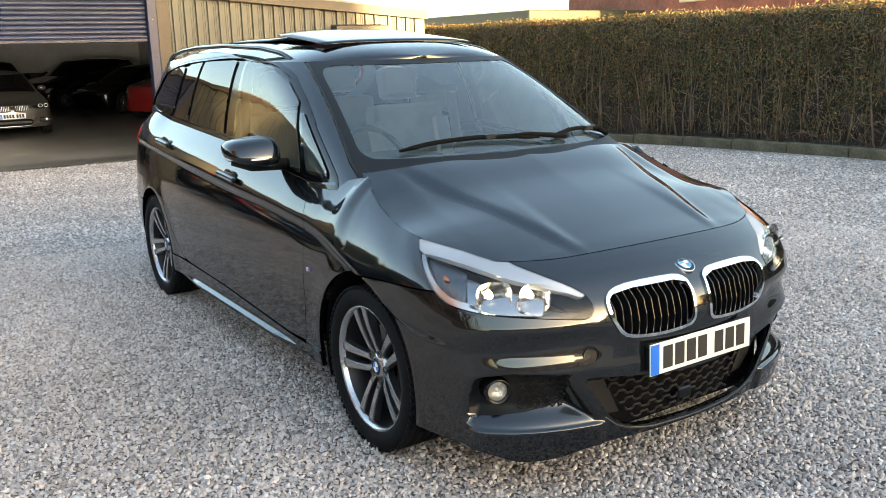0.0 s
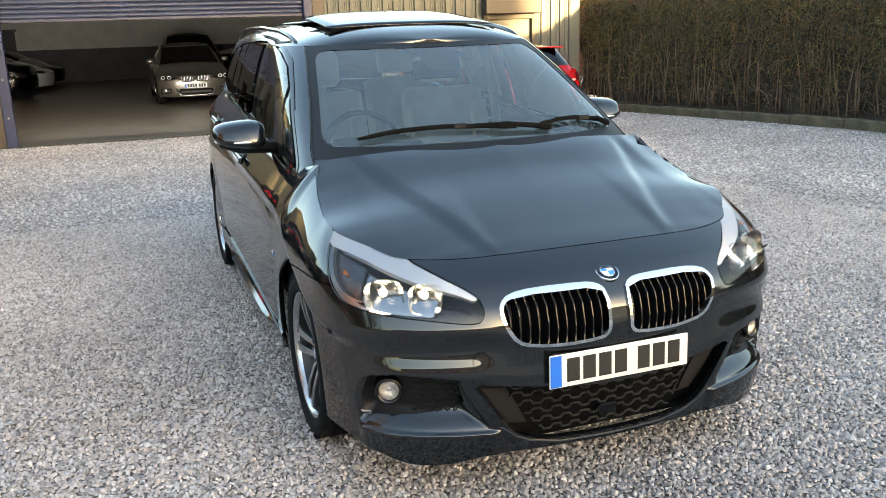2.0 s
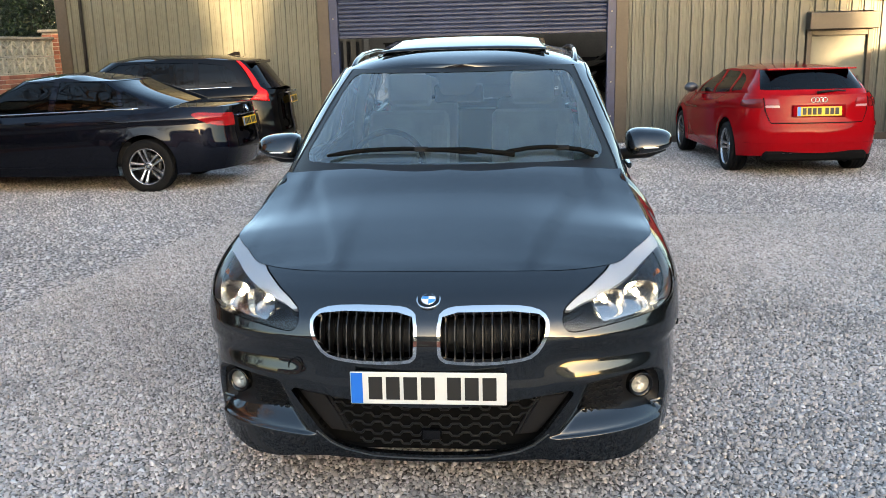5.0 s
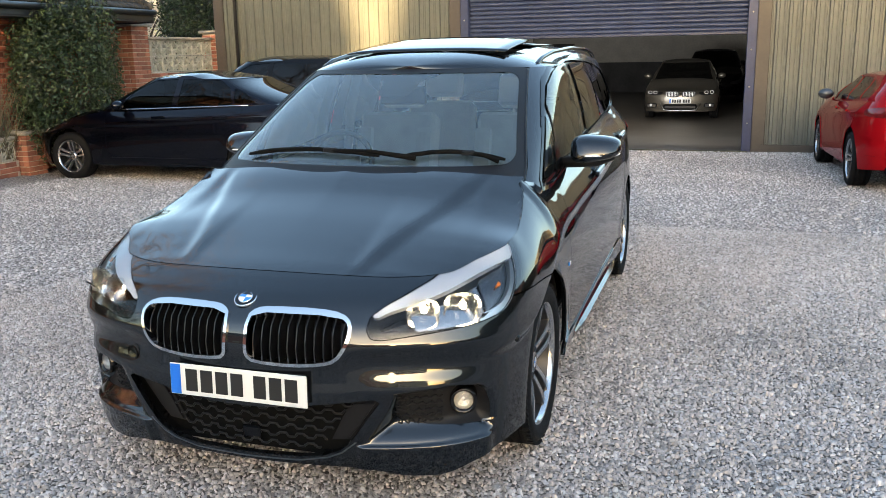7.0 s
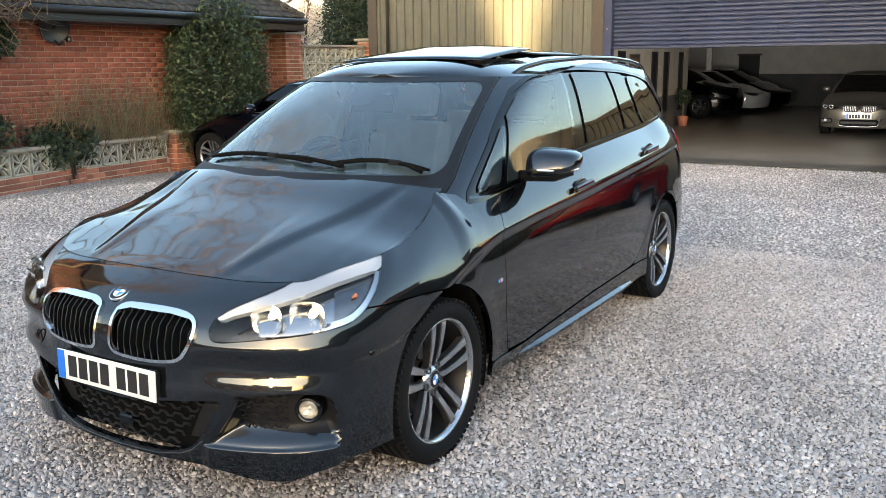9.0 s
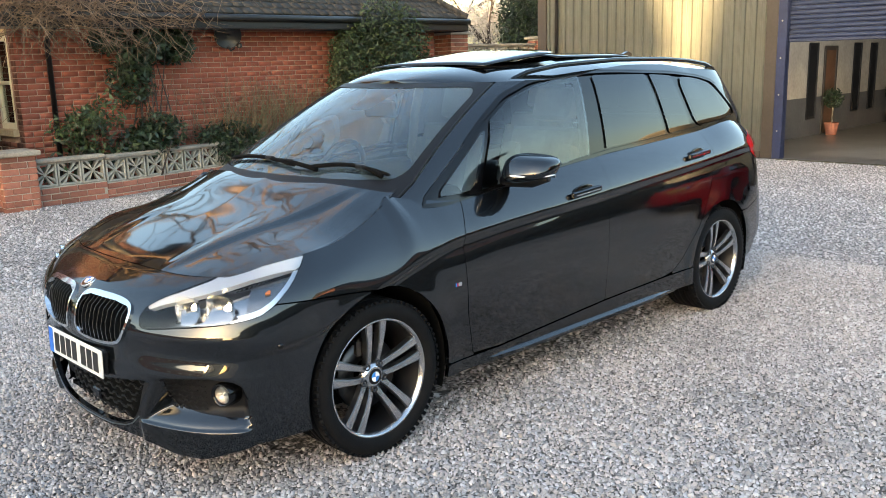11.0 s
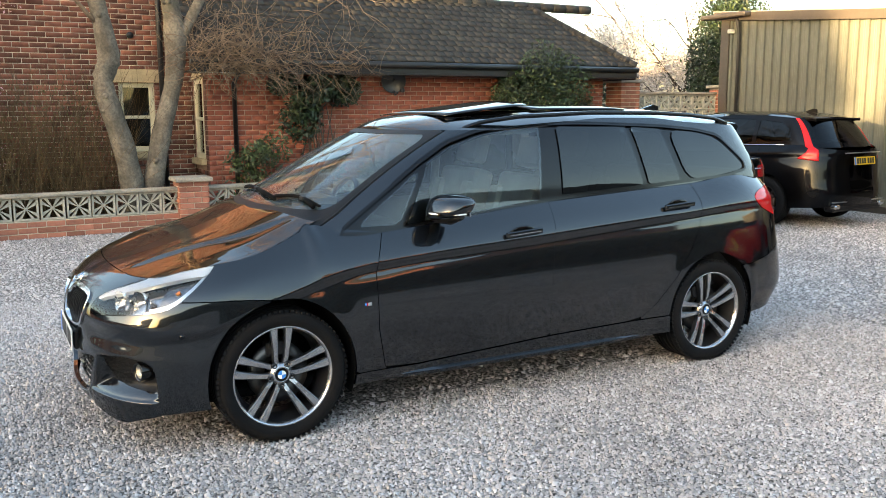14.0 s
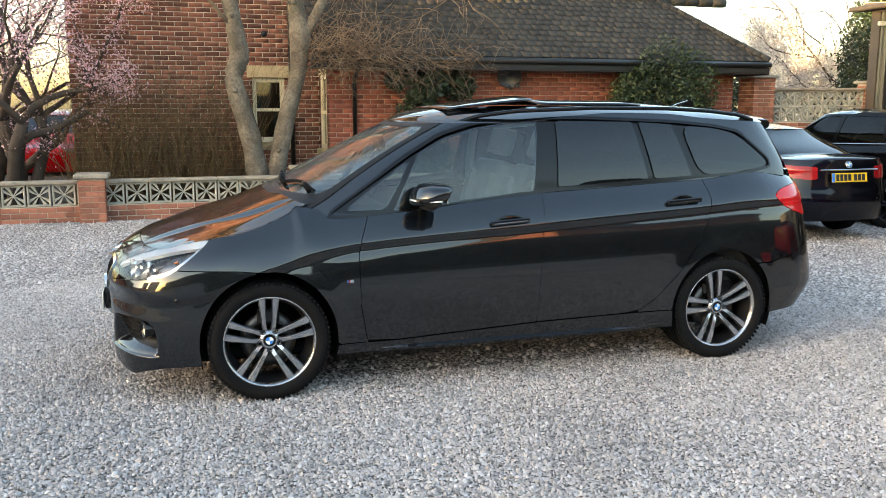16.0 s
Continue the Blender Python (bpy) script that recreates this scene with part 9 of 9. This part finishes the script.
def build_plants():
    # two old stems before the tall house
    rng, crown_rng = np.random.default_rng(77), np.random.default_rng(78)
    t = thing("garden_tree", "leaning grey-barked twin-stemmed tree, bare in winter", "tree", pose(0, 0, 0))
    bm = bmesh.new()
    gnarl(bm, crown_rng, [(-8.05, 0.80, 0.0), (-8.0, 0.72, 0.6), (-8.0, 0.64, 1.1), (-8.02, 0.50, 1.65), (-8.0, 0.42, 2.0), (-8.0, 0.52, 2.3), (-8.0, 0.47, 2.7), (-8.02, 0.38, 3.2), (-8.1, 0.25, 3.9), (-8.2, 0.0, 4.8)], [0.19, 0.165, 0.15, 0.14, 0.145, 0.15, 0.12, 0.115, 0.10, 0.06])
    part("trunk", bm, M["bark"], t)
    bm = bmesh.new()
    gnarl(bm, crown_rng, [(-8.05, 0.95, 0.0), (-8.0, 1.02, 0.6), (-8.0, 1.14, 1.2), (-8.0, 1.28, 1.7), (-8.0, 1.38, 2.1), (-8.0, 1.42, 2.6), (-8.0, 1.37, 3.1), (-8.05, 1.30, 3.8), (-8.1, 1.2, 4.8)], [0.17, 0.145, 0.13, 0.125, 0.13, 0.15, 0.12, 0.10, 0.06])
    tube(bm, [(-8.0, 1.42, 2.5), (-7.95, 1.62, 2.85), (-7.9, 1.85, 3.3), (-7.9, 2.2, 4.0)], [0.09, 0.075, 0.065, 0.04], 10)
    part("trunk", bm, M["bark"], t)
    bm = bmesh.new()
    tips = []
    for p, d, l, r in (((-8, 0.45, 2.7), (0.4, -0.8, 0.3), 1.1, 0.035), ((-8.1, 0.3, 3.6), (0.3, -0.6, 0.6), 1.3, 0.05), ((-8.1, 1.25, 3.4), (0.3, 0.6, 0.5), 1.2, 0.05), ((-7.9, 2.0, 3.6), (0.2, 0.9, 0.1), 1.3, 0.04), ((-8.2, 0.0, 4.6), (0.2, -0.2, 1), 1.3, 0.055), ((-8.1, 1.2, 4.7), (0.3, 0.3, 1), 1.3, 0.055)):
        grow_tree(bm, rng, Vector(p), Vector(d).normalized(), l, r, 3, tips, 0.6, 6)
    for p, d, l, r in (((-8.2, 0.0, 4.6), (0.25, -0.35, 1), 2.0, 0.075), ((-8.2, 0.0, 4.7), (-0.2, 0.1, 1), 2.0, 0.07), ((-8.1, 1.2, 4.6), (0.4, 0.1, 1), 2.1, 0.075), ((-8.1, 1.2, 4.7), (-0.1, 0.45, 1), 2.0, 0.07), ((-7.9, 2.2, 3.9), (0.3, 0.5, 1), 1.9, 0.06), ((-8.15, 0.15, 4.3), (0.5, -0.7, 0.9), 1.8, 0.06)):
        grow_tree(bm, crown_rng, Vector(p), Vector(d).normalized(), l, r, 5, tips, 0.5, 6, (3, 5), 0.68, 0.12)
    tagged(part("branch_mass", bm, M["twig"], t), kind="stuff")
    # creeper over the bungalow's eaves and wall
    cr = thing("bare_creeper", "tangle of bare brown creeper over the bungalow's eaves", "climber")
    bm = bmesh.new()
    for k in range(460):
        y = rng.beta(1.2, 2.2) * 3.1 + 1.5
        up = rng.beta(1.0, 2.6) * 1.0 if k % 2 else 0.0
        p = Vector((-7.72 + rng.normal(0, 0.08) - 1.25 * up, y, rng.uniform(2.15, 2.5) + up))
        d = Vector((rng.normal(0.1, 0.3), rng.normal(0, 0.8), rng.normal(0.0, 0.55))).normalized()
        pts = [p.copy()]
        for i in range(6):
            d = (d + Vector(rng.normal(0, 0.35, 3))).normalized()
            p = p + d * rng.uniform(0.07, 0.2)
            f = max(0.0, p.z - 2.36)
            p.x = max(p.x, -7.74 - f * 2.0 + 0.03)
            pts.append(p.copy())
        tube(bm, pts, [0.006, 0.006, 0.005, 0.005, 0.004, 0.003, 0.002], 3)
    tagged(part("eaves_tangle", bm, M["twig"], cr), kind="stuff")
    bm = bmesh.new()
    wands(bm, rng, 90, (-8.3, -8.0), (2.0, 6.0), 0.1, 2.0, 0.25, 0.006, 0.22)
    tagged(part("stem_mass", bm, M["twig"], cr), kind="stuff")
    # wall shrub of thin wands on the tall house
    sh = thing("wall_shrub", "winter shrub of thin reddish wands against the brick wall", "shrub")
    bm = bmesh.new()
    wands(bm, rng, 820, (-9.0, -8.2), (-1.9, 0.6), 0.1, 2.5, 0.24, 0.0042, 0.17)
    tagged(part("stem_mass", bm, M["wand"], sh), kind="stuff")
    c = np.stack([rng.uniform(-9.0, -8.2, 1500), rng.uniform(-1.9, 0.6, 1500), rng.uniform(0.3, 2.0, 1500)], -1)
    leaves("foliage", c, 0.026, M["leaf_hedge"], rng, sh)
    # ivy, laurel, low greenery
    bush("ivy_clump", "dark ivy clump climbing the bungalow wall", (-8.1, 3.55, 1.72), (0.28, 0.58, 0.60), 3600, 0.07, "leaf_dark", 3, base=0.1)
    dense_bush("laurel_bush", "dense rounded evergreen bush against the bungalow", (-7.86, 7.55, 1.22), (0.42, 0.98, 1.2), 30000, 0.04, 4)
    bush("ivy_clump", "low ivy spilling over the garden wall", (-7.75, 3.3, 0.55), (0.35, 0.75, 0.35), 1900, 0.06, "leaf_dark", 5)
    bush("ivy_clump", "low mixed greenery behind the garden wall", (-7.85, 2.4, 0.75), (0.4, 0.5, 0.5), 1500, 0.055, "leaf", 6)
    bush("ivy_clump", "low ivy behind the garden wall", (-7.95, 4.7, 0.5), (0.3, 0.6, 0.35), 1100, 0.06, "leaf_dark", 8)
    gr_ = thing("dry_grass", "tall dry ornamental stems behind the wall", "grass", kind="stuff")
    bm = bmesh.new()
    wands(bm, rng, 300, (-8.3, -8.1), (4.3, 6.6), 0.1, 1.65, 0.22, 0.004, 0.14)
    tagged(part("stem_mass", bm, M["twig"], gr_), kind="stuff")
    bm = bmesh.new()
    wands(bm, rng, 520, (-8.28, -8.12), (4.7, 6.7), 0.1, 1.45, 0.17, 0.005, 0.13)
    tagged(part("reed_mass", bm, M["straw"], gr_, "straw-green reeds"), kind="stuff")
    # white blossom beyond the bungalow
    def blossom(name, label, base, h, n, mat, seed, leaf, lean=(0, 0, 1), r=0.14, depth=4, twig="twig_dark", spread=0.10):
        g = np.random.default_rng(seed)
        t = thing(name, label, "tree", pose(*base))
        bm, tips = bmesh.new(), []
        for k in range(4):
            d = (Vector(lean) + Vector(g.normal(0, 0.3, 3))).normalized()
            grow_tree(bm, g, Vector((g.normal(0, 0.1), g.normal(0, 0.1), -0.1)), d, h * 0.36, r * g.uniform(0.6, 1), depth, tips, 0.35, 7, (2, 4), 0.66, 0.15)
        part("trunk", bm, M[twig], t)
        if n:
            T = np.array(tips)
            T = T[T[:, 2] > h * 0.2]
            c = T[g.integers(0, len(T), n)] + g.normal(0, spread, (n, 3))
            leaves("blossom", c, leaf, M[mat], g, t, 1.1)
        return t
    blossom("blossom_tree", "white flowering cherry behind the screen wall", (-12.8, 16.2, 0), 5.2, 34000, "petal", 51, 0.05, r=0.12, spread=0.16)
    blossom("blossom_tree", "white flowering cherry behind the bungalow", (-15.6, 18.0, 0), 5.4, 28000, "petal", 52, 0.055, r=0.12, spread=0.18)
    blossom("blossom_tree", "pink flowering cherry beside the tall house", (-8.75, -2.75, 0), 4.4, 15000, "petal_pink", 53, 0.036, (0.1, 0.42, 1), 0.13, spread=0.09)
    blossom("blossom_tree", "pink flowering cherry by the garden wall", (-9.9, -3.35, 0), 4.6, 14000, "petal_pink", 54, 0.038, (0.1, 0.15, 1), 0.15, spread=0.10)
    bush("evergreen_tree", "dark evergreen beside the workshop", (-10.9, 15.4, 2.3), (0.75, 0.7, 1.7), 9000, 0.08, "leaf_dark", 9, 10, 0.0)
    # added shrub that covers the bright sky between house end and pier
    dense_bush("evergreen_shrub", "dark shrub added behind the brick pier to close a sky gap", (-10.6, 11.2, 1.1), (0.55, 0.75, 1.15), 7000, 0.06, 31, 0.1)
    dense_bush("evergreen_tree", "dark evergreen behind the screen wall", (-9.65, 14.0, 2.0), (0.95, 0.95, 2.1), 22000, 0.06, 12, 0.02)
    bush("shrub_border", "dark mixed shrubs beside the tall house", (-12.0, -5.0, 0.6), (0.8, 1.2, 0.6), 6000, 0.06, "leaf_dark", 21, 14)
    bush("shrub_border", "brownish shrubs behind the garden wall", (-9.6, -3.6, 0.4), (0.4, 0.5, 0.45), 1800, 0.05, "leaf_hedge", 22, 12)
    bm = boxmesh((-24, -13, -0.05), (-7.6, 1.9, 0.035))
    tagged(part("garden_soil", bm, M["soil"]), "dark bare garden soil behind the wall", "soil", kind="structure")
    for k, (x, y, h) in enumerate(((13, 46, 9), (17, 52, 10), (8, 50, 8), (-24, 24, 9), (-28, 6, 9), (-26, -12, 9), (24, -14, 9))):
        blossom("bare_tree", "bare winter tree beyond the yard", (x, y, 0), h, 0, "petal", 60 + k, 0.05, r=0.22, depth=4)


build_plants()
